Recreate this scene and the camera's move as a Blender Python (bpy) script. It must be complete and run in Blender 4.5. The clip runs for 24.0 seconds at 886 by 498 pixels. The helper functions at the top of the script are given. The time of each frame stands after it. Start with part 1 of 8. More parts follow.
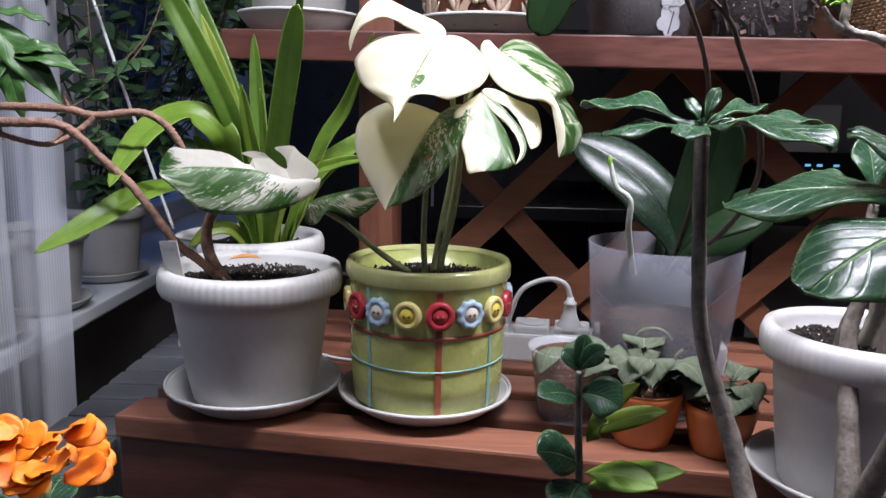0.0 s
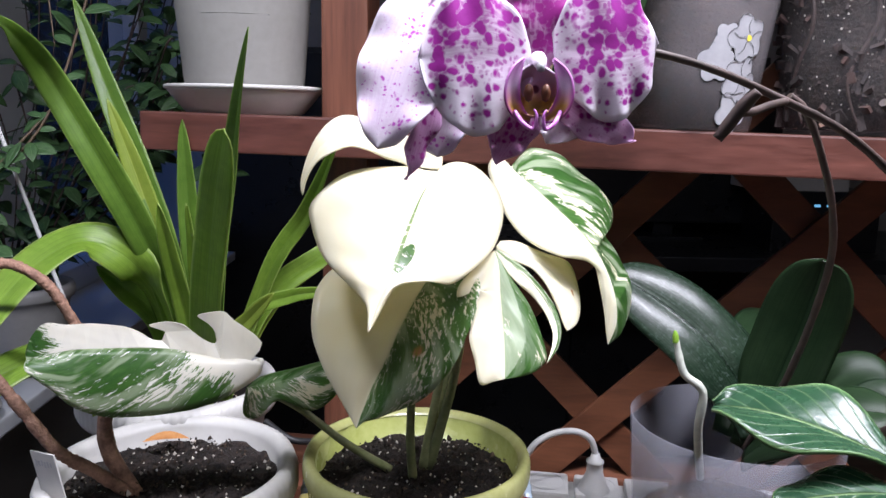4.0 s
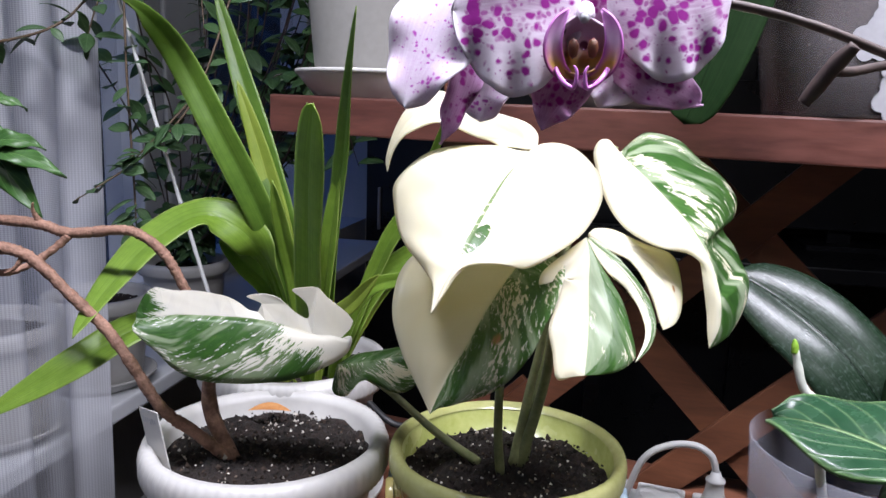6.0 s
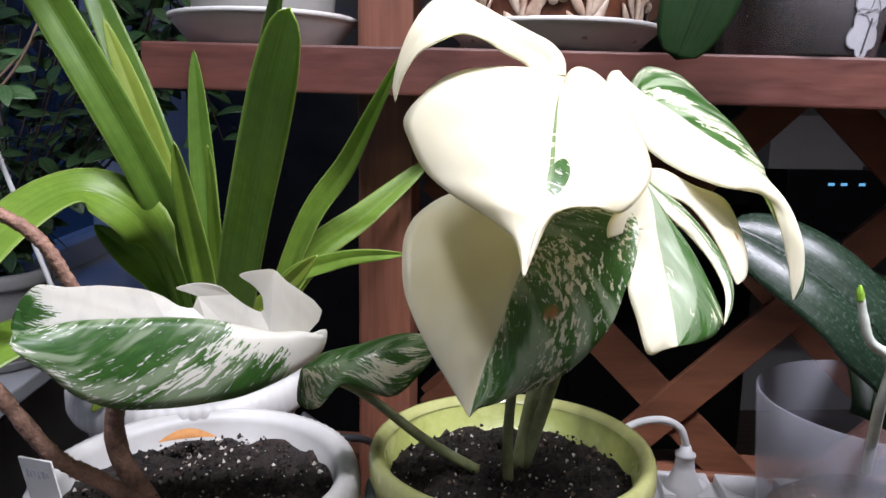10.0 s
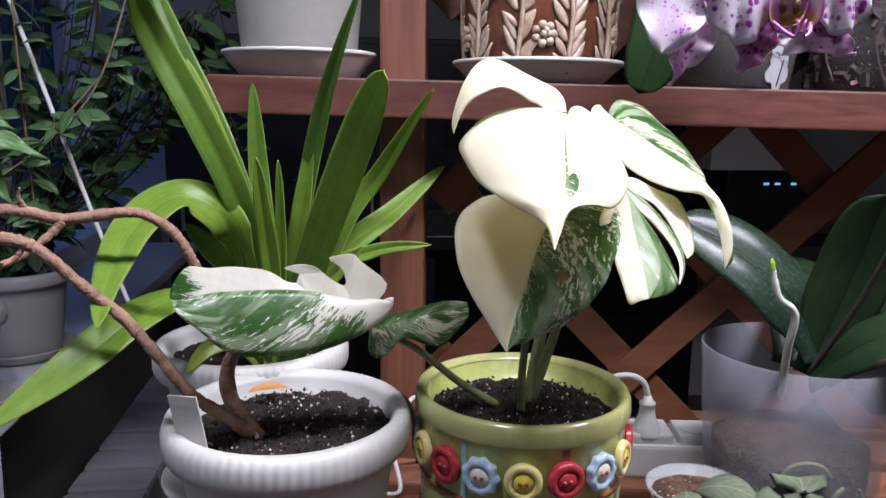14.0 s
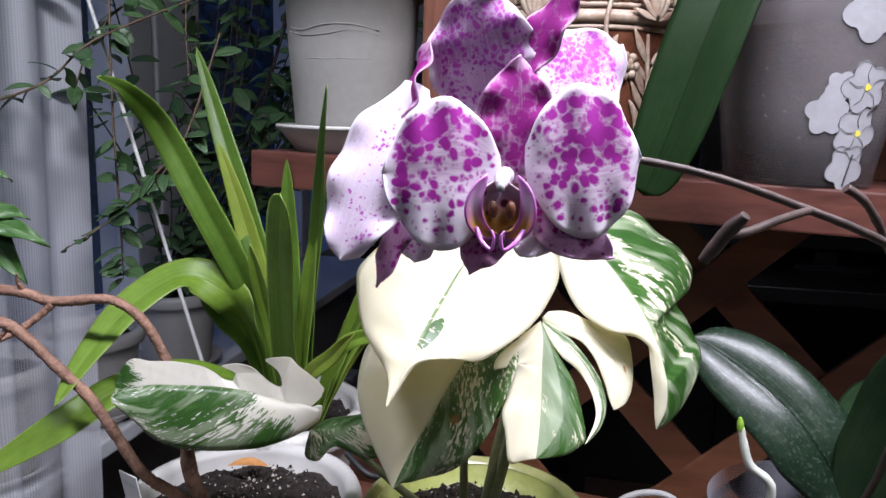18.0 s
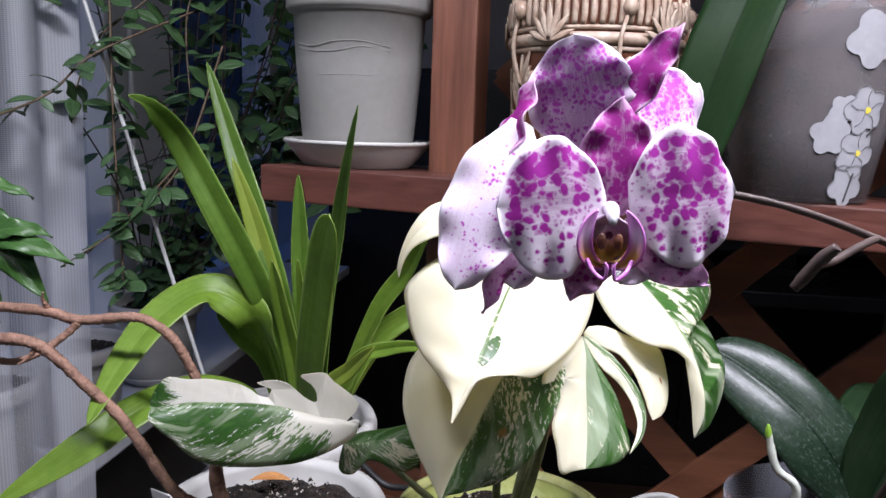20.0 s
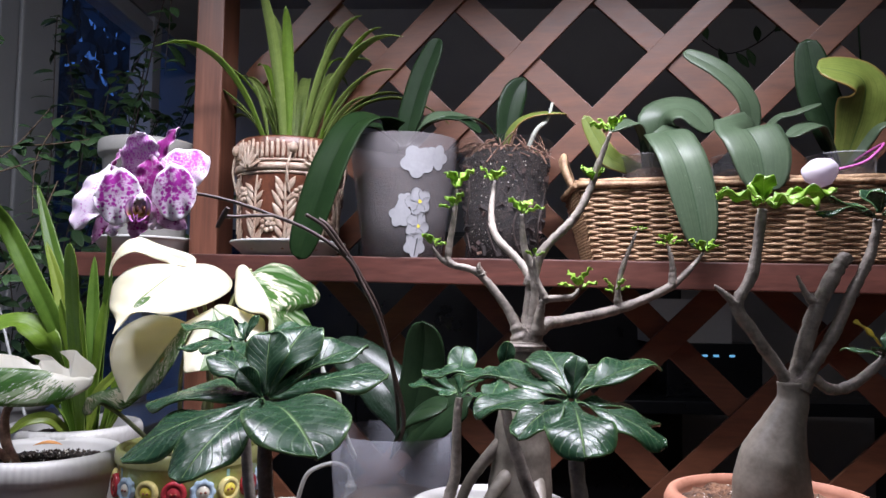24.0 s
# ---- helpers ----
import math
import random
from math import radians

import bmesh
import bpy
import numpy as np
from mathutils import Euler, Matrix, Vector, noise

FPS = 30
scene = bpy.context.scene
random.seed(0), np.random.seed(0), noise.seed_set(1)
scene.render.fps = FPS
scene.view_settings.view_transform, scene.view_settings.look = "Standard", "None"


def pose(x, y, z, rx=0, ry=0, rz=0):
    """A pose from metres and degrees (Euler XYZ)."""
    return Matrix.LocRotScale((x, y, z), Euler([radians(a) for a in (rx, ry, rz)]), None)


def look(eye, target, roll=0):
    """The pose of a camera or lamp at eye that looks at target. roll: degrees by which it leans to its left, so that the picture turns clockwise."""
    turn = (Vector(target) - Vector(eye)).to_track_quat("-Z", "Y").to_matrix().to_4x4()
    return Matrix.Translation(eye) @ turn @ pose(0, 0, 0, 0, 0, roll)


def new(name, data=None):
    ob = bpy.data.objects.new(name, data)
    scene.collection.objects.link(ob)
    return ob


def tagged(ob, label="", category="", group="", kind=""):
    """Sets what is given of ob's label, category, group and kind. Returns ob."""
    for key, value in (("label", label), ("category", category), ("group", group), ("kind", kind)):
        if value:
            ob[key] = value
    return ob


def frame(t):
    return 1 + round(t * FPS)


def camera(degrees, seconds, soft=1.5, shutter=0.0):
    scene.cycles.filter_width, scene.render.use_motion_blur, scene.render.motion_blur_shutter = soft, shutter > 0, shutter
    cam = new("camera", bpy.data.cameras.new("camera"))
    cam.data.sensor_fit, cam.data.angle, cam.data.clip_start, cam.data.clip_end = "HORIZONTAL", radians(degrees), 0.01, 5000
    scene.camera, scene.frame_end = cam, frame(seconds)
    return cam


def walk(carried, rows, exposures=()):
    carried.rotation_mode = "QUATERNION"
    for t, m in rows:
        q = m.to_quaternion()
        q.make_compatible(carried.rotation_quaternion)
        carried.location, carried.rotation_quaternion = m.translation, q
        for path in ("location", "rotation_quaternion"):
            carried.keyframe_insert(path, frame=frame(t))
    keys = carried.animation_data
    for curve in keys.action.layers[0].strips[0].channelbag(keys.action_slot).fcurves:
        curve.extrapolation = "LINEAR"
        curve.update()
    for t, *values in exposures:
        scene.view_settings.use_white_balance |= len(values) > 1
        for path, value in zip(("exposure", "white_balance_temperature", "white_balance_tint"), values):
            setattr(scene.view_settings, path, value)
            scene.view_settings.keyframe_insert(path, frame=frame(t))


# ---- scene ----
cam = camera(61.0, 24.0)
METRES, EYE, TILT, LEAN, TURN = 1.85, 1.15, -11.0, 0.0, 0.0
PATH = [
    (0, (0.009, 0.028, 1.138), (-0.011, 1.997, 0.786), 1.2),
    (0.5, (-0.065, 0.141, 1.172), (-0.025, 2.108, 0.81), 0.8),
    (1, (-0.037, 0.205, 1.187), (0.093, 2.168, 0.831), 0.8),
    (1.5, (-0.031, 0.252, 1.196), (0.196, 2.206, 0.831), 0.5),
    (3.5, (-0.029, 0.277, 1.222), (0.156, 2.236, 0.861), 0.9),
    (4, (-0.01, 0.26, 1.24), (0.039, 2.228, 0.886), 1.2),
    (4.5, (0.008, 0.27, 1.23), (-0.24, 2.221, 0.863), 1.4),
    (5, (0.021, 0.276, 1.226), (-0.344, 2.207, 0.856), 1.5),
    (5.5, (0.034, 0.274, 1.226), (-0.346, 2.204, 0.864), 1.8),
    (6, (0.034, 0.282, 1.228), (-0.342, 2.212, 0.861), 1.8),
    (6.5, (0.017, 0.284, 1.225), (-0.363, 2.213, 0.857), 1.9),
    (7, (0.007, 0.302, 1.228), (-0.235, 2.254, 0.867), 1.8),
    (7.5, (-0.01, 0.314, 1.219), (0.081, 2.279, 0.855), 1.2),
    (8, (-0.022, 0.339, 1.216), (0.143, 2.299, 0.852), 1.0),
    (8.5, (-0.047, 0.363, 1.204), (0.054, 2.326, 0.834), 1.0),
    (9, (-0.047, 0.379, 1.202), (-0.008, 2.344, 0.833), 1.1),
    (9.5, (-0.072, 0.37, 1.189), (0.017, 2.336, 0.832), 1.3),
    (11.5, (-0.089, 0.389, 1.187), (0.067, 2.343, 0.793), 0.6),
    (12, (-0.089, 0.402, 1.192), (-0.028, 2.364, 0.807), 0.7),
    (12.5, (-0.099, 0.41, 1.192), (-0.013, 2.367, 0.792), 0.7),
    (13, (-0.119, 0.36, 1.202), (0.074, 2.315, 0.826), 1.0),
    (13.5, (-0.128, 0.295, 1.2), (0.103, 2.247, 0.83), 0.9),
    (14, (-0.149, 0.233, 1.204), (0.103, 2.185, 0.847), 0.8),
    (14.5, (-0.134, 0.206, 1.248), (0.09, 2.163, 0.902), 0.7),
    (15, (-0.094, 0.197, 1.27), (0.004, 2.165, 0.924), 1.1),
    (15.5, (-0.037, 0.191, 1.268), (-0.29, 2.142, 0.909), 1.2),
    (16, (0.019, 0.209, 1.254), (-0.488, 2.11, 0.898), 1.9),
    (16.5, (0.043, 0.227, 1.252), (-0.508, 2.116, 0.889), 1.8),
    (17, (0.06, 0.246, 1.265), (-0.47, 2.141, 0.904), 1.9),
    (17.5, (0.064, 0.263, 1.279), (-0.401, 2.174, 0.916), 1.7),
    (19.5, (0.016, 0.285, 1.282), (-0.175, 2.246, 0.938), 1.7),
    (20, (0.003, 0.252, 1.291), (-0.249, 2.205, 0.943), 1.9),
    (20.5, (-0.022, 0.188, 1.287), (-0.267, 2.141, 0.932), 1.9),
    (21, (-0.007, 0.112, 1.246), (-0.205, 2.069, 0.881), 1.5),
    (21.5, (0.074, 0.029, 1.251), (-0.053, 1.992, 0.889), 1.2),
    (22, (0.149, -0.021, 1.256), (0.006, 1.94, 0.888), 1.1),
    (22.5, (0.175, -0.059, 1.254), (-0.075, 1.89, 0.882), 1.2),
    (23, (0.23, -0.092, 1.248), (-0.132, 1.843, 0.896), 1.3),
    (23.5, (0.286, -0.103, 1.225), (0.016, 1.878, 1.143), 1.1),
    (23.8, (0.318, -0.118, 1.193), (0.115, 1.870, 1.290), 0.6),
    (24, (0.325, -0.131, 1.168), (0.251, 1.863, 1.31), 0.8),
]
walk(cam, [(t, look(eye, target, roll)) for t, eye, target, roll in PATH], [(0, 0.0), (1, -0.10), (4, -0.06), (5, -0.05), (13, -0.03), (16, -0.15), (20, -0.28), (22, -0.22), (24, -0.16)])

# ---- light ----
world = bpy.data.worlds.new("night")
world.use_nodes = True
scene.world = world
wbg = world.node_tree.nodes["Background"]
wbg.inputs[0].default_value = (0.035, 0.11, 0.40, 1)
wbg.inputs[1].default_value = 1.25


def area(name, at, to, sx, sy, watts, color, spread=180):
    d = bpy.data.lights.new(name, "AREA")
    d.shape, d.size, d.size_y, d.energy, d.color = "RECTANGLE", sx, sy, watts, color
    d.spread = radians(spread)
    ob = new(name, d)
    ob.matrix_world = look(at, to)
    return ob


area("grow_light", (0.34, 0.53, 1.82), (0.33, 0.66, 1.0), 0.76, 0.07, 16.6, (0.872, 0.862, 1.0), 128)
area("grow_light", (-0.32, 0.46, 1.90), (-0.60, 0.80, 1.12), 0.12, 0.12, 5.4, (0.88, 0.89, 1.0), 140)
area("room_lamp", (0.8, -0.9, 2.40), (-0.2, 0.7, 1.1), 0.4, 0.4, 6.8, (0.90, 0.90, 1.0))


# ---- materials ----
def nodes_of(name):
    m = bpy.data.materials.new(name)
    m.use_nodes = True
    nt = m.node_tree
    return m, nt, nt.nodes["Principled BSDF"]


def add(nt, kind, **kw):
    n = nt.nodes.new(kind)
    for k, v in kw.items():
        n.inputs[k.replace("_", " ")].default_value = v
    return n


def ramp(nt, fac, stops):
    r = nt.nodes.new("ShaderNodeValToRGB")
    r.color_ramp.elements[0].position, r.color_ramp.elements[0].color = stops[0][0], (*stops[0][1], 1)
    r.color_ramp.elements[1].position, r.color_ramp.elements[1].color = stops[-1][0], (*stops[-1][1], 1)
    for p, c in stops[1:-1]:
        r.color_ramp.elements.new(p).color = (*c, 1)
    nt.links.new(fac, r.inputs[0])
    return r.outputs[0]


def coords(nt, scale, out="Object"):
    tc = nt.nodes.new("ShaderNodeTexCoord")
    mp = nt.nodes.new("ShaderNodeMapping")
    mp.inputs["Scale"].default_value = scale
    nt.links.new(tc.outputs[out], mp.inputs[0])
    return mp.outputs[0]


def noise_tex(nt, vec, scale, detail=4.0, rough=0.55, dist=0.0):
    n = add(nt, "ShaderNodeTexNoise", Scale=scale, Detail=detail, Roughness=rough, Distortion=dist)
    nt.links.new(vec, n.inputs["Vector"])
    return n.outputs["Fac"]


def bump(nt, bsdf, height, strength, distance=0.002):
    b = add(nt, "ShaderNodeBump", Strength=strength, Distance=distance)
    nt.links.new(height, b.inputs["Height"])
    nt.links.new(b.outputs[0], bsdf.inputs["Normal"])


def mix_rgb(nt, fac, a, b, mode="MIX"):
    n = nt.nodes.new("ShaderNodeMix")
    n.data_type, n.blend_type = "RGBA", mode
    for sock, val in ((n.inputs[0], fac), (n.inputs[6], a), (n.inputs[7], b)):
        if isinstance(val, (int, float)):
            sock.default_value = val
        elif isinstance(val, tuple):
            sock.default_value = (*val, 1)
        else:
            nt.links.new(val, sock)
    return n.outputs[2]


def mth(nt, op, a, b=0.0, c=0.0):
    n = nt.nodes.new("ShaderNodeMath")
    n.operation = op
    for sock, val in zip(n.inputs, (a, b, c)):
        if isinstance(val, (int, float)):
            sock.default_value = val
        else:
            nt.links.new(val, sock)
    return n.outputs[0]


def plain(name, c1, c2, rough=0.5, scale=30.0, bumps=0.2, fine=200.0, metal=0.0, spec=0.5, dist=0.001):
    m, nt, b = nodes_of(name)
    vec = coords(nt, (1, 1, 1))
    big, small = noise_tex(nt, vec, scale, 5), noise_tex(nt, vec, fine, 3)
    f = mth(nt, "MULTIPLY_ADD", small, 0.35, mth(nt, "MULTIPLY", big, 0.65))
    nt.links.new(ramp(nt, f, [(0.3, c1), (0.7, c2)]), b.inputs["Base Color"])
    nt.links.new(mth(nt, "MULTIPLY_ADD", big, 0.25, rough - 0.12), b.inputs["Roughness"])
    b.inputs["Metallic"].default_value = metal
    b.inputs["Specular IOR Level"].default_value = spec
    if bumps:
        bump(nt, b, f, bumps, dist)
    return m


def wood(name, dark, light, rough=0.45, axis=0, coat=0.15):
    m, nt, b = nodes_of(name)
    s = [26.0, 26.0, 26.0]
    s[axis] = 1.6
    vec = coords(nt, tuple(s))
    oi = nt.nodes.new("ShaderNodeObjectInfo")
    sh = nt.nodes.new("ShaderNodeVectorMath")
    nt.links.new(vec, sh.inputs[0])
    cx = nt.nodes.new("ShaderNodeCombineXYZ")
    nt.links.new(mth(nt, "MULTIPLY", oi.outputs["Random"], 40.0), cx.inputs[0])
    nt.links.new(cx.outputs[0], sh.inputs[1])
    v = sh.outputs[0]
    grain, fine = noise_tex(nt, v, 1.3, 7, 0.62, 0.6), noise_tex(nt, v, 9.0, 3)
    f = mth(nt, "MULTIPLY_ADD", fine, 0.3, mth(nt, "MULTIPLY", grain, 0.7))
    mid = tuple((p + q) / 2 for p, q in zip(dark, light))
    nt.links.new(ramp(nt, f, [(0.32, dark), (0.5, mid), (0.68, light)]), b.inputs["Base Color"])
    nt.links.new(mth(nt, "MULTIPLY_ADD", fine, 0.3, rough - 0.12), b.inputs["Roughness"])
    b.inputs["Coat Weight"].default_value = coat
    b.inputs["Coat Roughness"].default_value = 0.3
    bump(nt, b, f, 0.35, 0.0012)
    return m


def leafy(name, base, light, vein, rough=0.35, veins=14.0, vein_mix=0.5, trans=0.25, spec=0.5, edge=None, patch=0.0, patch_col=(0.5, 0.5, 0.4), quilt=0.4):
    """Leaf with a pale midrib and side veins that run off it towards the tip; u runs along the leaf, v across."""
    m, nt, b = nodes_of(name)
    uv = nt.nodes.new("ShaderNodeUVMap")
    uv.uv_map = "leaf"
    sp = nt.nodes.new("ShaderNodeSeparateXYZ")
    nt.links.new(uv.outputs[0], sp.inputs[0])
    u, v = sp.outputs[0], sp.outputs[1]
    av = mth(nt, "ABSOLUTE", mth(nt, "SUBTRACT", v, 0.5))
    vec = coords(nt, (1, 1, 1))
    big, small = noise_tex(nt, vec, 25.0, 4), noise_tex(nt, vec, 160.0, 4)
    col = ramp(nt, mth(nt, "MULTIPLY_ADD", small, 0.4, mth(nt, "MULTIPLY", big, 0.6)), [(0.3, base), (0.7, light)])
    side = mth(nt, "SINE", mth(nt, "MULTIPLY", mth(nt, "SUBTRACT", u, mth(nt, "MULTIPLY", av, 0.55)), veins * 6.283))
    side = mth(nt, "POWER", mth(nt, "MAXIMUM", side, 0.0), 8.0)
    rib = mth(nt, "SUBTRACT", 1.0, mth(nt, "MINIMUM", mth(nt, "MULTIPLY", av, 38.0), 1.0))
    lines = mth(nt, "MAXIMUM", rib, mth(nt, "MULTIPLY", side, vein_mix))
    col = mix_rgb(nt, lines, col, vein)
    if veins < 1:
        cx = nt.nodes.new("ShaderNodeCombineXYZ")
        nt.links.new(mth(nt, "MULTIPLY", u, 3.0), cx.inputs[0])
        nt.links.new(mth(nt, "MULTIPLY", v, 46.0), cx.inputs[1])
        nerve = noise_tex(nt, cx.outputs[0], 1.0, 3)
        col = mix_rgb(nt, mth(nt, "MULTIPLY", ramp(nt, nerve, [(0.42, (0, 0, 0)), (0.62, (1, 1, 1))]), 0.45), col, tuple(0.62 * c for c in base))
        small = mth(nt, "MULTIPLY_ADD", nerve, 0.7, mth(nt, "MULTIPLY", small, 0.3))
    if edge:
        col = mix_rgb(nt, mth(nt, "POWER", mth(nt, "MINIMUM", mth(nt, "MULTIPLY", av, 2.04), 1.0), 30.0), col, edge)
    if patch:
        spot = mth(nt, "GREATER_THAN", noise_tex(nt, vec, 420.0, 2), 1 - patch)
        col = mix_rgb(nt, mth(nt, "MULTIPLY", spot, 0.6), col, patch_col)
    nt.links.new(col, b.inputs["Base Color"])
    nt.links.new(mth(nt, "MULTIPLY_ADD", small, 0.25, rough - 0.1), b.inputs["Roughness"])
    b.inputs["Specular IOR Level"].default_value = spec
    bump(nt, b, mth(nt, "ADD", mth(nt, "MULTIPLY", lines, -0.6), mth(nt, "ADD", mth(nt, "MULTIPLY", small, 0.3), mth(nt, "MULTIPLY", big, 0.35))), quilt, 0.0012)
    if trans:
        t = nt.nodes.new("ShaderNodeBsdfTranslucent")
        nt.links.new(col, t.inputs[0])
        mx = nt.nodes.new("ShaderNodeMixShader")
        mx.inputs[0].default_value = trans
        nt.links.new(b.outputs[0], mx.inputs[1])
        nt.links.new(t.outputs[0], mx.inputs[2])
        nt.links.new(mx.outputs[0], nt.nodes["Material Output"].inputs[0])
    return m


def variegated(name, left, right, seed=0.0, streak=(5.0, 42.0), fine=3.4, sector=1.6, fleck=0.0, scar=None, grey=0.5, ends=0.0, zones=(4.5, 2.6), band=0.0, cream=((0.76, 0.72, 0.54), (0.80, 0.78, 0.64))):
    """Cream blade with green sectors and streaks. left and right: how green each half is; fleck: green along the midrib."""
    m, nt, b = nodes_of(name)
    uv = nt.nodes.new("ShaderNodeUVMap")
    uv.uv_map = "leaf"
    sp = nt.nodes.new("ShaderNodeSeparateXYZ")
    nt.links.new(uv.outputs[0], sp.inputs[0])
    u, v = sp.outputs[0], sp.outputs[1]
    sv = mth(nt, "SUBTRACT", v, 0.5)
    av = mth(nt, "ABSOLUTE", sv)
    along = mth(nt, "SUBTRACT", u, mth(nt, "MULTIPLY", av, 0.75))

    def field(ku, kv, off, detail, rough, dist):
        cx = nt.nodes.new("ShaderNodeCombineXYZ")
        nt.links.new(mth(nt, "MULTIPLY_ADD", along, ku, seed + off), cx.inputs[0])
        nt.links.new(mth(nt, "MULTIPLY", sv, kv), cx.inputs[1])
        return noise_tex(nt, cx.outputs[0], 1.0, detail, rough, dist)

    speck = field(streak[1], streak[0] * 2, 0.0, 5, 0.66, 0.35)
    zone = field(zones[0], zones[1], 7.1, 2, 0.4, 0.2)
    tone = field(9.0, 2.2, 23.0, 3, 0.5, 0.3)
    bias = mth(nt, "ADD", mth(nt, "MULTIPLY", mth(nt, "GREATER_THAN", sv, 0.0), left - right), right)
    g = mth(nt, "ADD", mth(nt, "MULTIPLY_ADD", zone, sector * 2, -sector), mth(nt, "MULTIPLY_ADD", speck, fine, -fine / 2))
    g = mth(nt, "ADD", g, bias)
    if ends:
        up = mth(nt, "GREATER_THAN", sv, 0.0)
        tip = mth(nt, "MULTIPLY", mth(nt, "MULTIPLY", mth(nt, "MAXIMUM", mth(nt, "SUBTRACT", u, 0.70), 0.0), up), ends)
        foot = mth(nt, "MULTIPLY", mth(nt, "MULTIPLY", mth(nt, "MAXIMUM", mth(nt, "SUBTRACT", 0.30, u), 0.0), mth(nt, "SUBTRACT", 1.0, up)), ends)
        g = mth(nt, "ADD", g, mth(nt, "SUBTRACT", tip, foot))
    if fleck:
        line = mth(nt, "MULTIPLY", mth(nt, "LESS_THAN", av, 0.007), mth(nt, "MULTIPLY", mth(nt, "LESS_THAN", u, 0.62), mth(nt, "GREATER_THAN", speck, 0.44)))
        pu = mth(nt, "MULTIPLY", mth(nt, "SUBTRACT", u, 0.54), 0.50)
        pv = mth(nt, "SUBTRACT", v, 0.470)
        blot = mth(nt, "SQRT", mth(nt, "ADD", mth(nt, "MULTIPLY", pu, pu), mth(nt, "MULTIPLY", pv, pv)))
        blot = mth(nt, "MULTIPLY", mth(nt, "LESS_THAN", blot, 0.040), mth(nt, "GREATER_THAN", speck, 0.42))
        g = mth(nt, "ADD", g, mth(nt, "MULTIPLY", mth(nt, "MAXIMUM", line, blot), fleck))
    green = ramp(nt, speck, [(0.3, (0.018, 0.066, 0.014)), (0.55, (0.050, 0.140, 0.028)), (0.8, (0.12, 0.235, 0.06))])
    half = mix_rgb(nt, speck, (0.22, 0.33, 0.17), (0.48, 0.53, 0.38))
    green = mix_rgb(nt, mth(nt, "MULTIPLY", ramp(nt, tone, [(0.47, (0, 0, 0)), (0.56, (1, 1, 1))]), grey), green, half)
    if band:
        inner = mth(nt, "ADD", av, mth(nt, "MULTIPLY_ADD", speck, 0.10, -0.05))
        green = mix_rgb(nt, ramp(nt, inner, [(band, (0.85, 0.85, 0.85)), (band + 0.015, (0, 0, 0))]), green, half)
    pale = ramp(nt, zone, [(0.3, cream[0]), (0.7, cream[1])])
    f = ramp(nt, g, [(0.0, (0, 0, 0)), (0.05, (1, 1, 1))])
    f2 = ramp(nt, g, [(0.02, (0, 0, 0)), (0.22, (1, 1, 1))])
    col = mix_rgb(nt, f, pale, mix_rgb(nt, f2, half, green))
    rib = mth(nt, "SUBTRACT", 1.0, mth(nt, "MINIMUM", mth(nt, "MULTIPLY", av, 70.0), 1.0))
    col = mix_rgb(nt, mth(nt, "MULTIPLY", rib, 0.35), col, (0.50, 0.58, 0.32))
    if scar:
        du = mth(nt, "MULTIPLY", mth(nt, "SUBTRACT", u, scar[0]), 1.6)
        dv = mth(nt, "SUBTRACT", v, scar[1])
        d = mth(nt, "SQRT", mth(nt, "ADD", mth(nt, "MULTIPLY", du, du), mth(nt, "MULTIPLY", dv, dv)))
        d = mth(nt, "ADD", d, mth(nt, "MULTIPLY_ADD", speck, 0.06, -0.03))
        col = mix_rgb(nt, ramp(nt, d, [(0.02, (0.9, 0.9, 0.9)), (0.045, (0, 0, 0))]), col, (0.42, 0.17, 0.03))
    nt.links.new(col, b.inputs["Base Color"])
    nt.links.new(mth(nt, "MULTIPLY_ADD", speck, 0.16, 0.28), b.inputs["Roughness"])
    side = mth(nt, "SINE", mth(nt, "MULTIPLY", along, 50.0))
    h = mth(nt, "ADD", mth(nt, "MULTIPLY", side, 0.16), mth(nt, "MULTIPLY", rib, -0.8))
    h = mth(nt, "ADD", h, mth(nt, "MULTIPLY", noise_tex(nt, coords(nt, (1, 1, 1)), 130.0, 3), 0.35))
    bump(nt, b, h, 0.3, 0.001)
    t = nt.nodes.new("ShaderNodeBsdfTranslucent")
    nt.links.new(mix_rgb(nt, mth(nt, "MULTIPLY", f, 0.6), mix_rgb(nt, 1.0, col, (1.0, 0.98, 0.86), "MULTIPLY"), (0.30, 0.42, 0.10)), t.inputs[0])
    mx = nt.nodes.new("ShaderNodeMixShader")
    mx.inputs[0].default_value = 0.50
    nt.links.new(b.outputs[0], mx.inputs[1])
    nt.links.new(t.outputs[0], mx.inputs[2])
    nt.links.new(mx.outputs[0], nt.nodes["Material Output"].inputs[0])
    return m


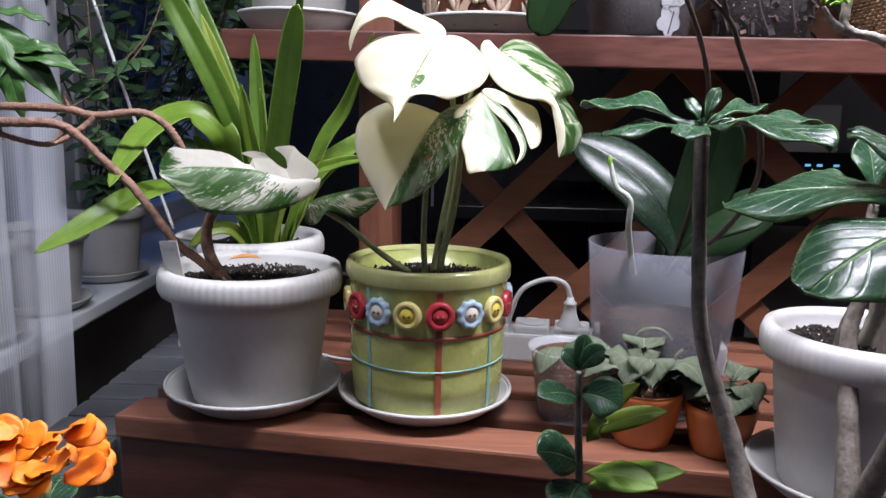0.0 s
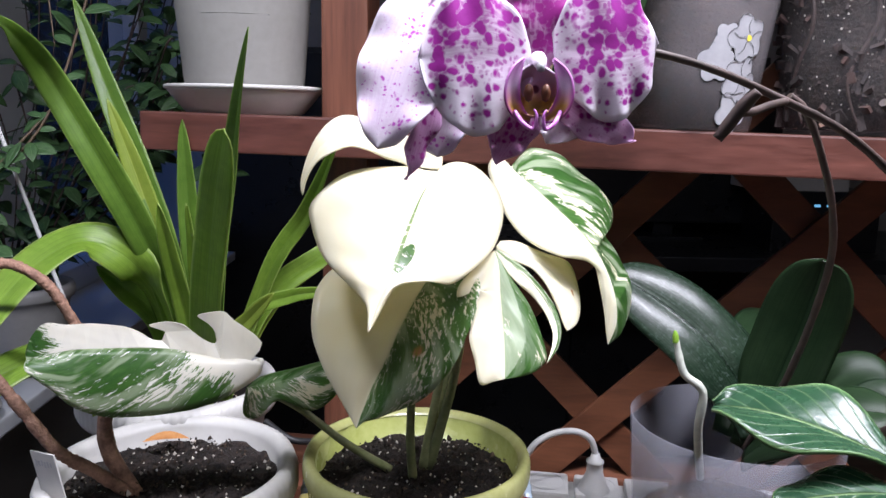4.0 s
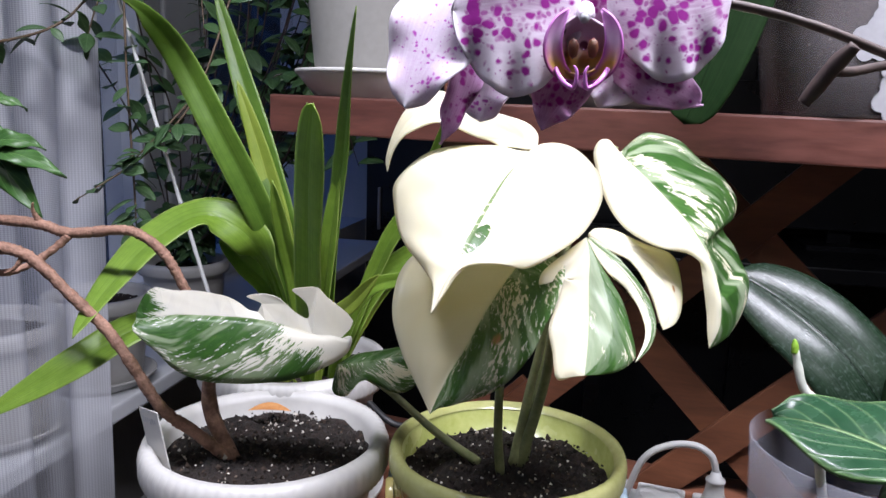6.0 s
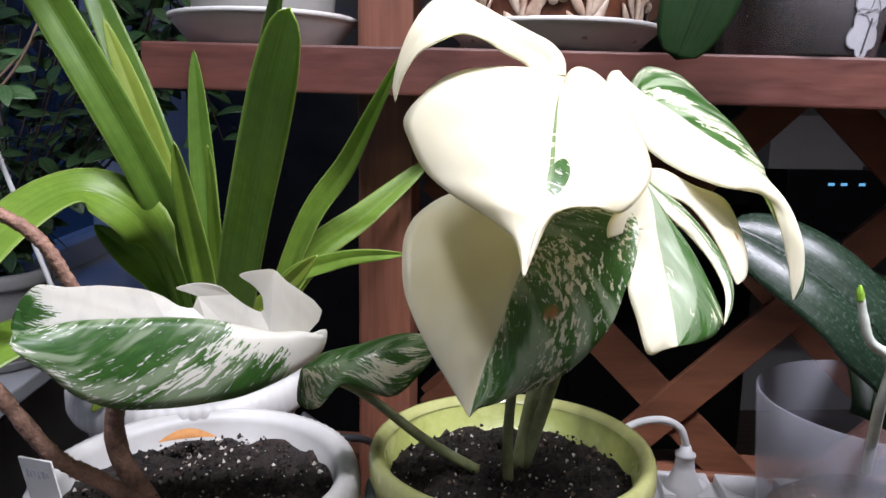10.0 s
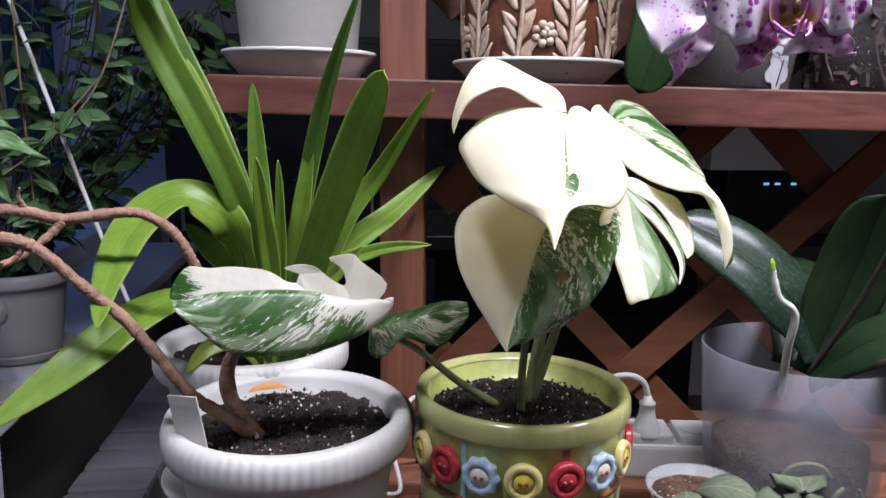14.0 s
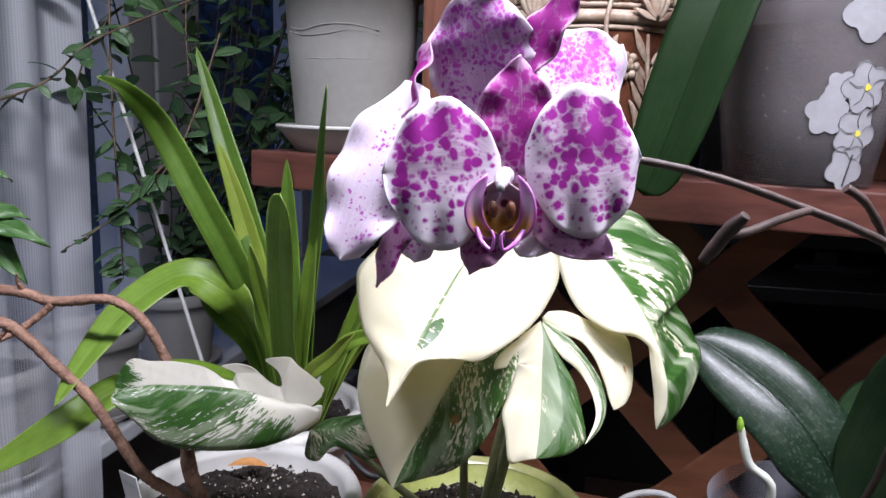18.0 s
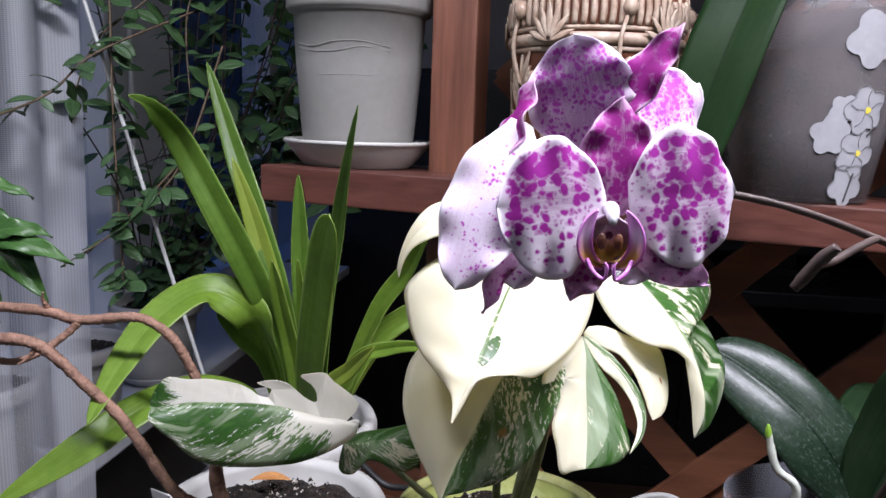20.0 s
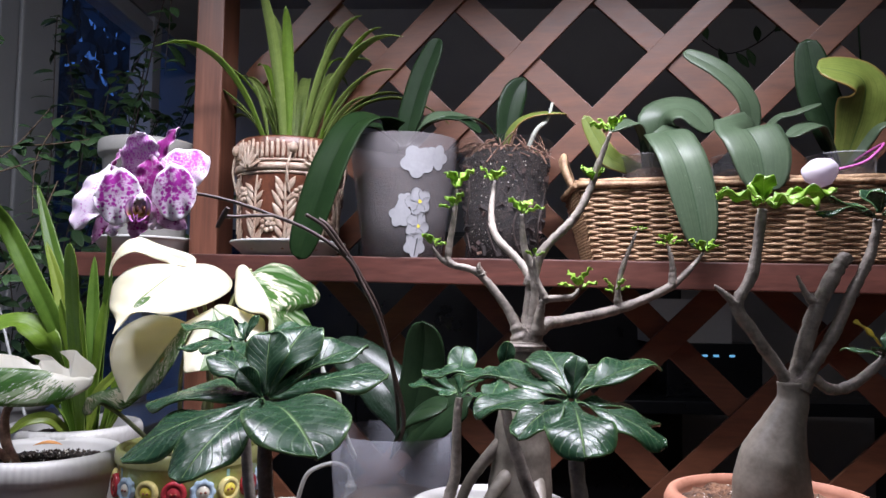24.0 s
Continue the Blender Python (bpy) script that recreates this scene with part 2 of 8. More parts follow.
def petal_mat(name, white, spot, amount, cell=260.0, solid=0.0, middle=1.252):
    """White petal with round spots that crowd and run together upwards and inwards, and a clean margin."""
    m, nt, b = nodes_of(name)
    uv = nt.nodes.new("ShaderNodeUVMap")
    uv.uv_map = "leaf"
    sp = nt.nodes.new("ShaderNodeSeparateXYZ")
    nt.links.new(uv.outputs[0], sp.inputs[0])
    u = sp.outputs[0]
    av = mth(nt, "ABSOLUTE", mth(nt, "SUBTRACT", sp.outputs[1], 0.5))
    vec = coords(nt, (1, 1, 1))
    sz = nt.nodes.new("ShaderNodeSeparateXYZ")
    nt.links.new(vec, sz.inputs[0])
    wob = add(nt, "ShaderNodeTexNoise", Scale=170.0, Detail=2.0)
    nt.links.new(vec, wob.inputs["Vector"])
    shift = nt.nodes.new("ShaderNodeVectorMath")
    shift.operation = "MULTIPLY_ADD"
    nt.links.new(wob.outputs["Color"], shift.inputs[0])
    shift.inputs[1].default_value = (0.0042, 0.0042, 0.0042)
    nt.links.new(vec, shift.inputs[2])
    low = mth(nt, "MINIMUM", mth(nt, "MAXIMUM", mth(nt, "MULTIPLY", mth(nt, "SUBTRACT", sz.outputs[2], middle), 10.0), -0.06), 0.22)
    margin = mth(nt, "MULTIPLY", ramp(nt, av, [(0.40, (1, 1, 1)), (0.495, (0.1, 0.1, 0.1))]), ramp(nt, u, [(0.0, (0.3, 0.3, 0.3)), (0.2, (1, 1, 1)), (0.86, (1, 1, 1)), (0.98, (0.1, 0.1, 0.1))]))
    total = None
    for scale, k in ((cell, 1.0), (cell * 1.7, 0.72)):
        vor = add(nt, "ShaderNodeTexVoronoi", Scale=scale)
        nt.links.new(shift.outputs[0], vor.inputs["Vector"])
        size = mth(nt, "ADD", mth(nt, "MULTIPLY_ADD", noise_tex(nt, vec, 84.0, 2), 1.05, amount * k - 0.525), low)
        f = ramp(nt, mth(nt, "SUBTRACT", mth(nt, "MULTIPLY", size, margin), vor.outputs["Distance"]), [(0.0, (0, 0, 0)), (0.20, (1, 1, 1))])
        total = f if total is None else mth(nt, "MAXIMUM", total, mth(nt, "MULTIPLY", f, 0.75))
    cv = nt.nodes.new("ShaderNodeCombineXYZ")
    nt.links.new(mth(nt, "MULTIPLY", u, 3.5), cv.inputs[0])
    nt.links.new(mth(nt, "MULTIPLY", sp.outputs[1], 34.0), cv.inputs[1])
    vein = ramp(nt, noise_tex(nt, cv.outputs[0], 1.0, 4, 0.6, 0.5), [(0.36, (0.5, 0.5, 0.5)), (0.66, (1, 1, 1))])
    blush = mth(nt, "MULTIPLY", mth(nt, "MULTIPLY", mth(nt, "MULTIPLY", noise_tex(nt, vec, 45.0, 3), 1.5), mth(nt, "MULTIPLY", vein, margin)), mth(nt, "ADD", mth(nt, "MULTIPLY", low, 2.6), 0.34 + solid))
    tone = mix_rgb(nt, noise_tex(nt, vec, 260.0, 3), spot, tuple(min(1.0, 1.4 * c + 0.01) for c in spot))
    col = mix_rgb(nt, blush, white, spot)
    col = mix_rgb(nt, total, col, tone)
    nt.links.new(col, b.inputs["Base Color"])
    b.inputs["Roughness"].default_value = 0.5
    b.inputs["Specular IOR Level"].default_value = 0.25
    bump(nt, b, noise_tex(nt, vec, 300.0, 3), 0.2, 0.0008)
    t = nt.nodes.new("ShaderNodeBsdfTranslucent")
    nt.links.new(col, t.inputs[0])
    mx = nt.nodes.new("ShaderNodeMixShader")
    mx.inputs[0].default_value = 0.3
    nt.links.new(b.outputs[0], mx.inputs[1])
    nt.links.new(t.outputs[0], mx.inputs[2])
    nt.links.new(mx.outputs[0], nt.nodes["Material Output"].inputs[0])
    return m


def lip_mat(name, middle, purple=0.0):
    """Lip of an orchid: pinkish white above, olive yellow low down, a maroon foot and maroon spots; purple towards the edge."""
    m, nt, b = nodes_of(name)
    vec = coords(nt, (1, 1, 1))
    sz = nt.nodes.new("ShaderNodeSeparateXYZ")
    nt.links.new(vec, sz.inputs[0])
    n = noise_tex(nt, vec, 240.0, 3)
    h = mth(nt, "ADD", mth(nt, "MULTIPLY_ADD", sz.outputs[2], 40.0, 0.5 - 40.0 * middle), mth(nt, "MULTIPLY_ADD", n, 0.16, -0.08))
    col = ramp(nt, h, [(0.04, (0.20, 0.010, 0.11)), (0.16, (0.30, 0.15, 0.02)), (0.34, (0.50, 0.30, 0.05)), (0.50, (0.60, 0.32, 0.36)), (0.64, (0.66, 0.52, 0.64))])
    if purple:
        uv = nt.nodes.new("ShaderNodeUVMap")
        uv.uv_map = "leaf"
        sp = nt.nodes.new("ShaderNodeSeparateXYZ")
        nt.links.new(uv.outputs[0], sp.inputs[0])
        far = mth(nt, "MAXIMUM", mth(nt, "MULTIPLY", mth(nt, "ABSOLUTE", mth(nt, "SUBTRACT", sp.outputs[1], 0.5)), 1.9), mth(nt, "MULTIPLY_ADD", sp.outputs[0], 1.2, -0.25))
        col = mix_rgb(nt, ramp(nt, mth(nt, "MULTIPLY_ADD", n, 0.3, mth(nt, "SUBTRACT", far, 0.15)), [(0.35, (0, 0, 0)), (0.85, (purple, purple, purple))]), col, (0.34, 0.025, 0.34))
    else:
        vor = add(nt, "ShaderNodeTexVoronoi", Scale=210.0)
        nt.links.new(vec, vor.inputs["Vector"])
        col = mix_rgb(nt, ramp(nt, vor.outputs["Distance"], [(0.26, (1, 1, 1)), (0.40, (0, 0, 0))]), col, (0.07, 0.004, 0.022))
    nt.links.new(col, b.inputs["Base Color"])
    b.inputs["Roughness"].default_value = 0.4
    bump(nt, b, n, 0.2, 0.0006)
    return m


def clear(name, color, rough=0.2, weight=0.8):
    """Milky or clear plastic: transmission with a little surface cloud."""
    m, nt, b = nodes_of(name)
    vec = coords(nt, (1, 1, 1))
    n = noise_tex(nt, vec, 40.0, 4)
    nt.links.new(ramp(nt, n, [(0.3, tuple(c * 0.85 for c in color)), (0.7, color)]), b.inputs["Base Color"])
    nt.links.new(mth(nt, "MULTIPLY_ADD", n, 0.2, rough - 0.1), b.inputs["Roughness"])
    b.inputs["IOR"].default_value = 1.15
    tr = nt.nodes.new("ShaderNodeBsdfTransparent")
    mx = nt.nodes.new("ShaderNodeMixShader")
    mx.inputs[0].default_value = weight
    nt.links.new(b.outputs[0], mx.inputs[1])
    nt.links.new(tr.outputs[0], mx.inputs[2])
    nt.links.new(mx.outputs[0], nt.nodes["Material Output"].inputs[0])
    return m


def soil_mat(name, dark, light, flecks=0.03):
    m, nt, b = nodes_of(name)
    vec = coords(nt, (1, 1, 1))
    n1, n2 = noise_tex(nt, vec, 90.0, 8, 0.7), noise_tex(nt, vec, 260.0, 4)
    col = ramp(nt, n1, [(0.35, dark), (0.65, light)])
    vor = add(nt, "ShaderNodeTexVoronoi", Scale=330.0)
    nt.links.new(vec, vor.inputs["Vector"])
    sepc = nt.nodes.new("ShaderNodeSeparateColor")
    nt.links.new(vor.outputs["Color"], sepc.inputs[0])
    fl = mth(nt, "MULTIPLY", mth(nt, "LESS_THAN", vor.outputs["Distance"], 0.33), mth(nt, "GREATER_THAN", sepc.outputs[0], 1 - flecks * 3))
    nt.links.new(mix_rgb(nt, fl, col, (0.6, 0.55, 0.48)), b.inputs["Base Color"])
    b.inputs["Roughness"].default_value = 0.9
    bump(nt, b, mth(nt, "ADD", n1, n2), 1.0, 0.006)
    return m


M_STAIN = wood("stained_wood", (0.035, 0.012, 0.009), (0.13, 0.045, 0.032), 0.38)
M_SLAT = wood("slat_wood", (0.10, 0.038, 0.022), (0.26, 0.105, 0.06), 0.42)
M_LATT = wood("lattice_wood", (0.074, 0.0255, 0.0115), (0.178, 0.067, 0.031), 0.5)
M_POSTW = wood("post_wood", (0.065, 0.023, 0.014), (0.22, 0.085, 0.048), 0.42, axis=2)
M_WPLAST = plain("white_plastic", (0.43, 0.42, 0.40), (0.52, 0.51, 0.485), 0.38, 9, 0.05, 120)
# white of the shelf pot, darkened so the colour carries its shade
M_WSHADED = plain("shaded_white_plastic", (0.22, 0.215, 0.20), (0.29, 0.28, 0.26), 0.5, 9, 0.05, 120)
M_GREYPL = plain("grey_plastic", (0.30, 0.30, 0.32), (0.42, 0.42, 0.44), 0.4, 9, 0.05, 120)
M_GREEN = plain("green_glaze", (0.33, 0.37, 0.09), (0.50, 0.53, 0.20), 0.25, 28, 0.25, 180)
M_RIMG = plain("rim_glaze", (0.32, 0.335, 0.115), (0.45, 0.45, 0.20), 0.22, 40, 0.1, 180)
M_RED = plain("red_glaze", (0.33, 0.02, 0.03), (0.48, 0.05, 0.06), 0.2, 60, 0.15)
M_BRICK = plain("red_brown_glaze", (0.24, 0.06, 0.03), (0.36, 0.11, 0.06), 0.3, 60, 0.15)
M_YEL = plain("yellow_glaze", (0.62, 0.50, 0.05), (0.75, 0.63, 0.12), 0.2, 60, 0.15)
M_BLUE = plain("blue_glaze", (0.34, 0.48, 0.60), (0.48, 0.60, 0.70), 0.2, 60, 0.15)
M_STRAW = plain("straw_glaze", (0.58, 0.48, 0.16), (0.68, 0.60, 0.28), 0.2, 60, 0.15)
M_CREAM = plain("cream_glaze", (0.66, 0.62, 0.5), (0.78, 0.74, 0.62), 0.2, 60, 0.15)
M_TURQ = plain("turquoise_glaze", (0.20, 0.40, 0.36), (0.3, 0.5, 0.45), 0.25, 60, 0.1)
M_SOIL = soil_mat("potting_soil", (0.004, 0.003, 0.002), (0.030, 0.018, 0.013), 0.03)
m, nt, b = nodes_of("soil_crumb")
geo = nt.nodes.new("ShaderNodeNewGeometry")
nt.links.new(ramp(nt, geo.outputs["Random Per Island"], [(0.0, (0.010, 0.007, 0.005)), (0.55, (0.020, 0.013, 0.009)), (0.84, (0.050, 0.031, 0.020)), (0.90, (0.11, 0.075, 0.05)), (0.93, (0.42, 0.38, 0.33)), (1.0, (0.6, 0.57, 0.52))]), b.inputs["Base Color"])
b.inputs["Roughness"].default_value = 0.85
M_CRUMB = m
m, nt, b = nodes_of("bark_chip")
geo = nt.nodes.new("ShaderNodeNewGeometry")
nt.links.new(ramp(nt, geo.outputs["Random Per Island"], [(0.0, (0.008, 0.005, 0.004)), (0.6, (0.022, 0.012, 0.010)), (0.9, (0.055, 0.028, 0.022)), (1.0, (0.14, 0.075, 0.05))]), b.inputs["Base Color"])
b.inputs["Roughness"].default_value = 0.8
M_CHIP = m
M_BARKMIX = soil_mat("bark_chips", (0.03, 0.015, 0.01), (0.26, 0.13, 0.07), 0.06)
M_BARKDK = soil_mat("dark_bark", (0.012, 0.007, 0.005), (0.11, 0.062, 0.036), 0.004)
M_BRANCH = plain("brown_bark", (0.085, 0.040, 0.024), (0.38, 0.215, 0.15), 0.72, 90, 1.0, 420, dist=0.003)
M_ADEN = plain("grey_bark", (0.075, 0.060, 0.048), (0.34, 0.295, 0.25), 0.6, 70, 0.9, 300, dist=0.002)
M_TRUNK = plain("smooth_grey_bark", (0.10, 0.085, 0.066), (0.27, 0.235, 0.195), 0.5, 28, 0.35, 240, dist=0.0012)
# the radiator's shade below the sill is put into this dark colour
M_RAD = plain("shaded_radiator_paint", (0.10, 0.10, 0.105), (0.15, 0.15, 0.155), 0.4, 9, 0.05, 120)
M_SPIKE = plain("dark_stem", (0.018, 0.013, 0.012), (0.075, 0.048, 0.04), 0.5, 70, 0.3, 300)
M_VSTEM = plain("vine_stem", (0.05, 0.032, 0.018), (0.15, 0.10, 0.06), 0.6, 70, 0.3, 300)
M_PETI = plain("olive_stem", (0.13, 0.16, 0.06), (0.32, 0.33, 0.17), 0.45, 60, 0.2, 300)
M_ROOT = plain("silver_root", (0.30, 0.32, 0.28), (0.50, 0.52, 0.44), 0.6, 80, 0.3, 300)
M_ORANGE = plain("orange_plastic", (0.38, 0.10, 0.025), (0.48, 0.15, 0.04), 0.35, 20, 0.05)
M_CLAY = plain("terracotta", (0.30, 0.12, 0.07), (0.42, 0.19, 0.12), 0.75, 40, 0.4)
M_SOCK = plain("socket_plastic", (0.52, 0.52, 0.51), (0.60, 0.60, 0.59), 0.35, 20, 0.03)
M_BLACK = plain("black_rubber", (0.008, 0.008, 0.009), (0.02, 0.02, 0.022), 0.5, 40, 0.1)
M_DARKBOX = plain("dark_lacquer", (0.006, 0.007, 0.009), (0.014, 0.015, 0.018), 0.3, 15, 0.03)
M_WALL = plain("painted_wall", (0.50, 0.49, 0.48), (0.58, 0.57, 0.55), 0.85, 6, 0.2, 90)
M_FLOOR = wood("floor_boards", (0.07, 0.04, 0.025), (0.16, 0.10, 0.06), 0.5)
M_FRAME = plain("window_paint", (0.76, 0.78, 0.80), (0.82, 0.84, 0.86), 0.35, 10, 0.05, 90)
M_VASEL = plain("vase_cream", (0.24, 0.14, 0.09), (0.52, 0.43, 0.34), 0.4, 70, 0.3)
M_VASED = plain("vase_stain", (0.05, 0.015, 0.008), (0.17, 0.06, 0.03), 0.35, 60, 0.3)
M_WICKER = plain("wicker", (0.13, 0.065, 0.03), (0.50, 0.33, 0.19), 0.55, 75, 0.4, 300)
M_MILKY = clear("milky_plastic", (0.44, 0.45, 0.51), 0.35, 0.77)
M_SMOKY = clear("smoky_plastic", (0.16, 0.15, 0.15), 0.10, 0.88)
M_CLEAR = clear("clear_plastic", (0.7, 0.72, 0.74), 0.1, 0.72)
M_PRINTP = clear("print_plastic", (0.20, 0.185, 0.19), 0.18, 0.60)
M_PRINTW = plain("white_print", (0.27, 0.27, 0.285), (0.34, 0.34, 0.355), 0.5, 60, 0.0)
M_INK = plain("print_ink", (0.03, 0.03, 0.035), (0.06, 0.06, 0.06), 0.6, 60, 0.0)
M_GLASS = clear("window_glass", (0.5, 0.55, 0.6), 0.05, 0.9)
M_LADEN = leafy("adenium_leaf", (0.008, 0.030, 0.014), (0.022, 0.066, 0.030), (0.22, 0.33, 0.15), 0.24, 10, 0.18, 0.06, 0.27, (0.10, 0.18, 0.07), quilt=1.0)
M_LCLIV = leafy("strap_leaf", (0.155, 0.285, 0.03), (0.275, 0.425, 0.06), (0.22, 0.36, 0.06), 0.34, 0.5, 0.0, 0.48, 0.5, (0.34, 0.46, 0.12))
M_LCLIVD = leafy("dark_strap_leaf", (0.078, 0.17, 0.02), (0.16, 0.29, 0.04), (0.12, 0.24, 0.04), 0.32, 0.5, 0.0, 0.45, 0.5, (0.27, 0.40, 0.09))
M_LYEL = leafy("yellow_strap_leaf", (0.20, 0.29, 0.035), (0.30, 0.38, 0.06), (0.38, 0.45, 0.1), 0.36, 0.5, 0.0, 0.3)
M_LORCH = leafy("orchid_leaf", (0.008, 0.019, 0.008), (0.018, 0.036, 0.015), (0.005, 0.014, 0.006), 0.34, 0.5, 0.0, 0.03, 0.12)
M_LORCHD = leafy("orchid_leaf_dusty", (0.006, 0.018, 0.005), (0.014, 0.031, 0.010), (0.004, 0.012, 0.003), 0.46, 0.5, 0.0, 0.05, 0.08, None, 0.25, (0.03, 0.05, 0.02))
M_LORCHS = leafy("orchid_leaf_silvery", (0.006, 0.015, 0.008), (0.015, 0.029, 0.016), (0.003, 0.009, 0.004), 0.25, 0.5, 0.0, 0.03, 0.26, None, 0.40, (0.045, 0.065, 0.052))
M_LORCHG = leafy("orchid_leaf_matt", (0.045, 0.074, 0.040), (0.080, 0.115, 0.066), (0.028, 0.060, 0.026), 0.40, 0.5, 0.0, 0.1, 0.45, None, 0.27, (0.24, 0.30, 0.22))
M_LORCHY = leafy("orchid_leaf_yellowing", (0.12, 0.17, 0.03), (0.22, 0.27, 0.06), (0.07, 0.13, 0.03), 0.42, 0.5, 0.0, 0.2, 0.4, (0.3, 0.2, 0.06))
M_LVINE = leafy("vine_leaf", (0.025, 0.07, 0.022), (0.07, 0.14, 0.05), (0.12, 0.2, 0.09), 0.4, 5, 0.3, 0.2)
M_LMANGO = leafy("long_leaf", (0.028, 0.085, 0.016), (0.065, 0.16, 0.035), (0.13, 0.25, 0.07), 0.35, 8, 0.3, 0.2)
M_LSPID = leafy("grassy_leaf", (0.16, 0.24, 0.05), (0.30, 0.39, 0.11), (0.30, 0.38, 0.14), 0.4, 0.5, 0.0, 0.25)
M_LBUD = leafy("young_leaf", (0.16, 0.33, 0.025), (0.30, 0.48, 0.06), (0.4, 0.55, 0.15), 0.4, 5, 0.3, 0.3)
M_LFUZZ = leafy("fuzzy_leaf", (0.05, 0.07, 0.04), (0.13, 0.15, 0.10), (0.2, 0.2, 0.14), 0.8, 7, 0.4, 0.1, 0.2)
M_DRYLEAF = plain("dry_leaf", (0.34, 0.13, 0.03), (0.55, 0.27, 0.09), 0.7, 80, 0.4)
M_V1 = variegated("variegated_cream", -2.5, -2.5, 2.0)
M_VA = variegated("variegated_mostly_cream", -2.2, -2.2, 5.3, (5.0, 40.0), 3.4, 0.8, 6.0, grey=0.0)
M_VB = variegated("variegated_striped", -2.6, 0.55, 9.3, (7.0, 30.0), 3.6, 2.4, 0.0, None, 1.0, zones=(2.6, 4.0))
M_VT = variegated("variegated_browning", -2.6, -2.6, 3.1, scar=(0.62, 0.30))
M_VC = variegated("variegated_half", -2.8, 0.42, 11.2, (16.0, 44.0), 5.6, 1.2, 0.0, (0.50, 0.25), 1.0)
M_VD = variegated("variegated_streaks", -2.0, 0.75, 14.9, (6.0, 22.0), 3.6, 1.6, 0.0, None, 0.3, zones=(2.0, 4.0), band=0.22)
M_VE = variegated("variegated_dark", 0.6, 0.3, 17.7)
M_VL = variegated("variegated_split", -2.4, 0.45, 21.4, (7.0, 56.0), 5.2, 1.6, grey=0.8, ends=14.0, cream=((0.82, 0.80, 0.72), (0.86, 0.85, 0.80)))
M_PET = petal_mat("spotted_petal", (0.84, 0.80, 0.86), (0.28, 0.014, 0.24), 0.50, 265.0, 0.10)
M_PETD = petal_mat("magenta_petal", (0.70, 0.46, 0.67), (0.27, 0.012, 0.20), 0.50, 300.0, 0.50)
M_PETB = petal_mat("pale_petal_back", (0.84, 0.79, 0.86), (0.40, 0.07, 0.40), 0.36, 430.0, 0.16, 1.280)
M_LIPIN = lip_mat("lip_inside", 1.249)
M_LIPSIDE = lip_mat("lip_side", 1.247, 0.75)
M_LIP = plain("lip", (0.35, 0.03, 0.22), (0.55, 0.16, 0.42), 0.4, 120, 0.1)
M_TENDRIL = plain("lip_tendril", (0.42, 0.08, 0.42), (0.60, 0.26, 0.58), 0.4, 150, 0.1)
M_FLOWO = plain("orange_petal", (0.92, 0.15, 0.006), (0.95, 0.33, 0.015), 0.5, 60, 0.2)


# ---- builders ----
def smooth(t):
    return t * t * (3 - 2 * t)


def bez(ps, t):
    q = [Vector(p) for p in ps]
    while len(q) > 1:
        q = [a.lerp(b, t) for a, b in zip(q, q[1:])]
    return q[0]


def spline(ps, t):
    """A smooth curve through all the points (Catmull-Rom)."""
    n = len(ps) - 1
    k = min(int(t * n), n - 1)
    f = t * n - k
    p = [Vector(ps[max(0, min(n, k + d))]) for d in (-1, 0, 1, 2)]
    return 0.5 * (2 * p[1] + (p[2] - p[0]) * f + (2 * p[0] - 5 * p[1] + 4 * p[2] - p[3]) * f * f + (3 * p[1] - p[0] - 3 * p[2] + p[3]) * f ** 3)


def lerp_list(vals, t):
    """A smooth value along a list of values."""
    n = len(vals) - 1
    k = min(int(t * n), n - 1)
    f = t * n - k
    p = [vals[max(0, min(n, k + d))] for d in (-1, 0, 1, 2)]
    return 0.5 * (2 * p[1] + (p[2] - p[0]) * f + (2 * p[0] - 5 * p[1] + 4 * p[2] - p[3]) * f * f + (3 * p[1] - p[0] - 3 * p[2] + p[3]) * f ** 3)


def soften(bm):
    for f in bm.faces:
        f.smooth = True
    return bm


def thing(name, at, label, category, group=""):
    ob = new(name)
    ob.empty_display_size = 0.02
    ob.location = at
    tagged(ob, label, category, group)
    return ob


def part(name, bm, material, parent, label="", mods=()):
    me = bpy.data.meshes.new(name)
    bm.to_mesh(me)
    bm.free()
    for m in material if isinstance(material, (list, tuple)) else [material]:
        me.materials.append(m)
    ob = new(name, me)
    if parent is not None:
        ob.parent = parent
        if parent.type == "EMPTY":
            ob.matrix_parent_inverse = Matrix.Translation(-parent.location)
    if label:
        tagged(ob, label)
    for kind, vals in mods:
        md = ob.modifiers.new(kind.lower(), kind)
        if kind == "SOLIDIFY":
            md.thickness, md.offset = vals, 0.0
        elif kind == "BEVEL":
            md.width, md.segments, md.limit_method = vals, 2, "ANGLE"
    return ob


def box(x0, y0, z0, x1, y1, z1, m=None, bevel=0.0):
    bm = bmesh.new()
    bmesh.ops.create_cube(bm, size=1)
    bmesh.ops.scale(bm, vec=(x1 - x0, y1 - y0, z1 - z0), verts=bm.verts)
    bmesh.ops.translate(bm, vec=((x0 + x1) / 2, (y0 + y1) / 2, (z0 + z1) / 2), verts=bm.verts)
    if bevel:
        bmesh.ops.bevel(bm, geom=bm.edges[:], offset=bevel, segments=2, affect="EDGES", profile=0.6)
    if m is not None:
        bmesh.ops.transform(bm, matrix=m, verts=bm.verts)
    return bm


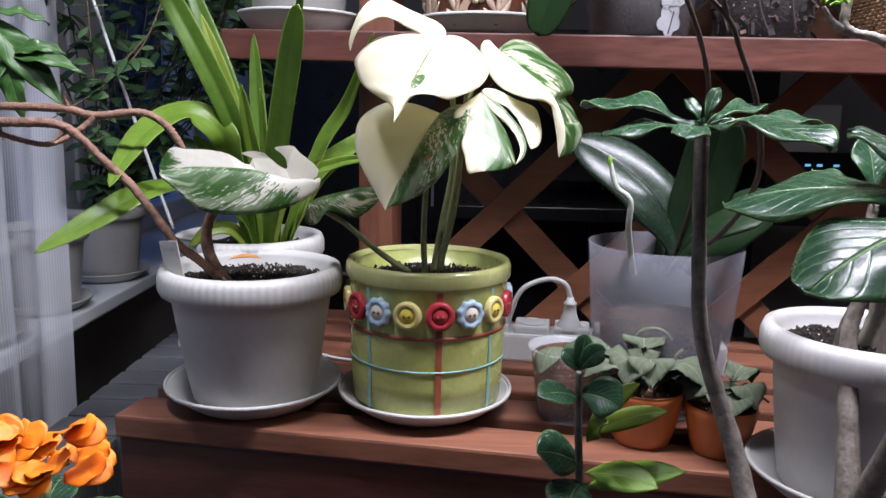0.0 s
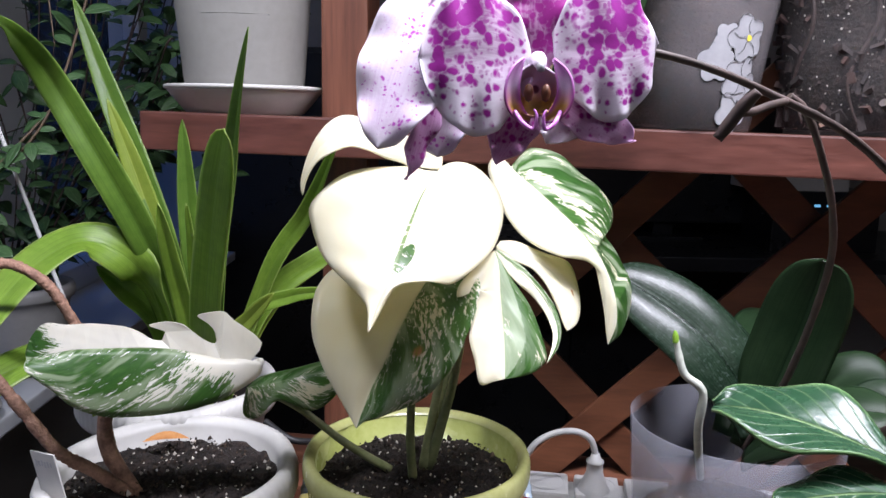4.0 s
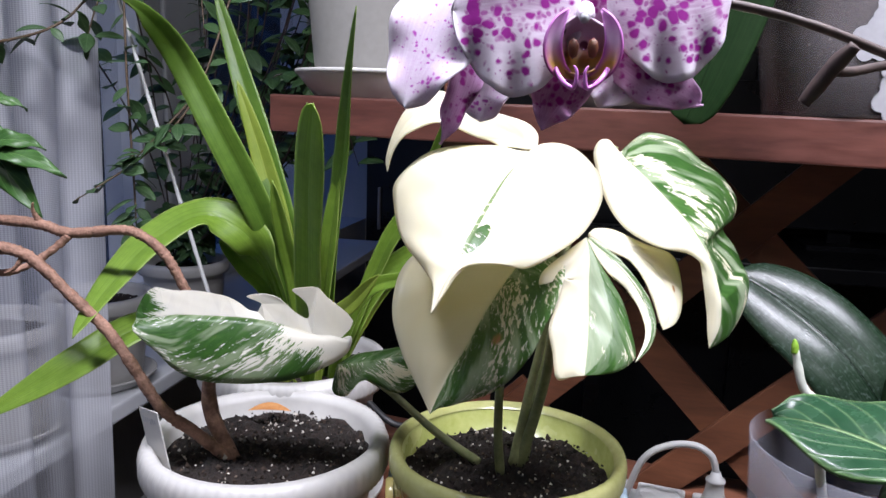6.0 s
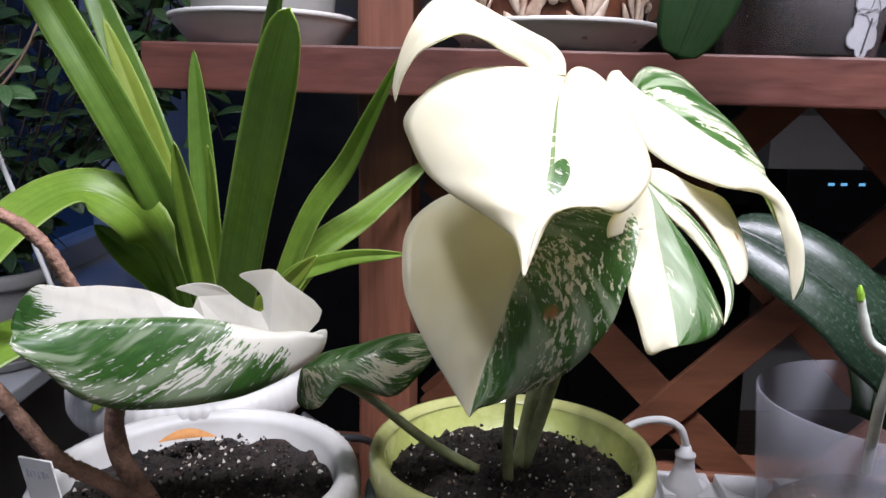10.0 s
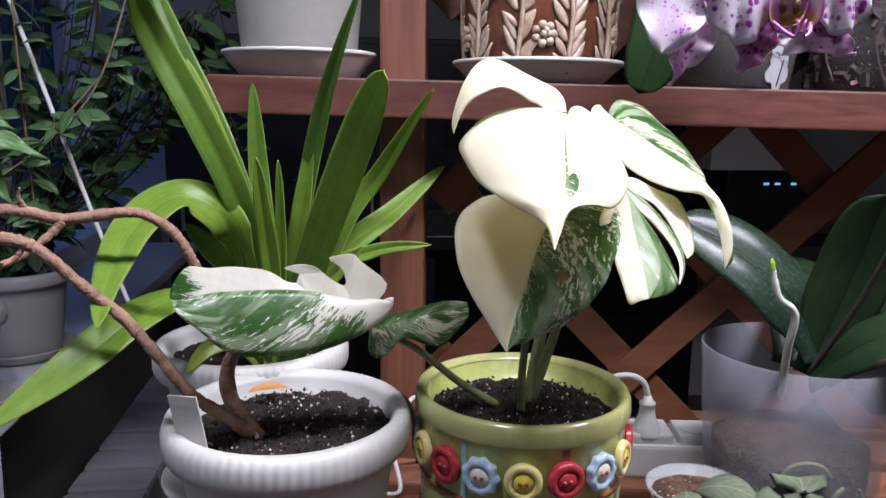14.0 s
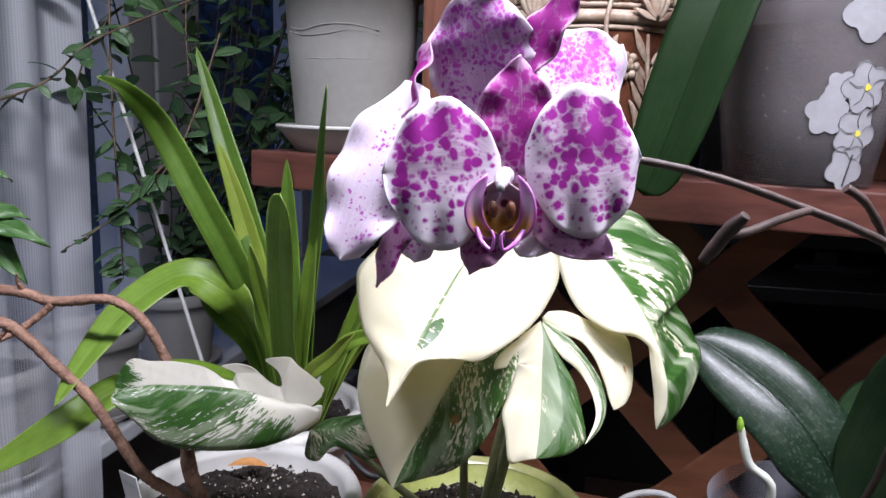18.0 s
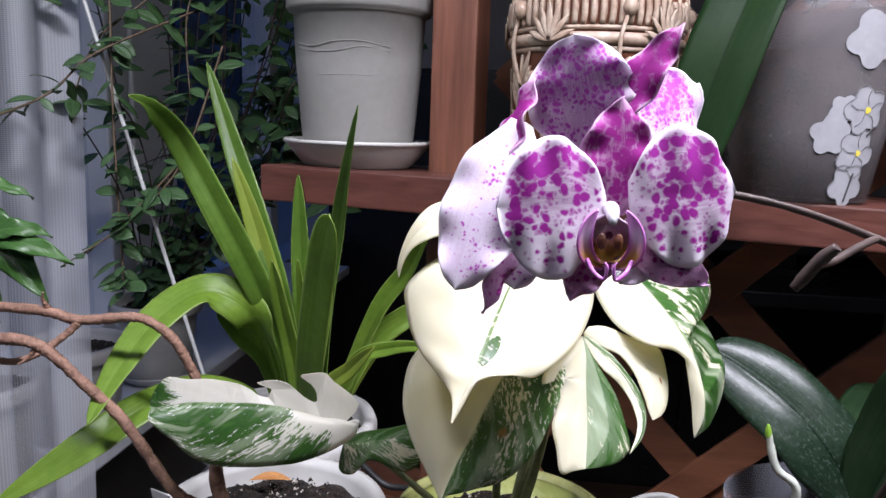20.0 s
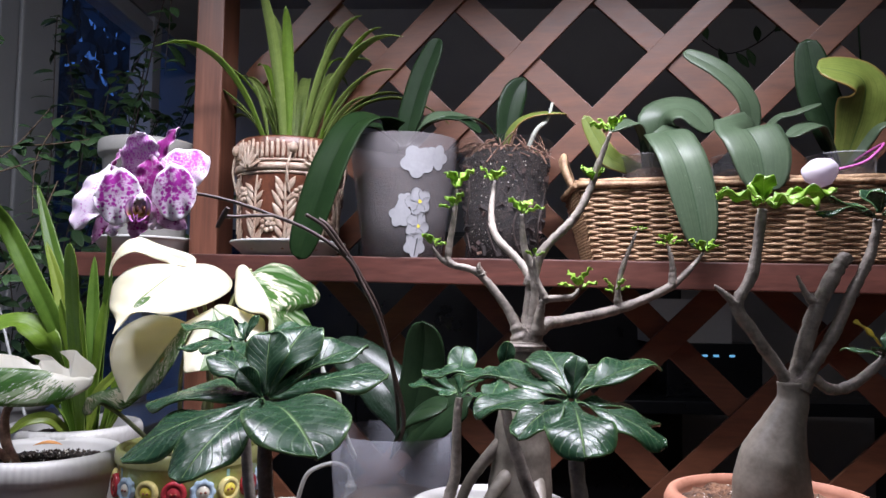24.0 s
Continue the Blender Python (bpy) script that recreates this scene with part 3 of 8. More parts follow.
def lathe(profile, at=(0, 0, 0), n=64, wave=None, smoothed=True):
    """Turns (radius, height) pairs round the upright axis. wave(a, i): a factor on the radius."""
    bm = bmesh.new()
    rings = []
    for i, (r, z) in enumerate(profile):
        if r < 1e-6:
            rings.append([bm.verts.new((at[0], at[1], at[2] + z))])
            continue
        ring = []
        for k in range(n):
            a = 2 * math.pi * k / n
            f = wave(a, i) if wave else 1.0
            ring.append(bm.verts.new((at[0] + r * f * math.cos(a), at[1] + r * f * math.sin(a), at[2] + z)))
        rings.append(ring)
    for p, q in zip(rings, rings[1:]):
        for k in range(n):
            if len(p) == 1 and len(q) == 1:
                break
            if len(p) == 1:
                bm.faces.new((p[0], q[(k + 1) % n], q[k]))
            elif len(q) == 1:
                bm.faces.new((p[k], p[(k + 1) % n], q[0]))
            else:
                bm.faces.new((p[k], p[(k + 1) % n], q[(k + 1) % n], q[k]))
    bmesh.ops.recalc_face_normals(bm, faces=bm.faces)
    return soften(bm) if smoothed else bm


def tube(pts, radii, n=10, steps=None, rough=0.0, seed=0, bm=None, caps=True):
    """A tapering round stem along a smooth curve through pts."""
    bm = bm or bmesh.new()
    rnd = random.Random(seed)
    steps = steps or max(6, 6 * (len(pts) - 1))
    rings, side = [], None
    for i in range(steps + 1):
        t = i / steps
        p = spline(pts, t)
        d = (spline(pts, min(1, t + 0.01)) - spline(pts, max(0, t - 0.01))).normalized()
        side = d.orthogonal().normalized() if side is None else (side - d * side.dot(d)).normalized()
        up = d.cross(side)
        r = lerp_list(radii, t) * (1 + rough * rnd.uniform(-1, 1))
        ring = []
        for k in range(n):
            a = 2 * math.pi * k / n
            rr = r * (1 + 0.5 * rough * rnd.uniform(-1, 1))
            ring.append(bm.verts.new(p + side * rr * math.cos(a) + up * rr * math.sin(a)))
        rings.append(ring)
    for p, q in zip(rings, rings[1:]):
        for k in range(n):
            bm.faces.new((p[k], p[(k + 1) % n], q[(k + 1) % n], q[k])).smooth = True
    if caps:
        bm.faces.new(rings[0][::-1])
        bm.faces.new(rings[-1])
    return bm


def blade(mid, n0, n1, wl, wr, fold=(0, 0), curl=(0, 0), sweep=20, slits=((), ()), nu=28, nv=7, wave=0.0, waves=5, phase=0.0, roundness=0.3, bm=None, curve=bez, lift=0.0):
    """A leaf blade. mid: control points of the midrib; n0, n1: which way its upper side faces at stalk and tip; wl, wr: half
    widths from stalk to tip; fold, curl: degrees by which each half is raised at the midrib and bends on towards its edge;
    slits: for each half (where along, half width, where across it starts). Half 0 lies on the side of tangent x normal."""
    bm = bm or bmesh.new()
    lay = bm.loops.layers.uv.get("leaf") or bm.loops.layers.uv.new("leaf")
    n0, n1 = Vector(n0), Vector(n1)

    def at(side, u, v):
        p = curve(mid, u)
        t = (curve(mid, min(1, u + 0.02)) - curve(mid, max(0, u - 0.02))).normalized()
        nn = n0.lerp(n1, u)
        nn = (nn - t * nn.dot(t)).normalized()
        s = t.cross(nn) * (1 if side == 0 else -1)
        w = max(lerp_list(wl if side == 0 else wr, u), 0.0)
        sw = radians(sweep)
        out, k = Vector((0, 0, 0)), 6
        for j in range(k):
            x = (j + 0.5) / k * v
            a = radians(fold[side] + curl[side] * x)
            out += (s * math.cos(a) * math.cos(sw) + nn * math.sin(a) + t * math.sin(sw) * math.cos(a)) * (v / k)
        z = wave * v * v * math.sin(waves * 6.283 * u + phase + side * 1.7) + lift * math.sin(u * 3.14)
        return p + out * w + nn * z

    for side in (0, 1):
        cuts = sorted(slits[side])
        ends = [(0.0, 0.0, 2.0)] + list(cuts) + [(1.0, 0.0, 2.0)]
        for a, b in zip(ends, ends[1:]):
            k = max(3, round(nu * (b[0] - a[0])))
            grid = []
            for i in range(k + 1):
                row = []
                for j in range(nv + 1):
                    v = j / nv
                    f = i / k
                    if len(ends) > 2:
                        lim = 1 - roundness * abs(2 * f - 1) ** 3 * (1 if 0 < a[0] or f > 0.5 else 0.2) * (1 if b[0] < 1 or f < 0.5 else 0.2)
                        v = v * lim
                    ga = max(0.0, (v - a[2]) / max(1e-6, 1 - a[2])) ** 0.6 if v > a[2] else 0.0
                    gb = max(0.0, (v - b[2]) / max(1e-6, 1 - b[2])) ** 0.6 if v > b[2] else 0.0
                    u = (a[0] + a[1] * ga) * (1 - f) + (b[0] - b[1] * gb) * f
                    row.append((bm.verts.new(at(side, u, v)), u, v))
                grid.append(row)
            for i in range(k):
                for j in range(nv):
                    q = [grid[i][j], grid[i + 1][j], grid[i + 1][j + 1], grid[i][j + 1]]
                    if side:
                        q.reverse()
                    fc = bm.faces.new([c[0] for c in q])
                    fc.smooth = True
                    for lp, c in zip(fc.loops, q):
                        lp[lay].uv = (c[1], 0.5 + 0.5 * c[2] * (1 if side == 0 else -1))
    bmesh.ops.remove_doubles(bm, verts=bm.verts, dist=2e-5)
    bmesh.ops.dissolve_degenerate(bm, edges=bm.edges, dist=1e-6)
    return bm


def loft(mid, left, right, bulge=(0.003, 0.003), nu=44, nv=9, ripple=0.0):
    """A leaf blade between a midrib and its two edges, each half bulging towards its upper side."""
    bm = bmesh.new()
    lay = bm.loops.layers.uv.new("leaf")
    for side, edge in ((0, left), (1, right)):
        if not edge:
            continue
        grid = []
        for i in range(nu + 1):
            u = i / nu
            p, q = spline(mid, u), spline(edge, u)
            t = spline(mid, min(1, u + 0.03)) - spline(mid, max(0, u - 0.03))
            t2 = spline(edge, min(1, u + 0.06)) - spline(edge, max(0, u - 0.06))
            n = (t.normalized() + t2.normalized()).cross(q - p)
            n = (n if side == 0 else -n)
            n = n.normalized() if n.length > 1e-9 else Vector((0, -1, 0))
            if n.y > 0.3:
                n = -n
            w = min(1.0, (q - p).length / 0.03)
            row = []
            for j in range(nv + 1):
                v = j / nv
                z = bulge[side] * 4 * v * (1 - v) * w + ripple * w * math.sin(u * 30 - v * 6) * v * (1 - v)
                row.append((bm.verts.new(p.lerp(q, v) + n * z), u, v))
            grid.append(row)
        for i in range(nu):
            for j in range(nv):
                q4 = [grid[i][j], grid[i + 1][j], grid[i + 1][j + 1], grid[i][j + 1]]
                if side:
                    q4.reverse()
                fc = bm.faces.new([c[0] for c in q4])
                fc.smooth = True
                for lp, c in zip(fc.loops, q4):
                    lp[lay].uv = (c[1], 0.5 + 0.5 * c[2] * (1 if side == 0 else -1))
    bmesh.ops.remove_doubles(bm, verts=bm.verts, dist=2e-5)
    bmesh.ops.dissolve_degenerate(bm, edges=bm.edges, dist=1e-6)
    return bm


def lobed(mid, rim, width, bm):
    """The flat half of a notched leaf, between its midrib and a rim with hooked lobes."""
    lay = bm.loops.layers.uv.get("leaf") or bm.loops.layers.uv.new("leaf")
    n, k = 3 * (len(rim) - 1), 2 * (len(mid) - 1)
    loop = [spline(rim, i / n) for i in range(n + 1)] + [spline(mid, 1 - i / k) for i in range(1, k)]
    ribs = [(i / 60, spline(mid, i / 60)) for i in range(61)]
    f = bm.faces.new([bm.verts.new(p) for p in loop])
    if f.normal.y > 0:
        f.normal_flip()
    for fc in bmesh.ops.triangulate(bm, faces=[f])["faces"]:
        for lp in fc.loops:
            u, q = min(ribs, key=lambda r: (r[1] - lp.vert.co).length)
            lp[lay].uv = (u, 0.5 + 0.5 * min(1.0, (q - lp.vert.co).length / width))
    return bm


OVATE = [0.0, 0.55, 0.9, 1.0, 0.92, 0.68, 0.36, 0.0]
STRAP = [(0.62 + 0.38 * smooth(min(1, k / 10))) * max(0.0, 1 - max(0.0, (k - 10) / 14) ** 2.4) ** 0.85 for k in range(25)]
LONG = [math.sqrt(max(0.0, 1 - max(0.0, (k - 13) / 11) ** 2.4)) * (0.42 + 0.58 * smooth(min(1, k / 9))) for k in range(25)]
LANCE = [max(0.10 * (1 - k / 24), (0.26 + 0.74 * smooth(min(1, k / 14))) * math.sin(math.pi * (k / 24) ** 1.22) ** 0.52) if 0 < k < 24 else 0.10 * (1 - k / 24) for k in range(25)]
PETAL = [max(0.26 * (1 - k / 24), math.sin(math.pi * (k / 24) ** 0.86) ** 0.60) if 0 < k < 24 else 0.26 * (1 - k / 24) for k in range(25)]
NARROW = [max(0.35 * (1 - k / 24), math.sin(math.pi * (k / 24) ** 0.85) ** 0.85) if 0 < k < 24 else 0.35 * (1 - k / 24) for k in range(25)]


def wid(kind, w):
    return [k * w for k in kind]


def leaf_on(parent, mid, w, mat, n0=(0, 0, 1), n1=None, kind=OVATE, name="leaf", label="", fold=12, curl=-15, wave=0.0, thick=0.0007, **kw):
    ww = wid(kind, w)
    bm = blade(mid, n0, n1 or n0, ww, ww, (fold, fold), (curl, curl), wave=wave, **kw)
    return part(name, bm, mat, parent, label, (("SOLIDIFY", thick),))


# ---- the room ----
def wall(name, bm, mat):
    return tagged(part(name, bm, mat, None), kind="structure")


wall("floor", box(-1.2, -2.6, -0.1, 3.0, 3.2, 0.0), M_FLOOR)
wall("ceiling", box(-1.2, -2.6, 2.5, 3.0, 3.2, 2.6), M_WALL)
wall("wall_south", box(-1.2, -2.7, 0.0, 3.0, -2.6, 2.5), M_WALL)
wall("wall_east", box(3.0, -2.7, 0.0, 3.1, 3.3, 2.5), M_WALL)
wall("wall_north", box(-1.2, 3.2, 0.0, 3.1, 3.3, 2.5), M_WALL)
WX = -0.86                                  # the window wall
wall("wall_west", box(WX - 0.12, -2.7, 0.0, WX, 3.2, 0.78), M_WALL)
tagged(part("wall_west_above", box(WX - 0.12, -2.7, 2.2, WX, 3.2, 2.5), M_WALL, None), kind="structure")
sill = wall("window_sill", box(WX - 0.02, 0.5, 0.774, -0.605, 2.6, 0.80, bevel=0.004), M_FRAME)
win = thing("window_1", (WX, 1.0, 0.8), "white framed window with dark dusk behind the glass", "window")
tagged(win, kind="structure")
for y, w in ((-0.6, 0.035), (0.55, 0.035), (1.675, 0.040), (1.820, 0.090), (2.55, 0.035)):
    part("frame_post", box(WX - 0.07, y - w, 0.80, WX + 0.02, y + w, 2.2, bevel=0.006), M_FRAME, win)
for z in (0.83, 2.15):
    part("frame_rail", box(WX - 0.065, -0.6, z - 0.03, WX + 0.015, 2.55, z + 0.03, bevel=0.006), M_FRAME, win)
for y0, y1 in ((-0.56, 0.51), (0.59, 1.63), (1.915, 2.51)):
    pane = part("pane", box(WX - 0.03, y0, 0.86, WX - 0.024, y1, 2.12), M_GLASS, win)
    pane.visible_shadow = False

rad = thing("radiator", (-0.47, 1.0, 0.1), "ribbed radiator under the window sill, coloured dark for its shade", "radiator")
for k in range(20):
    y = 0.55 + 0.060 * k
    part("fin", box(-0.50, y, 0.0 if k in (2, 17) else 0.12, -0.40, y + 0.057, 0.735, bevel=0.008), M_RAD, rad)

# ---- the plant stand ----
TH = radians(9.26)
FM = Matrix.Rotation(-TH, 4, "Z")
FS = Matrix.Translation((0, 0, 1.231)) @ FM @ Matrix.Rotation(radians(0.8), 4, "Y")


def shelf_z(x):
    return 1.231 - 0.014 * x


BENCH = 0.834
stand = thing("plant_stand", (0.3, 0.9, 0.0), "dark stained wooden plant stand with slatted bench, shelf and trellis back", "plant stand")
for k in range(6):
    v = 0.676 + 0.0795 * k
    part("bench_slat", box(-0.44, v, BENCH - 0.024, 1.5, v + 0.055, BENCH, FM, 0.003), M_SLAT, stand)
part("front_rail", box(-0.44, 0.682, BENCH - 0.095, 1.5, 0.704, BENCH - 0.026, FM, 0.003), M_STAIN, stand)
part("back_rail", box(-0.44, 1.105, BENCH - 0.095, 1.5, 1.125, BENCH - 0.026, FM, 0.003), M_STAIN, stand)
for u in (-0.41, 0.5, 1.42):
    for v in (0.708, 1.06):
        part("leg", box(u, v, 0.0, u + 0.045, v + 0.045, BENCH - 0.026, FM, 0.003), M_POSTW, stand)
part("shelf_beam", box(-0.435, 0.926, -0.036, 1.5, 0.944, 0.0, FS, 0.002), M_STAIN, stand)
for k, (a, b) in enumerate(((0.948, 0.985), (0.990, 1.03), (1.035, 1.075))):
    part("shelf_board", box(-0.435, a, -0.016, 1.5, b, -0.001, FS, 0.002), M_STAIN, stand)
for u in (-0.278, 0.95):
    part("post", box(u, 1.0 if u > 0 else 0.991, 0.0, u + 0.047, 1.045, 2.3, FM, 0.003), M_POSTW, stand)
# trellis: two layers of strips, each one with its own ends
LP, LW, LV = 0.1535, 0.037, 1.078
LU0, LZ0 = 0.232, 1.552                       # a crossing
for layer, sgn in ((0, 1), (1, -1)):
    for k in range(-14, 15):
        rot = Matrix.Rotation(radians(-45 * sgn), 4, "Y")
        off = Vector((k * LP * math.sqrt(0.5), 0, -sgn * k * LP * math.sqrt(0.5)))
        c = Vector((LU0, LV + 0.008 * layer, LZ0)) + off
        d = Vector((math.sqrt(0.5), 0, sgn * math.sqrt(0.5)))
        lo, hi = -9.0, 9.0
        for axis, a0, a1 in ((0, -0.22, 1.5), (2, 0.62, 2.25)):
            t0, t1 = (a0 - c[axis]) / d[axis], (a1 - c[axis]) / d[axis]
            lo, hi = max(lo, min(t0, t1)), min(hi, max(t0, t1))
        if hi - lo < 0.05:
            continue
        m = FM @ Matrix.Translation(c) @ rot
        part("trellis_strip", box(lo, -0.0038, -LW / 2, hi, 0.0038, LW / 2, m, 0.0012), M_LATT, stand)


# ---- pots ----
def saucer(at, r, h, mat, label, name="saucer"):
    prof = [(0, 0), (r * 0.70, 0), (r * 0.76, 0.003), (r * 0.97, h - 0.003), (r, h), (r * 0.985, h + 0.0015), (r * 0.95, h), (r * 0.74, 0.006), (0, 0.005)]
    ob = thing(name, at, label, "saucer", "saucers")
    part("dish", lathe(prof, at, 72), mat, ob)
    part("rim", lathe([(r * 0.975, h + 0.0010), (r * 0.985, h + 0.0030), (r * 1.008, h + 0.0030), (r * 1.016, h + 0.0012), (r * 1.008, h - 0.0012), (r * 0.985, h - 0.0010), (r * 0.975, h + 0.0010)], at, 72), mat, ob, "rolled rim")
    return ob


def pot_shell(at, r0, r1, h, t=0.003, lip=0.0, liph=0.012, fluted=0, inner=0.6):
    prof = [(0, 0.0), (r0 * 0.92, 0), (r0, 0.004)]
    steps = 6
    for k in range(1, steps + 1):
        f = k / steps
        rr = r0 + (r1 - lip - r0) * (f ** 0.85)
        prof.append((rr, 0.004 + (h - liph - 0.004) * f))
    if lip:
        prof += [(r1 - lip * 0.2, h - liph + 0.001), (r1, h - liph * 0.75), (r1, h - liph * 0.3), (r1 - 0.003, h), (r1 - 0.009, h + 0.001)]
        prof += [(r1 - lip - t, h - 0.006)]
    else:
        prof += [(r1, h - 0.003), (r1 - 0.001, h), (r1 - t + 0.001, h)]
    prof += [(r1 - lip - t - 0.001, h * inner), (r0 * 0.5, h * inner - 0.01), (0, h * inner - 0.01)]
    wave = None
    if fluted:
        lo, hi = 3 + steps, 3 + steps + 3
        wave = lambda a, i: 1.0 + (0.009 * abs(math.sin(a * fluted / 2)) if lo <= i <= hi else 0.0)
    return lathe(prof, at, 4 * fluted if fluted else 72, wave)


def soil_disc(at, r, seed=0, amp=0.006, n=72, rings=24):
    bm = bmesh.new()
    noise_off = Vector((seed * 3.7, seed * 1.3, 0))
    prev = None
    for i in range(rings + 1):
        rr = r * i / rings
        ring = []
        for k in range(n if i else 1):
            a = 2 * math.pi * k / n
            x, y = at[0] + rr * math.cos(a), at[1] + rr * math.sin(a)
            z = at[2] + amp * (noise.noise(Vector((x * 60, y * 60, 0)) + noise_off) + 0.6 * noise.noise(Vector((x * 190, y * 190, 2)) + noise_off) + 0.35 * noise.noise(Vector((x * 480, y * 480, 5)) + noise_off)) + amp * (1 - i / rings)
            ring.append(bm.verts.new((x, y, z)))
        if prev:
            for k in range(n):
                if len(prev) == 1:
                    bm.faces.new((prev[0], ring[k], ring[(k + 1) % n]))
                else:
                    bm.faces.new((prev[k], ring[k], ring[(k + 1) % n], prev[(k + 1) % n]))
        prev = ring
    return soften(bm)


def crumbs(soil, at, r, n, seed):
    """Loose crumbs and pale grit scattered over a pot's soil."""
    rnd = random.Random(seed)
    verts, faces = [], []
    for k in range(n):
        a, q = rnd.uniform(0, 6.283), r * math.sqrt(rnd.random())
        s = rnd.uniform(0.0006, 0.0017) * (1.6 if rnd.random() < 0.12 else 1.0)
        c = Vector((at[0] + q * math.cos(a), at[1] + q * math.sin(a), at[2] + 0.0065 * (1 - q / r) + rnd.uniform(-0.002, 0.003)))
        b = len(verts)
        for d in ((1, 0, 0), (-0.5, 0.9, 0), (-0.5, -0.9, 0), (0, 0, 1.1), (0, 0, -1)):
            verts.append(c + Vector([s * (e + rnd.uniform(-0.35, 0.35)) for e in d]))
        faces += [(b, b + 1, b + 3), (b + 1, b + 2, b + 3), (b + 2, b, b + 3), (b + 1, b, b + 4), (b + 2, b + 1, b + 4), (b, b + 2, b + 4)]
    me = bpy.data.meshes.new("loose_grit")
    me.from_pydata(verts, [], faces)
    me.materials.append(M_CRUMB)
    ob = new("loose_grit", me)
    ob.parent = soil
    tagged(ob, kind="stuff")


# ---- the cream monstera in the green pot ----
GP = (-0.013, 0.786, 0.849)
saucer((-0.015, 0.79, BENCH), 0.0905, 0.020, M_WPLAST, "white plastic saucer under the green glazed pot")
mon = thing("potted_monstera", GP, "cream variegated monstera in a green button-trimmed glazed pot", "potted plant", "potted plants")
prof = [(0, 0), (0.070, 0), (0.0765, 0.003), (0.0785, 0.03), (0.080, 0.09), (0.0812, 0.128), (0.0834, 0.131), (0.0838, 0.139), (0.0825, 0.1435), (0.079, 0.144), (0.0755, 0.140), (0.073, 0.118), (0.0, 0.116)]
gpot = part("pot", lathe(prof, GP, 96), M_GREEN, mon, "green glazed pot with stitched seams")
part("rim", lathe([(0.0838, 0.129), (0.0845, 0.133), (0.0842, 0.140), (0.0825, 0.1442), (0.079, 0.1448), (0.0750, 0.1400)], GP, 96), M_RIMG, gpot, "olive glazed rim")
part("band", lathe([(0.0799, 0.079), (0.0812, 0.0795), (0.0813, 0.0825), (0.0801, 0.083)], GP, 96), M_BRICK, gpot, "red-brown painted band")


def on_pot(a, r, z):
    """Matrix on the pot's outside at angle a (0 faces the viewer), z above its foot: x along, y up, z outward."""
    p = Vector((GP[0] + r * math.sin(a), GP[1] - r * math.cos(a), GP[2] + z))
    out = Vector((math.sin(a), -math.cos(a), 0))
    along = Vector((math.cos(a), math.sin(a), 0))
    m = Matrix.Identity(4)
    m.col[0][:3], m.col[1][:3], m.col[2][:3], m.col[3][:3] = along, Vector((0, 0, 1)), out, p
    return m


def stripe(a, w, z0, z1, mat, nm="painted_stripe"):
    bm = bmesh.new()
    n = 10
    rows = []
    for k in range(n + 1):
        z = z0 + (z1 - z0) * k / n
        r = 0.0782 + 0.0028 * min(1, z / 0.128) + 0.0006
        rows.append([bm.verts.new((GP[0] + r * math.sin(a + s * w / r), GP[1] - r * math.cos(a + s * w / r), GP[2] + z)) for s in (-0.5, 0, 0.5)])
    for p, q in zip(rows, rows[1:]):
        for i in (0, 1):
            bm.faces.new((p[i], p[i + 1], q[i + 1], q[i]))
    return part(nm, soften(bm), mat, gpot)


stripe(0.165, 0.006, 0.004, 0.126, M_BRICK)
stripe(0.90, 0.004, 0.004, 0.126, M_TURQ)
stripe(-0.75, 0.004, 0.004, 0.126, M_TURQ)
stripe(-1.9, 0.006, 0.004, 0.126, M_BRICK)
part("painted_line", lathe([(0.0795, 0.047), (0.0803, 0.0473), (0.0803, 0.0487), (0.0796, 0.049)], GP, 96), M_TURQ, gpot)


def button(a, r, ring, centre, scallop=0, z=0.104):
    m = on_pot(a, 0.0808, z)
    prof = [(0, 0.0035), (r * 0.55, 0.0035), (r * 0.62, 0.0055), (r * 0.9, 0.0055), (r, 0.0035), (r, 0.0)]
    bm = lathe(prof, (0, 0, 0), 40, (lambda an, i: 1 + 0.07 * math.cos(scallop * an) if i > 2 else 1.0) if scallop else None)
    bmesh.ops.transform(bm, matrix=m, verts=bm.verts)
    b = part("button", bm, ring, gpot)
    bm = lathe([(0, 0.005), (r * 0.50, 0.005), (r * 0.55, 0.003)], (0, 0, 0), 24)
    bmesh.ops.transform(bm, matrix=m, verts=bm.verts)
    part("button_face", bm, centre, b)
    for sx in (-1, 1):
        bm = lathe([(0, 0.0062), (r * 0.09, 0.0062), (r * 0.1, 0.004)], (sx * r * 0.18, 0, 0), 8)
        bmesh.ops.transform(bm, matrix=m, verts=bm.verts)
        part("button_hole", bm, M_BRICK, b)


for k in range(-8, 9):
    a = 0.165 + k * 2 * math.pi / 17
    kind = k % 3
    if kind == 0:
        button(a, 0.0138, M_RED, M_RED, 0)
    elif kind == 1:
        button(a, 0.0138, M_BLUE, M_CREAM, 9)
    else:
        button(a, 0.0136, M_STRAW, M_YEL, 0)
crumbs(part("soil", soil_disc((GP[0], GP[1], GP[2] + 0.122), 0.0745, 1), M_SOIL, mon, "dark damp potting soil"), (GP[0], GP[1], GP[2] + 0.123), 0.072, 900, 1)

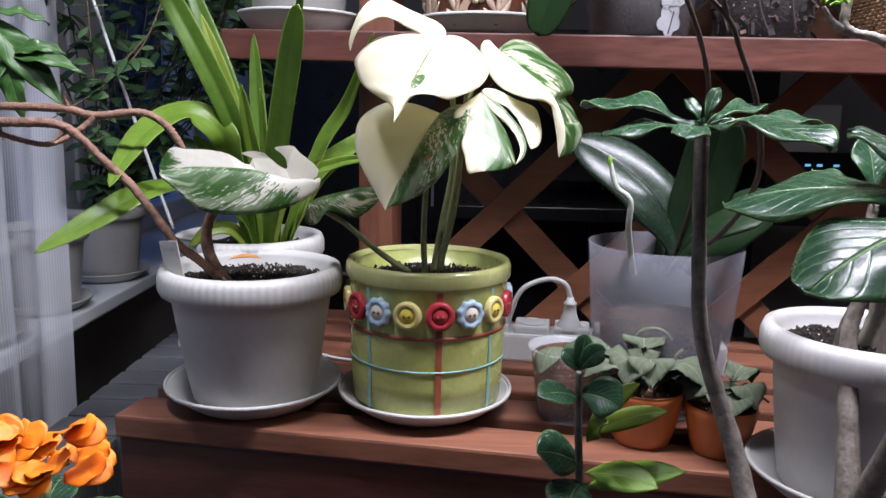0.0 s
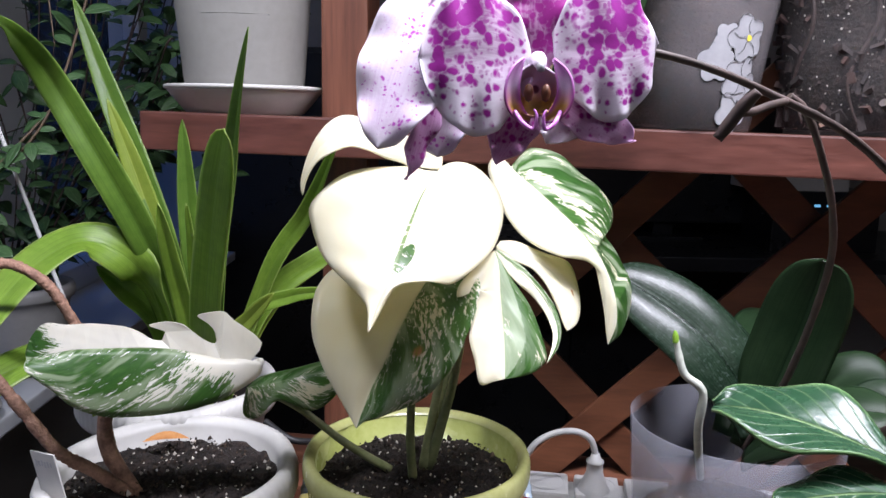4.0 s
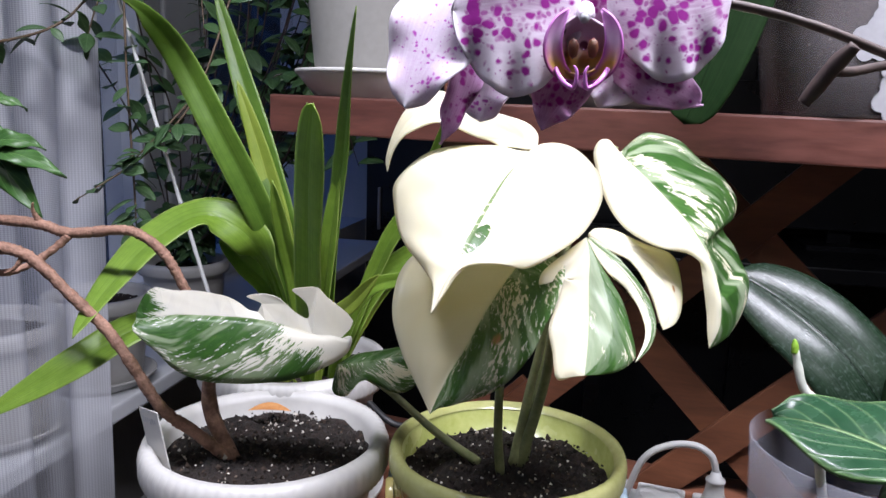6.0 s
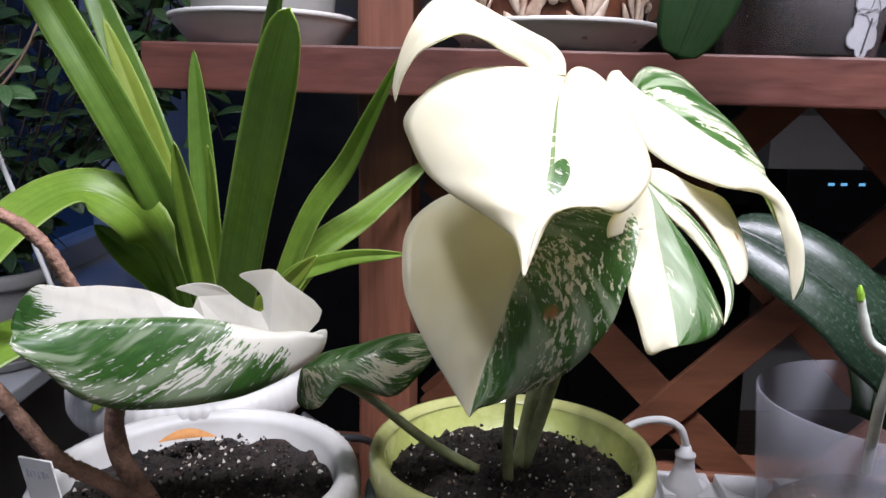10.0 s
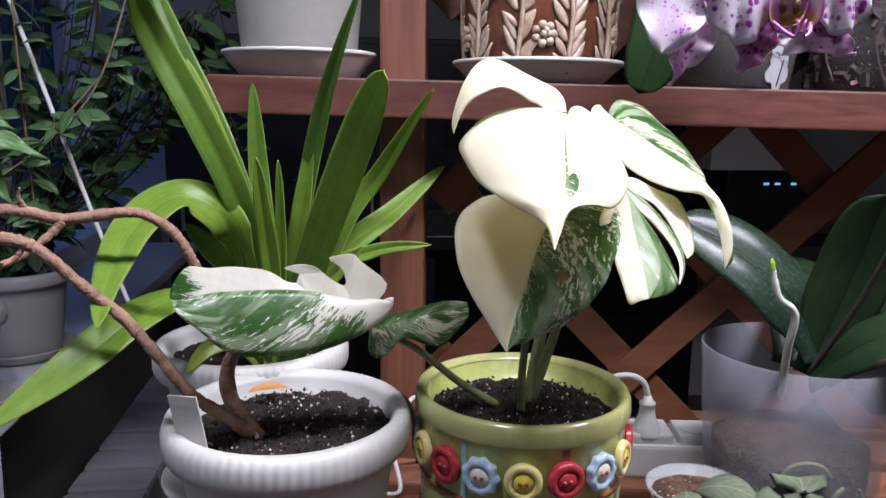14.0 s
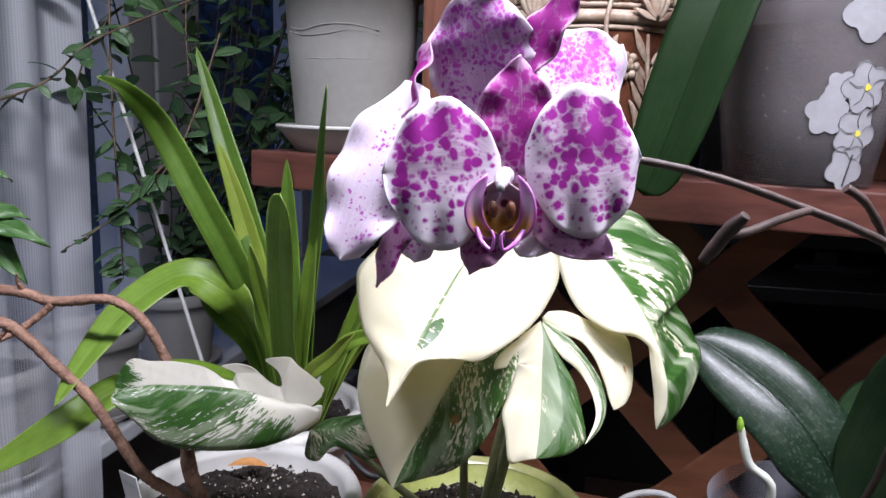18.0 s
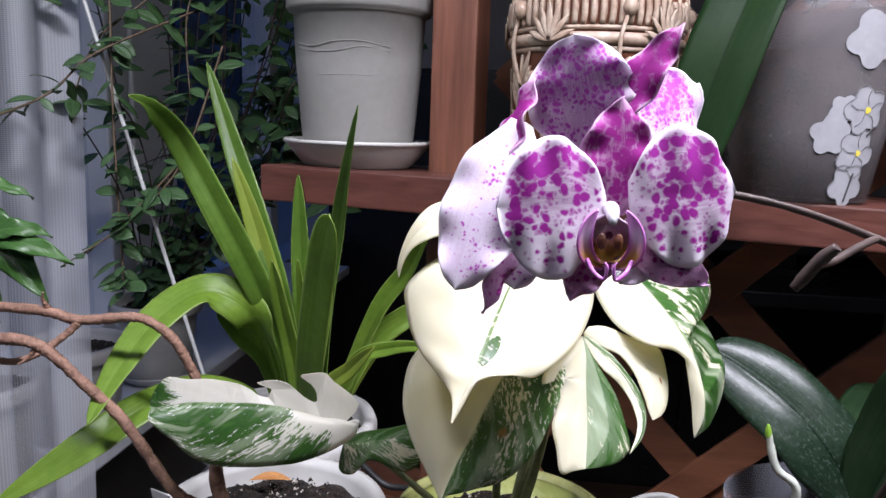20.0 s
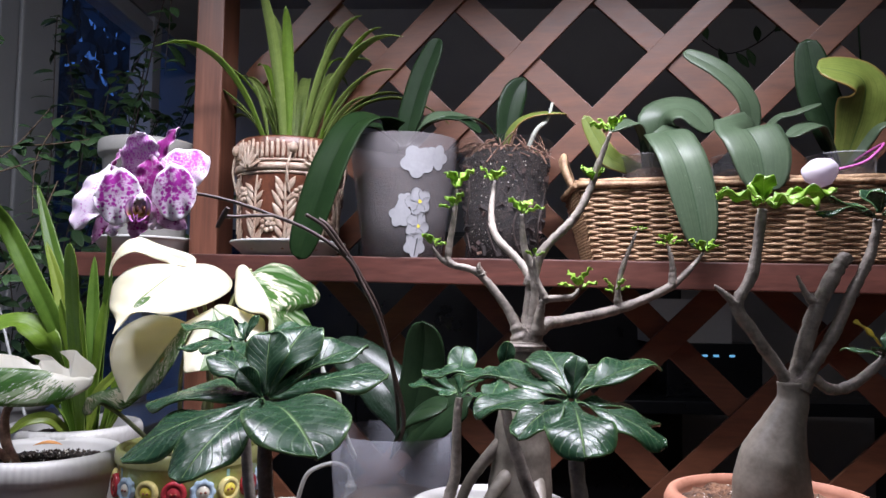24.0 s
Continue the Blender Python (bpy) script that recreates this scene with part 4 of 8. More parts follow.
# its leaves
bm = loft([(-0.004, 0.742, 1.139), (-0.014, 0.733, 1.124), (-0.020, 0.726, 1.114), (-0.026, 0.718, 1.103), (-0.032, 0.709, 1.090), (-0.040, 0.698, 1.076), (-0.046, 0.689, 1.062), (-0.049, 0.684, 1.054)],
          [(-0.004, 0.742, 1.139), (-0.028, 0.746, 1.147), (-0.052, 0.742, 1.148), (-0.069, 0.735, 1.140), (-0.077, 0.725, 1.131), (-0.079, 0.714, 1.121), (-0.078, 0.704, 1.107), (-0.073, 0.697, 1.094), (-0.066, 0.692, 1.081), (-0.058, 0.689, 1.068), (-0.053, 0.687, 1.060), (-0.049, 0.684, 1.054)],
          [(-0.004, 0.742, 1.139), (0.008, 0.727, 1.146), (0.017, 0.708, 1.147), (0.0225, 0.693, 1.144), (0.022, 0.684, 1.137), (0.019, 0.677, 1.126), (0.014, 0.673, 1.114), (0.009, 0.671, 1.101), (0.000, 0.673, 1.087), (-0.008, 0.677, 1.077), (-0.018, 0.682, 1.069), (-0.027, 0.686, 1.064), (-0.038, 0.687, 1.059), (-0.045, 0.687, 1.057), (-0.049, 0.684, 1.054)], (0.003, 0.004), 60, 12, 0.0012)
part("leaf", bm, M_VC, mon, "leaf half cream and half speckled green", (("SOLIDIFY", 0.0007),))
bm = loft([(0.0, 0.736, 1.204), (-0.011, 0.704, 1.194), (-0.018, 0.676, 1.180), (-0.0235, 0.652, 1.166), (-0.028, 0.640, 1.154), (-0.033, 0.633, 1.143), (-0.0375, 0.624, 1.131)],
          [(0.0, 0.736, 1.204), (-0.010, 0.728, 1.205), (-0.021, 0.722, 1.2075), (-0.043, 0.716, 1.207), (-0.059, 0.711, 1.203), (-0.070, 0.708, 1.195), (-0.0785, 0.706, 1.184), (-0.076, 0.696, 1.174), (-0.070, 0.682, 1.163), (-0.061, 0.665, 1.156), (-0.050, 0.651, 1.150), (-0.043, 0.641, 1.146), (-0.0385, 0.634, 1.141), (-0.0375, 0.624, 1.131)],
          [(0.0, 0.736, 1.204), (0.004, 0.739, 1.208), (0.010, 0.746, 1.2095), (0.020, 0.757, 1.207), (0.030, 0.764, 1.200), (0.039, 0.763, 1.189), (0.041, 0.748, 1.178), (0.037, 0.722, 1.169), (0.029, 0.693, 1.161), (0.015, 0.666, 1.154), (0.004, 0.654, 1.150), (-0.006, 0.648, 1.1535), (-0.016, 0.644, 1.156), (-0.026, 0.638, 1.150), (-0.033, 0.630, 1.139), (-0.0375, 0.624, 1.131)], (0.0045, 0.004), 72, 12, 0.0012)
part("leaf", bm, M_VA, mon, "cream heart-shaped leaf with a green fleck", (("SOLIDIFY", 0.0007),))
bm = loft([(-0.006, 0.738, 1.205), (-0.010, 0.738, 1.212), (-0.021, 0.729, 1.217), (-0.037, 0.716, 1.222), (-0.050, 0.710, 1.228), (-0.061, 0.708, 1.228), (-0.072, 0.705, 1.219), (-0.080, 0.704, 1.204), (-0.0825, 0.704, 1.191)],
          [(-0.020, 0.722, 1.2072), (-0.025, 0.720, 1.210), (-0.034, 0.712, 1.213), (-0.044, 0.704, 1.218), (-0.054, 0.701, 1.220), (-0.063, 0.700, 1.217), (-0.073, 0.701, 1.211), (-0.079, 0.702, 1.202), (-0.0825, 0.704, 1.191)],
          [(0.0, 0.740, 1.205), (0.000, 0.747, 1.214), (-0.007, 0.745, 1.221), (-0.019, 0.735, 1.225), (-0.034, 0.724, 1.230), (-0.047, 0.719, 1.2355), (-0.057, 0.717, 1.238), (-0.066, 0.714, 1.235), (-0.074, 0.709, 1.226), (-0.080, 0.706, 1.213), (-0.0835, 0.705, 1.199), (-0.0825, 0.704, 1.191)], (0.0012, 0.0012), 50)
part("leaf_lobe", bm, M_V1, mon, "arching cream lobe", (("SOLIDIFY", 0.0007),))
bm = loft([(0.046, 0.801, 1.208), (0.055, 0.791, 1.199), (0.066, 0.777, 1.190), (0.078, 0.762, 1.179), (0.091, 0.738, 1.166), (0.101, 0.715, 1.150), (0.107, 0.706, 1.132), (0.108, 0.703, 1.116), (0.1034, 0.7016, 1.1026)],
          [(0.042, 0.797, 1.2115), (0.037, 0.795, 1.210), (0.034, 0.792, 1.203), (0.036, 0.785, 1.193), (0.040, 0.770, 1.181), (0.048, 0.748, 1.168), (0.058, 0.730, 1.160), (0.074, 0.720, 1.154), (0.088, 0.720, 1.152), (0.096, 0.720, 1.150), (0.0985, 0.712, 1.138), (0.101, 0.706, 1.122), (0.102, 0.703, 1.111), (0.1034, 0.7016, 1.1026)],
          [(0.046, 0.801, 1.208), (0.050, 0.803, 1.203), (0.054, 0.812, 1.205), (0.062, 0.825, 1.212), (0.072, 0.832, 1.216), (0.092, 0.835, 1.211), (0.107, 0.833, 1.198), (0.123, 0.838, 1.187), (0.1325, 0.830, 1.1735), (0.129, 0.812, 1.162), (0.119, 0.790, 1.157), (0.126, 0.788, 1.147), (0.133, 0.785, 1.134), (0.136, 0.778, 1.126), (0.131, 0.758, 1.116), (0.118, 0.728, 1.106), (0.1034, 0.7016, 1.1026)], (0.003, 0.003), 64, 10, 0.001)
part("leaf", bm, M_VB, mon, "cream leaf with broad green stripes", (("SOLIDIFY", 0.0007),))
bm = loft([(0.033, 0.715, 1.158), (0.0355, 0.708, 1.148), (0.036, 0.700, 1.134), (0.037, 0.691, 1.120), (0.0375, 0.680, 1.106), (0.037, 0.669, 1.0915)],
          [(0.033, 0.715, 1.158), (0.026, 0.708, 1.153), (0.019, 0.700, 1.148), (0.0105, 0.690, 1.141), (0.0095, 0.686, 1.135), (0.0135, 0.688, 1.1365), (0.019, 0.691, 1.139), (0.0205, 0.690, 1.133), (0.018, 0.682, 1.121), (0.0165, 0.675, 1.113), (0.0195, 0.670, 1.102), (0.0225, 0.664, 1.090), (0.030, 0.667, 1.0905), (0.037, 0.669, 1.0915)],
          [(0.033, 0.715, 1.158), (0.038, 0.712, 1.149), (0.0435, 0.710, 1.141), (0.049, 0.707, 1.134), (0.055, 0.704, 1.125), (0.060, 0.696, 1.113), (0.0635, 0.687, 1.100), (0.0615, 0.683, 1.0965), (0.055, 0.677, 1.093), (0.046, 0.673, 1.0915), (0.037, 0.669, 1.0915)], (0.0025, 0.003), 60, 10, 0.001)
part("leaf", bm, M_VD, mon, "slit cream leaf with green streaks", (("SOLIDIFY", 0.0007),))
bm = loft([(0.034, 0.716, 1.1575), (0.047, 0.716, 1.146), (0.059, 0.714, 1.135), (0.0675, 0.710, 1.123), (0.0715, 0.702, 1.112), (0.070, 0.694, 1.104), (0.0632, 0.684, 1.096)],
          [(0.034, 0.714, 1.153), (0.041, 0.712, 1.145), (0.0475, 0.709, 1.1385), (0.057, 0.711, 1.130), (0.0645, 0.707, 1.121), (0.0685, 0.700, 1.111), (0.0675, 0.693, 1.104), (0.0632, 0.684, 1.096)],
          [(0.036, 0.718, 1.158), (0.0475, 0.7195, 1.1495), (0.053, 0.719, 1.1455), (0.063, 0.716, 1.135), (0.071, 0.712, 1.124), (0.0745, 0.704, 1.112), (0.0715, 0.695, 1.1025), (0.0632, 0.684, 1.096)], (0.0012, 0.0012), 40, 5)
part("leaf_lobe", bm, M_VB, mon, "narrow streaked lobe of the slit leaf", (("SOLIDIFY", 0.0007),))
bm = loft([(0.034, 0.717, 1.160), (0.046, 0.724, 1.157), (0.061, 0.728, 1.149), (0.074, 0.727, 1.139), (0.082, 0.721, 1.126), (0.083, 0.715, 1.118), (0.079, 0.708, 1.109)],
          [(0.034, 0.717, 1.1575), (0.0475, 0.720, 1.1495), (0.058, 0.722, 1.145), (0.067, 0.719, 1.135), (0.0735, 0.713, 1.122), (0.076, 0.710, 1.115), (0.079, 0.708, 1.109)],
          [(0.037, 0.723, 1.162), (0.048, 0.730, 1.161), (0.066, 0.737, 1.153), (0.084, 0.741, 1.146), (0.089, 0.732, 1.133), (0.0895, 0.722, 1.120), (0.086, 0.714, 1.112), (0.079, 0.708, 1.109)], (0.002, 0.002), 44, 7)
part("leaf_lobe", bm, M_VT, mon, "outer cream lobe of the slit leaf browning at its edge", (("SOLIDIFY", 0.0007),))
bm = loft([(-0.133, 0.765, 1.048), (-0.109, 0.758, 1.055), (-0.087, 0.757, 1.061), (-0.061, 0.765, 1.062)],
          [(-0.133, 0.765, 1.048), (-0.124, 0.775, 1.053), (-0.101, 0.775, 1.059), (-0.078, 0.775, 1.065), (-0.061, 0.77, 1.065)],
          [(-0.133, 0.765, 1.048), (-0.134, 0.757, 1.032), (-0.123, 0.755, 1.03), (-0.109, 0.752, 1.044), (-0.084, 0.752, 1.037), (-0.067, 0.76, 1.049), (-0.061, 0.765, 1.056)], (0.003, 0.003), 26)
part("leaf", bm, M_VE, mon, "small folded green and cream leaf", (("SOLIDIFY", 0.0008),))
SZ = GP[2] + 0.128
for pts, rr, lab in (
    ([(-0.008, 0.790, SZ), (0.000, 0.790, 1.03), (0.010, 0.780, 1.10), (0.004, 0.745, 1.203)], [0.0050, 0.0038, 0.0032, 0.0026], "thick olive petiole"),
    ([(-0.016, 0.775, SZ), (-0.018, 0.765, 1.02), (-0.014, 0.750, 1.08), (0.002, 0.736, 1.136)], [0.004, 0.0035, 0.003, 0.0025], ""),
    ([(-0.002, 0.800, SZ), (0.008, 0.800, 1.05), (0.022, 0.805, 1.15), (0.048, 0.806, 1.207)], [0.005, 0.004, 0.004, 0.003], ""),
    ([(-0.004, 0.792, SZ), (0.012, 0.775, 1.05), (0.018, 0.735, 1.12), (0.020, 0.694, 1.158)], [0.005, 0.004, 0.003, 0.0025], ""),
    ([(-0.033, 0.786, SZ), (-0.065, 0.780, 1.00), (-0.100, 0.775, 1.03), (-0.131, 0.771, 1.046)], [0.004, 0.0035, 0.003, 0.002], "striped brown petiole leaning out of the pot")):
    part("petiole", tube(pts, [0.86 * r for r in rr], 10), M_PETI, mon, lab)

# ---- the white pot with the lone leaf and the woody branches ----
WP = (-0.194, 0.781, 0.845)
saucer((-0.198, 0.797, BENCH), 0.0915, 0.021, M_WPLAST, "white plastic saucer under the white pot")
wpl = thing("potted_cutting", WP, "single variegated leaf and woody branches in a white plastic pot", "potted plant", "potted plants")
part("pot", pot_shell(WP, 0.062, 0.0915, 0.138, 0.003, 0.011, 0.026, 74, 0.70), M_WPLAST, wpl, "white plastic pot with a ribbed rim")
crumbs(part("soil", soil_disc((WP[0], WP[1], WP[2] + 0.121), 0.0775, 2), M_SOIL, wpl, "dark crumbly soil with pale flecks"), (WP[0], WP[1], WP[2] + 0.122), 0.075, 1100, 2)
RIB = [(-0.131, 0.756, 1.068), (-0.147, 0.752, 1.073), (-0.163, 0.749, 1.078), (-0.178, 0.745, 1.082), (-0.197, 0.741, 1.084), (-0.218, 0.735, 1.085), (-0.236, 0.731, 1.085), (-0.25, 0.727, 1.083), (-0.262, 0.724, 1.081)]
bm = loft(RIB, None, [(-0.131, 0.756, 1.068), (-0.118, 0.747, 1.076), (-0.118, 0.747, 1.068), (-0.122, 0.746, 1.062), (-0.132, 0.744, 1.055), (-0.144, 0.741, 1.049), (-0.159, 0.737, 1.044), (-0.171, 0.735, 1.042), (-0.186, 0.731, 1.041), (-0.2, 0.728, 1.041), (-0.213, 0.725, 1.042), (-0.225, 0.722, 1.046), (-0.234, 0.719, 1.052), (-0.243, 0.717, 1.062), (-0.251, 0.714, 1.07), (-0.258, 0.713, 1.078), (-0.262, 0.724, 1.081)], (0, 0.004), 60)
lobed(RIB, [(-0.131, 0.756, 1.068), (-0.121, 0.762, 1.082), (-0.139, 0.758, 1.099), (-0.145, 0.757, 1.105), (-0.155, 0.754, 1.105), (-0.162, 0.753, 1.103), (-0.156, 0.754, 1.098), (-0.152, 0.755, 1.093), (-0.15, 0.755, 1.086), (-0.152, 0.755, 1.083), (-0.159, 0.753, 1.087), (-0.166, 0.752, 1.093), (-0.172, 0.75, 1.098), (-0.182, 0.748, 1.1), (-0.192, 0.746, 1.098), (-0.186, 0.747, 1.095), (-0.182, 0.748, 1.093), (-0.179, 0.749, 1.089), (-0.182, 0.748, 1.087), (-0.19, 0.746, 1.088), (-0.197, 0.745, 1.093), (-0.204, 0.743, 1.097), (-0.211, 0.741, 1.099), (-0.226, 0.738, 1.101), (-0.24, 0.734, 1.101), (-0.251, 0.731, 1.103), (-0.257, 0.73, 1.099), (-0.261, 0.729, 1.093), (-0.264, 0.728, 1.085), (-0.262, 0.724, 1.081)], 0.022, bm)
part("leaf", bm, M_VL, wpl, "half cream half speckled green notched leaf", (("SOLIDIFY", 0.0008),))
WZ = WP[2] + 0.121
part("petiole", tube([(-0.214, 0.766, WZ), (-0.236, 0.775, 0.995), (-0.232, 0.768, 1.03), (-0.205, 0.758, 1.05), (-0.128, 0.760, 1.066)], [0.005, 0.0058, 0.005, 0.004, 0.0025], 10, rough=0.06), M_BRANCH, wpl, "brown woody stalk")
for pts, rr, lab in (
    ([(-0.215, 0.765, WZ - 0.002), (-0.236, 0.752, 0.990), (-0.256, 0.742, 1.010), (-0.278, 0.742, 1.040), (-0.298, 0.742, 1.066), (-0.322, 0.738, 1.090), (-0.342, 0.733, 1.112), (-0.359, 0.729, 1.122), (-0.391, 0.725, 1.123), (-0.440, 0.721, 1.122), (-0.500, 0.710, 1.118)], [0.0055, 0.0050, 0.0048, 0.0046, 0.0046, 0.0045, 0.0048, 0.0050, 0.0052, 0.0052, 0.0052], "arching woody branch"),
    ([(-0.226, 0.768, 1.035), (-0.243, 0.774, 1.066), (-0.254, 0.775, 1.089), (-0.267, 0.771, 1.116), (-0.283, 0.768, 1.130), (-0.299, 0.766, 1.134), (-0.339, 0.762, 1.130), (-0.368, 0.760, 1.136), (-0.447, 0.757, 1.137), (-0.515, 0.750, 1.132)], [0.004, 0.0042, 0.0042, 0.0042, 0.0043, 0.0043, 0.0046, 0.0045, 0.0045, 0.0045], "kinked woody branch"),
    ([(-0.337, 0.762, 1.130), (-0.348, 0.755, 1.118), (-0.364, 0.745, 1.106), (-0.380, 0.735, 1.103), (-0.415, 0.728, 1.113), (-0.432, 0.722, 1.121)], [0.0036, 0.0032, 0.003, 0.003, 0.003, 0.0028], "side twig joining the two branches"),
    ([(-0.362, 0.760, 1.138), (-0.363, 0.756, 1.146), (-0.361, 0.754, 1.152)], [0.0028, 0.0016, 0.0007], "short dry spur"),
    ([(-0.352, 0.731, 1.118), (-0.356, 0.727, 1.110), (-0.362, 0.724, 1.106)], [0.0026, 0.0016, 0.0008], "short dry spur")):
    part("branch", tube(pts, [0.88 * r for r in rr], 12, steps=16 * len(pts), rough=0.11, seed=len(pts)), M_BRANCH, wpl, lab)
TAG = pose(-0.253, 0.735, WZ - 0.004, 8, -5, -28)
tag = part("plant_tag", box(-0.012, -0.0006, 0.0, 0.012, 0.0006, 0.053, TAG, 0.0004), M_WPLAST, wpl, "white plastic plant label with faint writing")
for k in range(6):
    part("writing", box(-0.009 + 0.003 * k, -0.0008, 0.042 + 0.0006 * (k % 3), -0.0074 + 0.003 * k, -0.0005, 0.047 - 0.0005 * (k % 2), TAG), M_GREYPL, tag)
part("dry_scrap", blade([(-0.232, 0.826, WZ + 0.012), (-0.215, 0.83, WZ + 0.016), (-0.196, 0.832, WZ + 0.013)], (0, -.3, 1), (0, -.3, 1), wid(OVATE, 0.006), wid(OVATE, 0.007), (20, 10), (20, 10), nu=8, nv=3), M_DRYLEAF, wpl, "dry orange leaf scrap")

# ---- the strap-leaved plant in the pot behind ----
BP = (-0.240, 0.945, 0.838)
saucer((-0.240, 0.945, BENCH), 0.088, 0.02, M_WPLAST, "white saucer under the rear white pot")
strap = thing("potted_clivia", BP, "strap-leaved green plant in a white ribbed pot", "potted plant", "potted plants")
part("pot", pot_shell(BP, 0.062, 0.0905, 0.150, 0.003, 0.011, 0.026, 74, 0.85), M_WPLAST, strap, "white plastic pot with a ribbed rim")
part("soil", soil_disc((BP[0], BP[1], BP[2] + 0.132), 0.0775, 3), M_SOIL, strap)
SX, SY, SZ2 = -0.215, 0.935, BP[2] + 0.125
STRAPS = [
    ([(SX - 0.010, SY, SZ2), (-0.232, 0.905, 1.07), (-0.242, 0.878, 1.134), (-0.266, 0.862, 1.196), (-0.297, 0.850, 1.262), (-0.300, 0.812, 1.288), (-0.297, 0.770, 1.298)], 0.0135, M_LCLIVD, (0.5, -1, 0.3)),
    ([(SX - 0.006, SY + 0.010, SZ2), (-0.236, 0.930, 1.09), (-0.262, 0.935, 1.177), (-0.300, 0.958, 1.262), (-0.327, 0.967, 1.336)], 0.0125, M_LCLIVD, (0.6, -1, 0.2)),
    ([(SX - 0.008, SY - 0.006, SZ2), (-0.238, 0.925, 1.08), (-0.260, 0.930, 1.164), (-0.286, 0.928, 1.247)], 0.0120, M_LYEL, (0.5, -1, 0.2)),
    ([(SX + 0.006, SY - 0.030, SZ2), (-0.182, 0.835, 1.070), (-0.150, 0.753, 1.165), (-0.126, 0.700, 1.229)], 0.0142, M_LCLIV, (-0.3, -1, 0.4)),
    ([(SX + 0.010, SY, SZ2), (-0.190, 0.915, 1.10), (-0.168, 0.882, 1.205), (-0.1366, 0.810, 1.297)], 0.0098, M_LCLIVD, (-0.9, -0.8, 0.1)),
    ([(SX + 0.014, SY, SZ2), (-0.152, 0.953, 1.095), (-0.116, 0.940, 1.150), (-0.078, 0.858, 1.223)], 0.0105, M_LCLIV, (-0.7, -0.8, 0.5)),
    ([(SX + 0.016, SY + 0.004, SZ2), (-0.160, 0.955, 1.06), (-0.105, 0.975, 1.105), (-0.050, 1.000, 1.150)], 0.0125, M_LCLIV, (-0.6, -0.7, 0.6)),
    ([(SX + 0.018, SY - 0.004, SZ2), (-0.165, 0.915, 1.055), (-0.125, 0.905, 1.080), (-0.075, 0.89, 1.088)], 0.0075, M_LCLIV, (-0.3, -0.6, 0.8)),
    ([(SX + 0.014, SY + 0.010, SZ2), (-0.160, 0.965, 1.05), (-0.120, 0.985, 1.090), (-0.085, 1.000, 1.125)], 0.0085, M_LYEL, (-0.4, -0.8, 0.6)),
    ([(SX + 0.004, SY - 0.008, SZ2), (-0.200, 0.918, 1.05), (-0.188, 0.905, 1.12), (-0.178, 0.90, 1.185)], 0.0100, M_LCLIV, (-0.6, -1, 0.2)),
    ([(SX, SY - 0.016, SZ2), (-0.215, 0.895, 1.06), (-0.219, 0.872, 1.12), (-0.221, 0.855, 1.166)], 0.0085, M_LCLIV, (0.2, -1, 0.2)),
    ([(SX + 0.002, SY - 0.012, SZ2), (-0.208, 0.905, 1.06), (-0.206, 0.890, 1.12), (-0.206, 0.879, 1.163)], 0.0055, M_LCLIV, (-0.5, -1, 0.2)),
    ([(SX - 0.004, SY + 0.02, SZ2), (-0.227, 0.960, 1.08), (-0.233, 0.968, 1.16), (-0.236, 0.97, 1.23)], 0.0105, M_LCLIVD, (0.3, -1, 0.2)),
    ([(SX + 0.008, SY - 0.02, SZ2), (-0.190, 0.905, 1.03), (-0.160, 0.890, 1.062), (-0.135, 0.875, 1.090)], 0.0085, M_LYEL, (-0.4, -0.8, 0.6)),
    ([(SX - 0.012, SY - 0.014, SZ2), (-0.245, 0.915, 1.05), (-0.268, 0.900, 1.085), (-0.285, 0.885, 1.108)], 0.0115, M_LCLIVD, (0.5, -0.8, 0.5)),
    ([(SX - 0.01, SY - 0.02, SZ2), (-0.245, 0.895, 1.00), (-0.268, 0.875, 1.002), (-0.285, 0.86, 0.985)], 0.0085, M_LYEL, (0.3, -0.6, 0.8))]
for pts, w, mat, nn in STRAPS:
    broad = w == 0.0142
    leaf_on(strap, pts, w, mat, (nn[0] * 0.5, -1, 0.25), None, LONG if broad else STRAP, fold=11 if broad else 26, curl=-16, nu=30, nv=5, sweep=4, curve=spline, wave=0.0008, waves=2.2, phase=w * 900)
leaf_on(strap, [(SX - 0.012, SY - 0.006, SZ2), (-0.236, 0.902, 1.065), (-0.253, 0.872, 1.117), (-0.284, 0.856, 1.134), (-0.306, 0.815, 1.117), (-0.312, 0.765, 1.090), (-0.308, 0.719, 1.065)], 0.0185, M_LCLIV, (-0.5, -0.6, 0.8), (0.2, -1, 0.7), STRAP, fold=14, curl=-10, nu=44, nv=6, sweep=4, curve=spline, label="strap leaf arching over", wave=0.001, waves=2)
leaf_on(strap, [(SX - 0.014, SY - 0.012, SZ2), (-0.240, 0.895, 1.020), (-0.272, 0.840, 1.055), (-0.300, 0.786, 1.055), (-0.325, 0.752, 1.038), (-0.352, 0.730, 1.020), (-0.378, 0.710, 1.003)], 0.0165, M_LCLIV, (-0.5, -0.6, 0.8), (0.3, -1, 0.7), STRAP, fold=14, curl=-10, nu=40, nv=6, sweep=4, curve=spline, label="long strap leaf bending down")


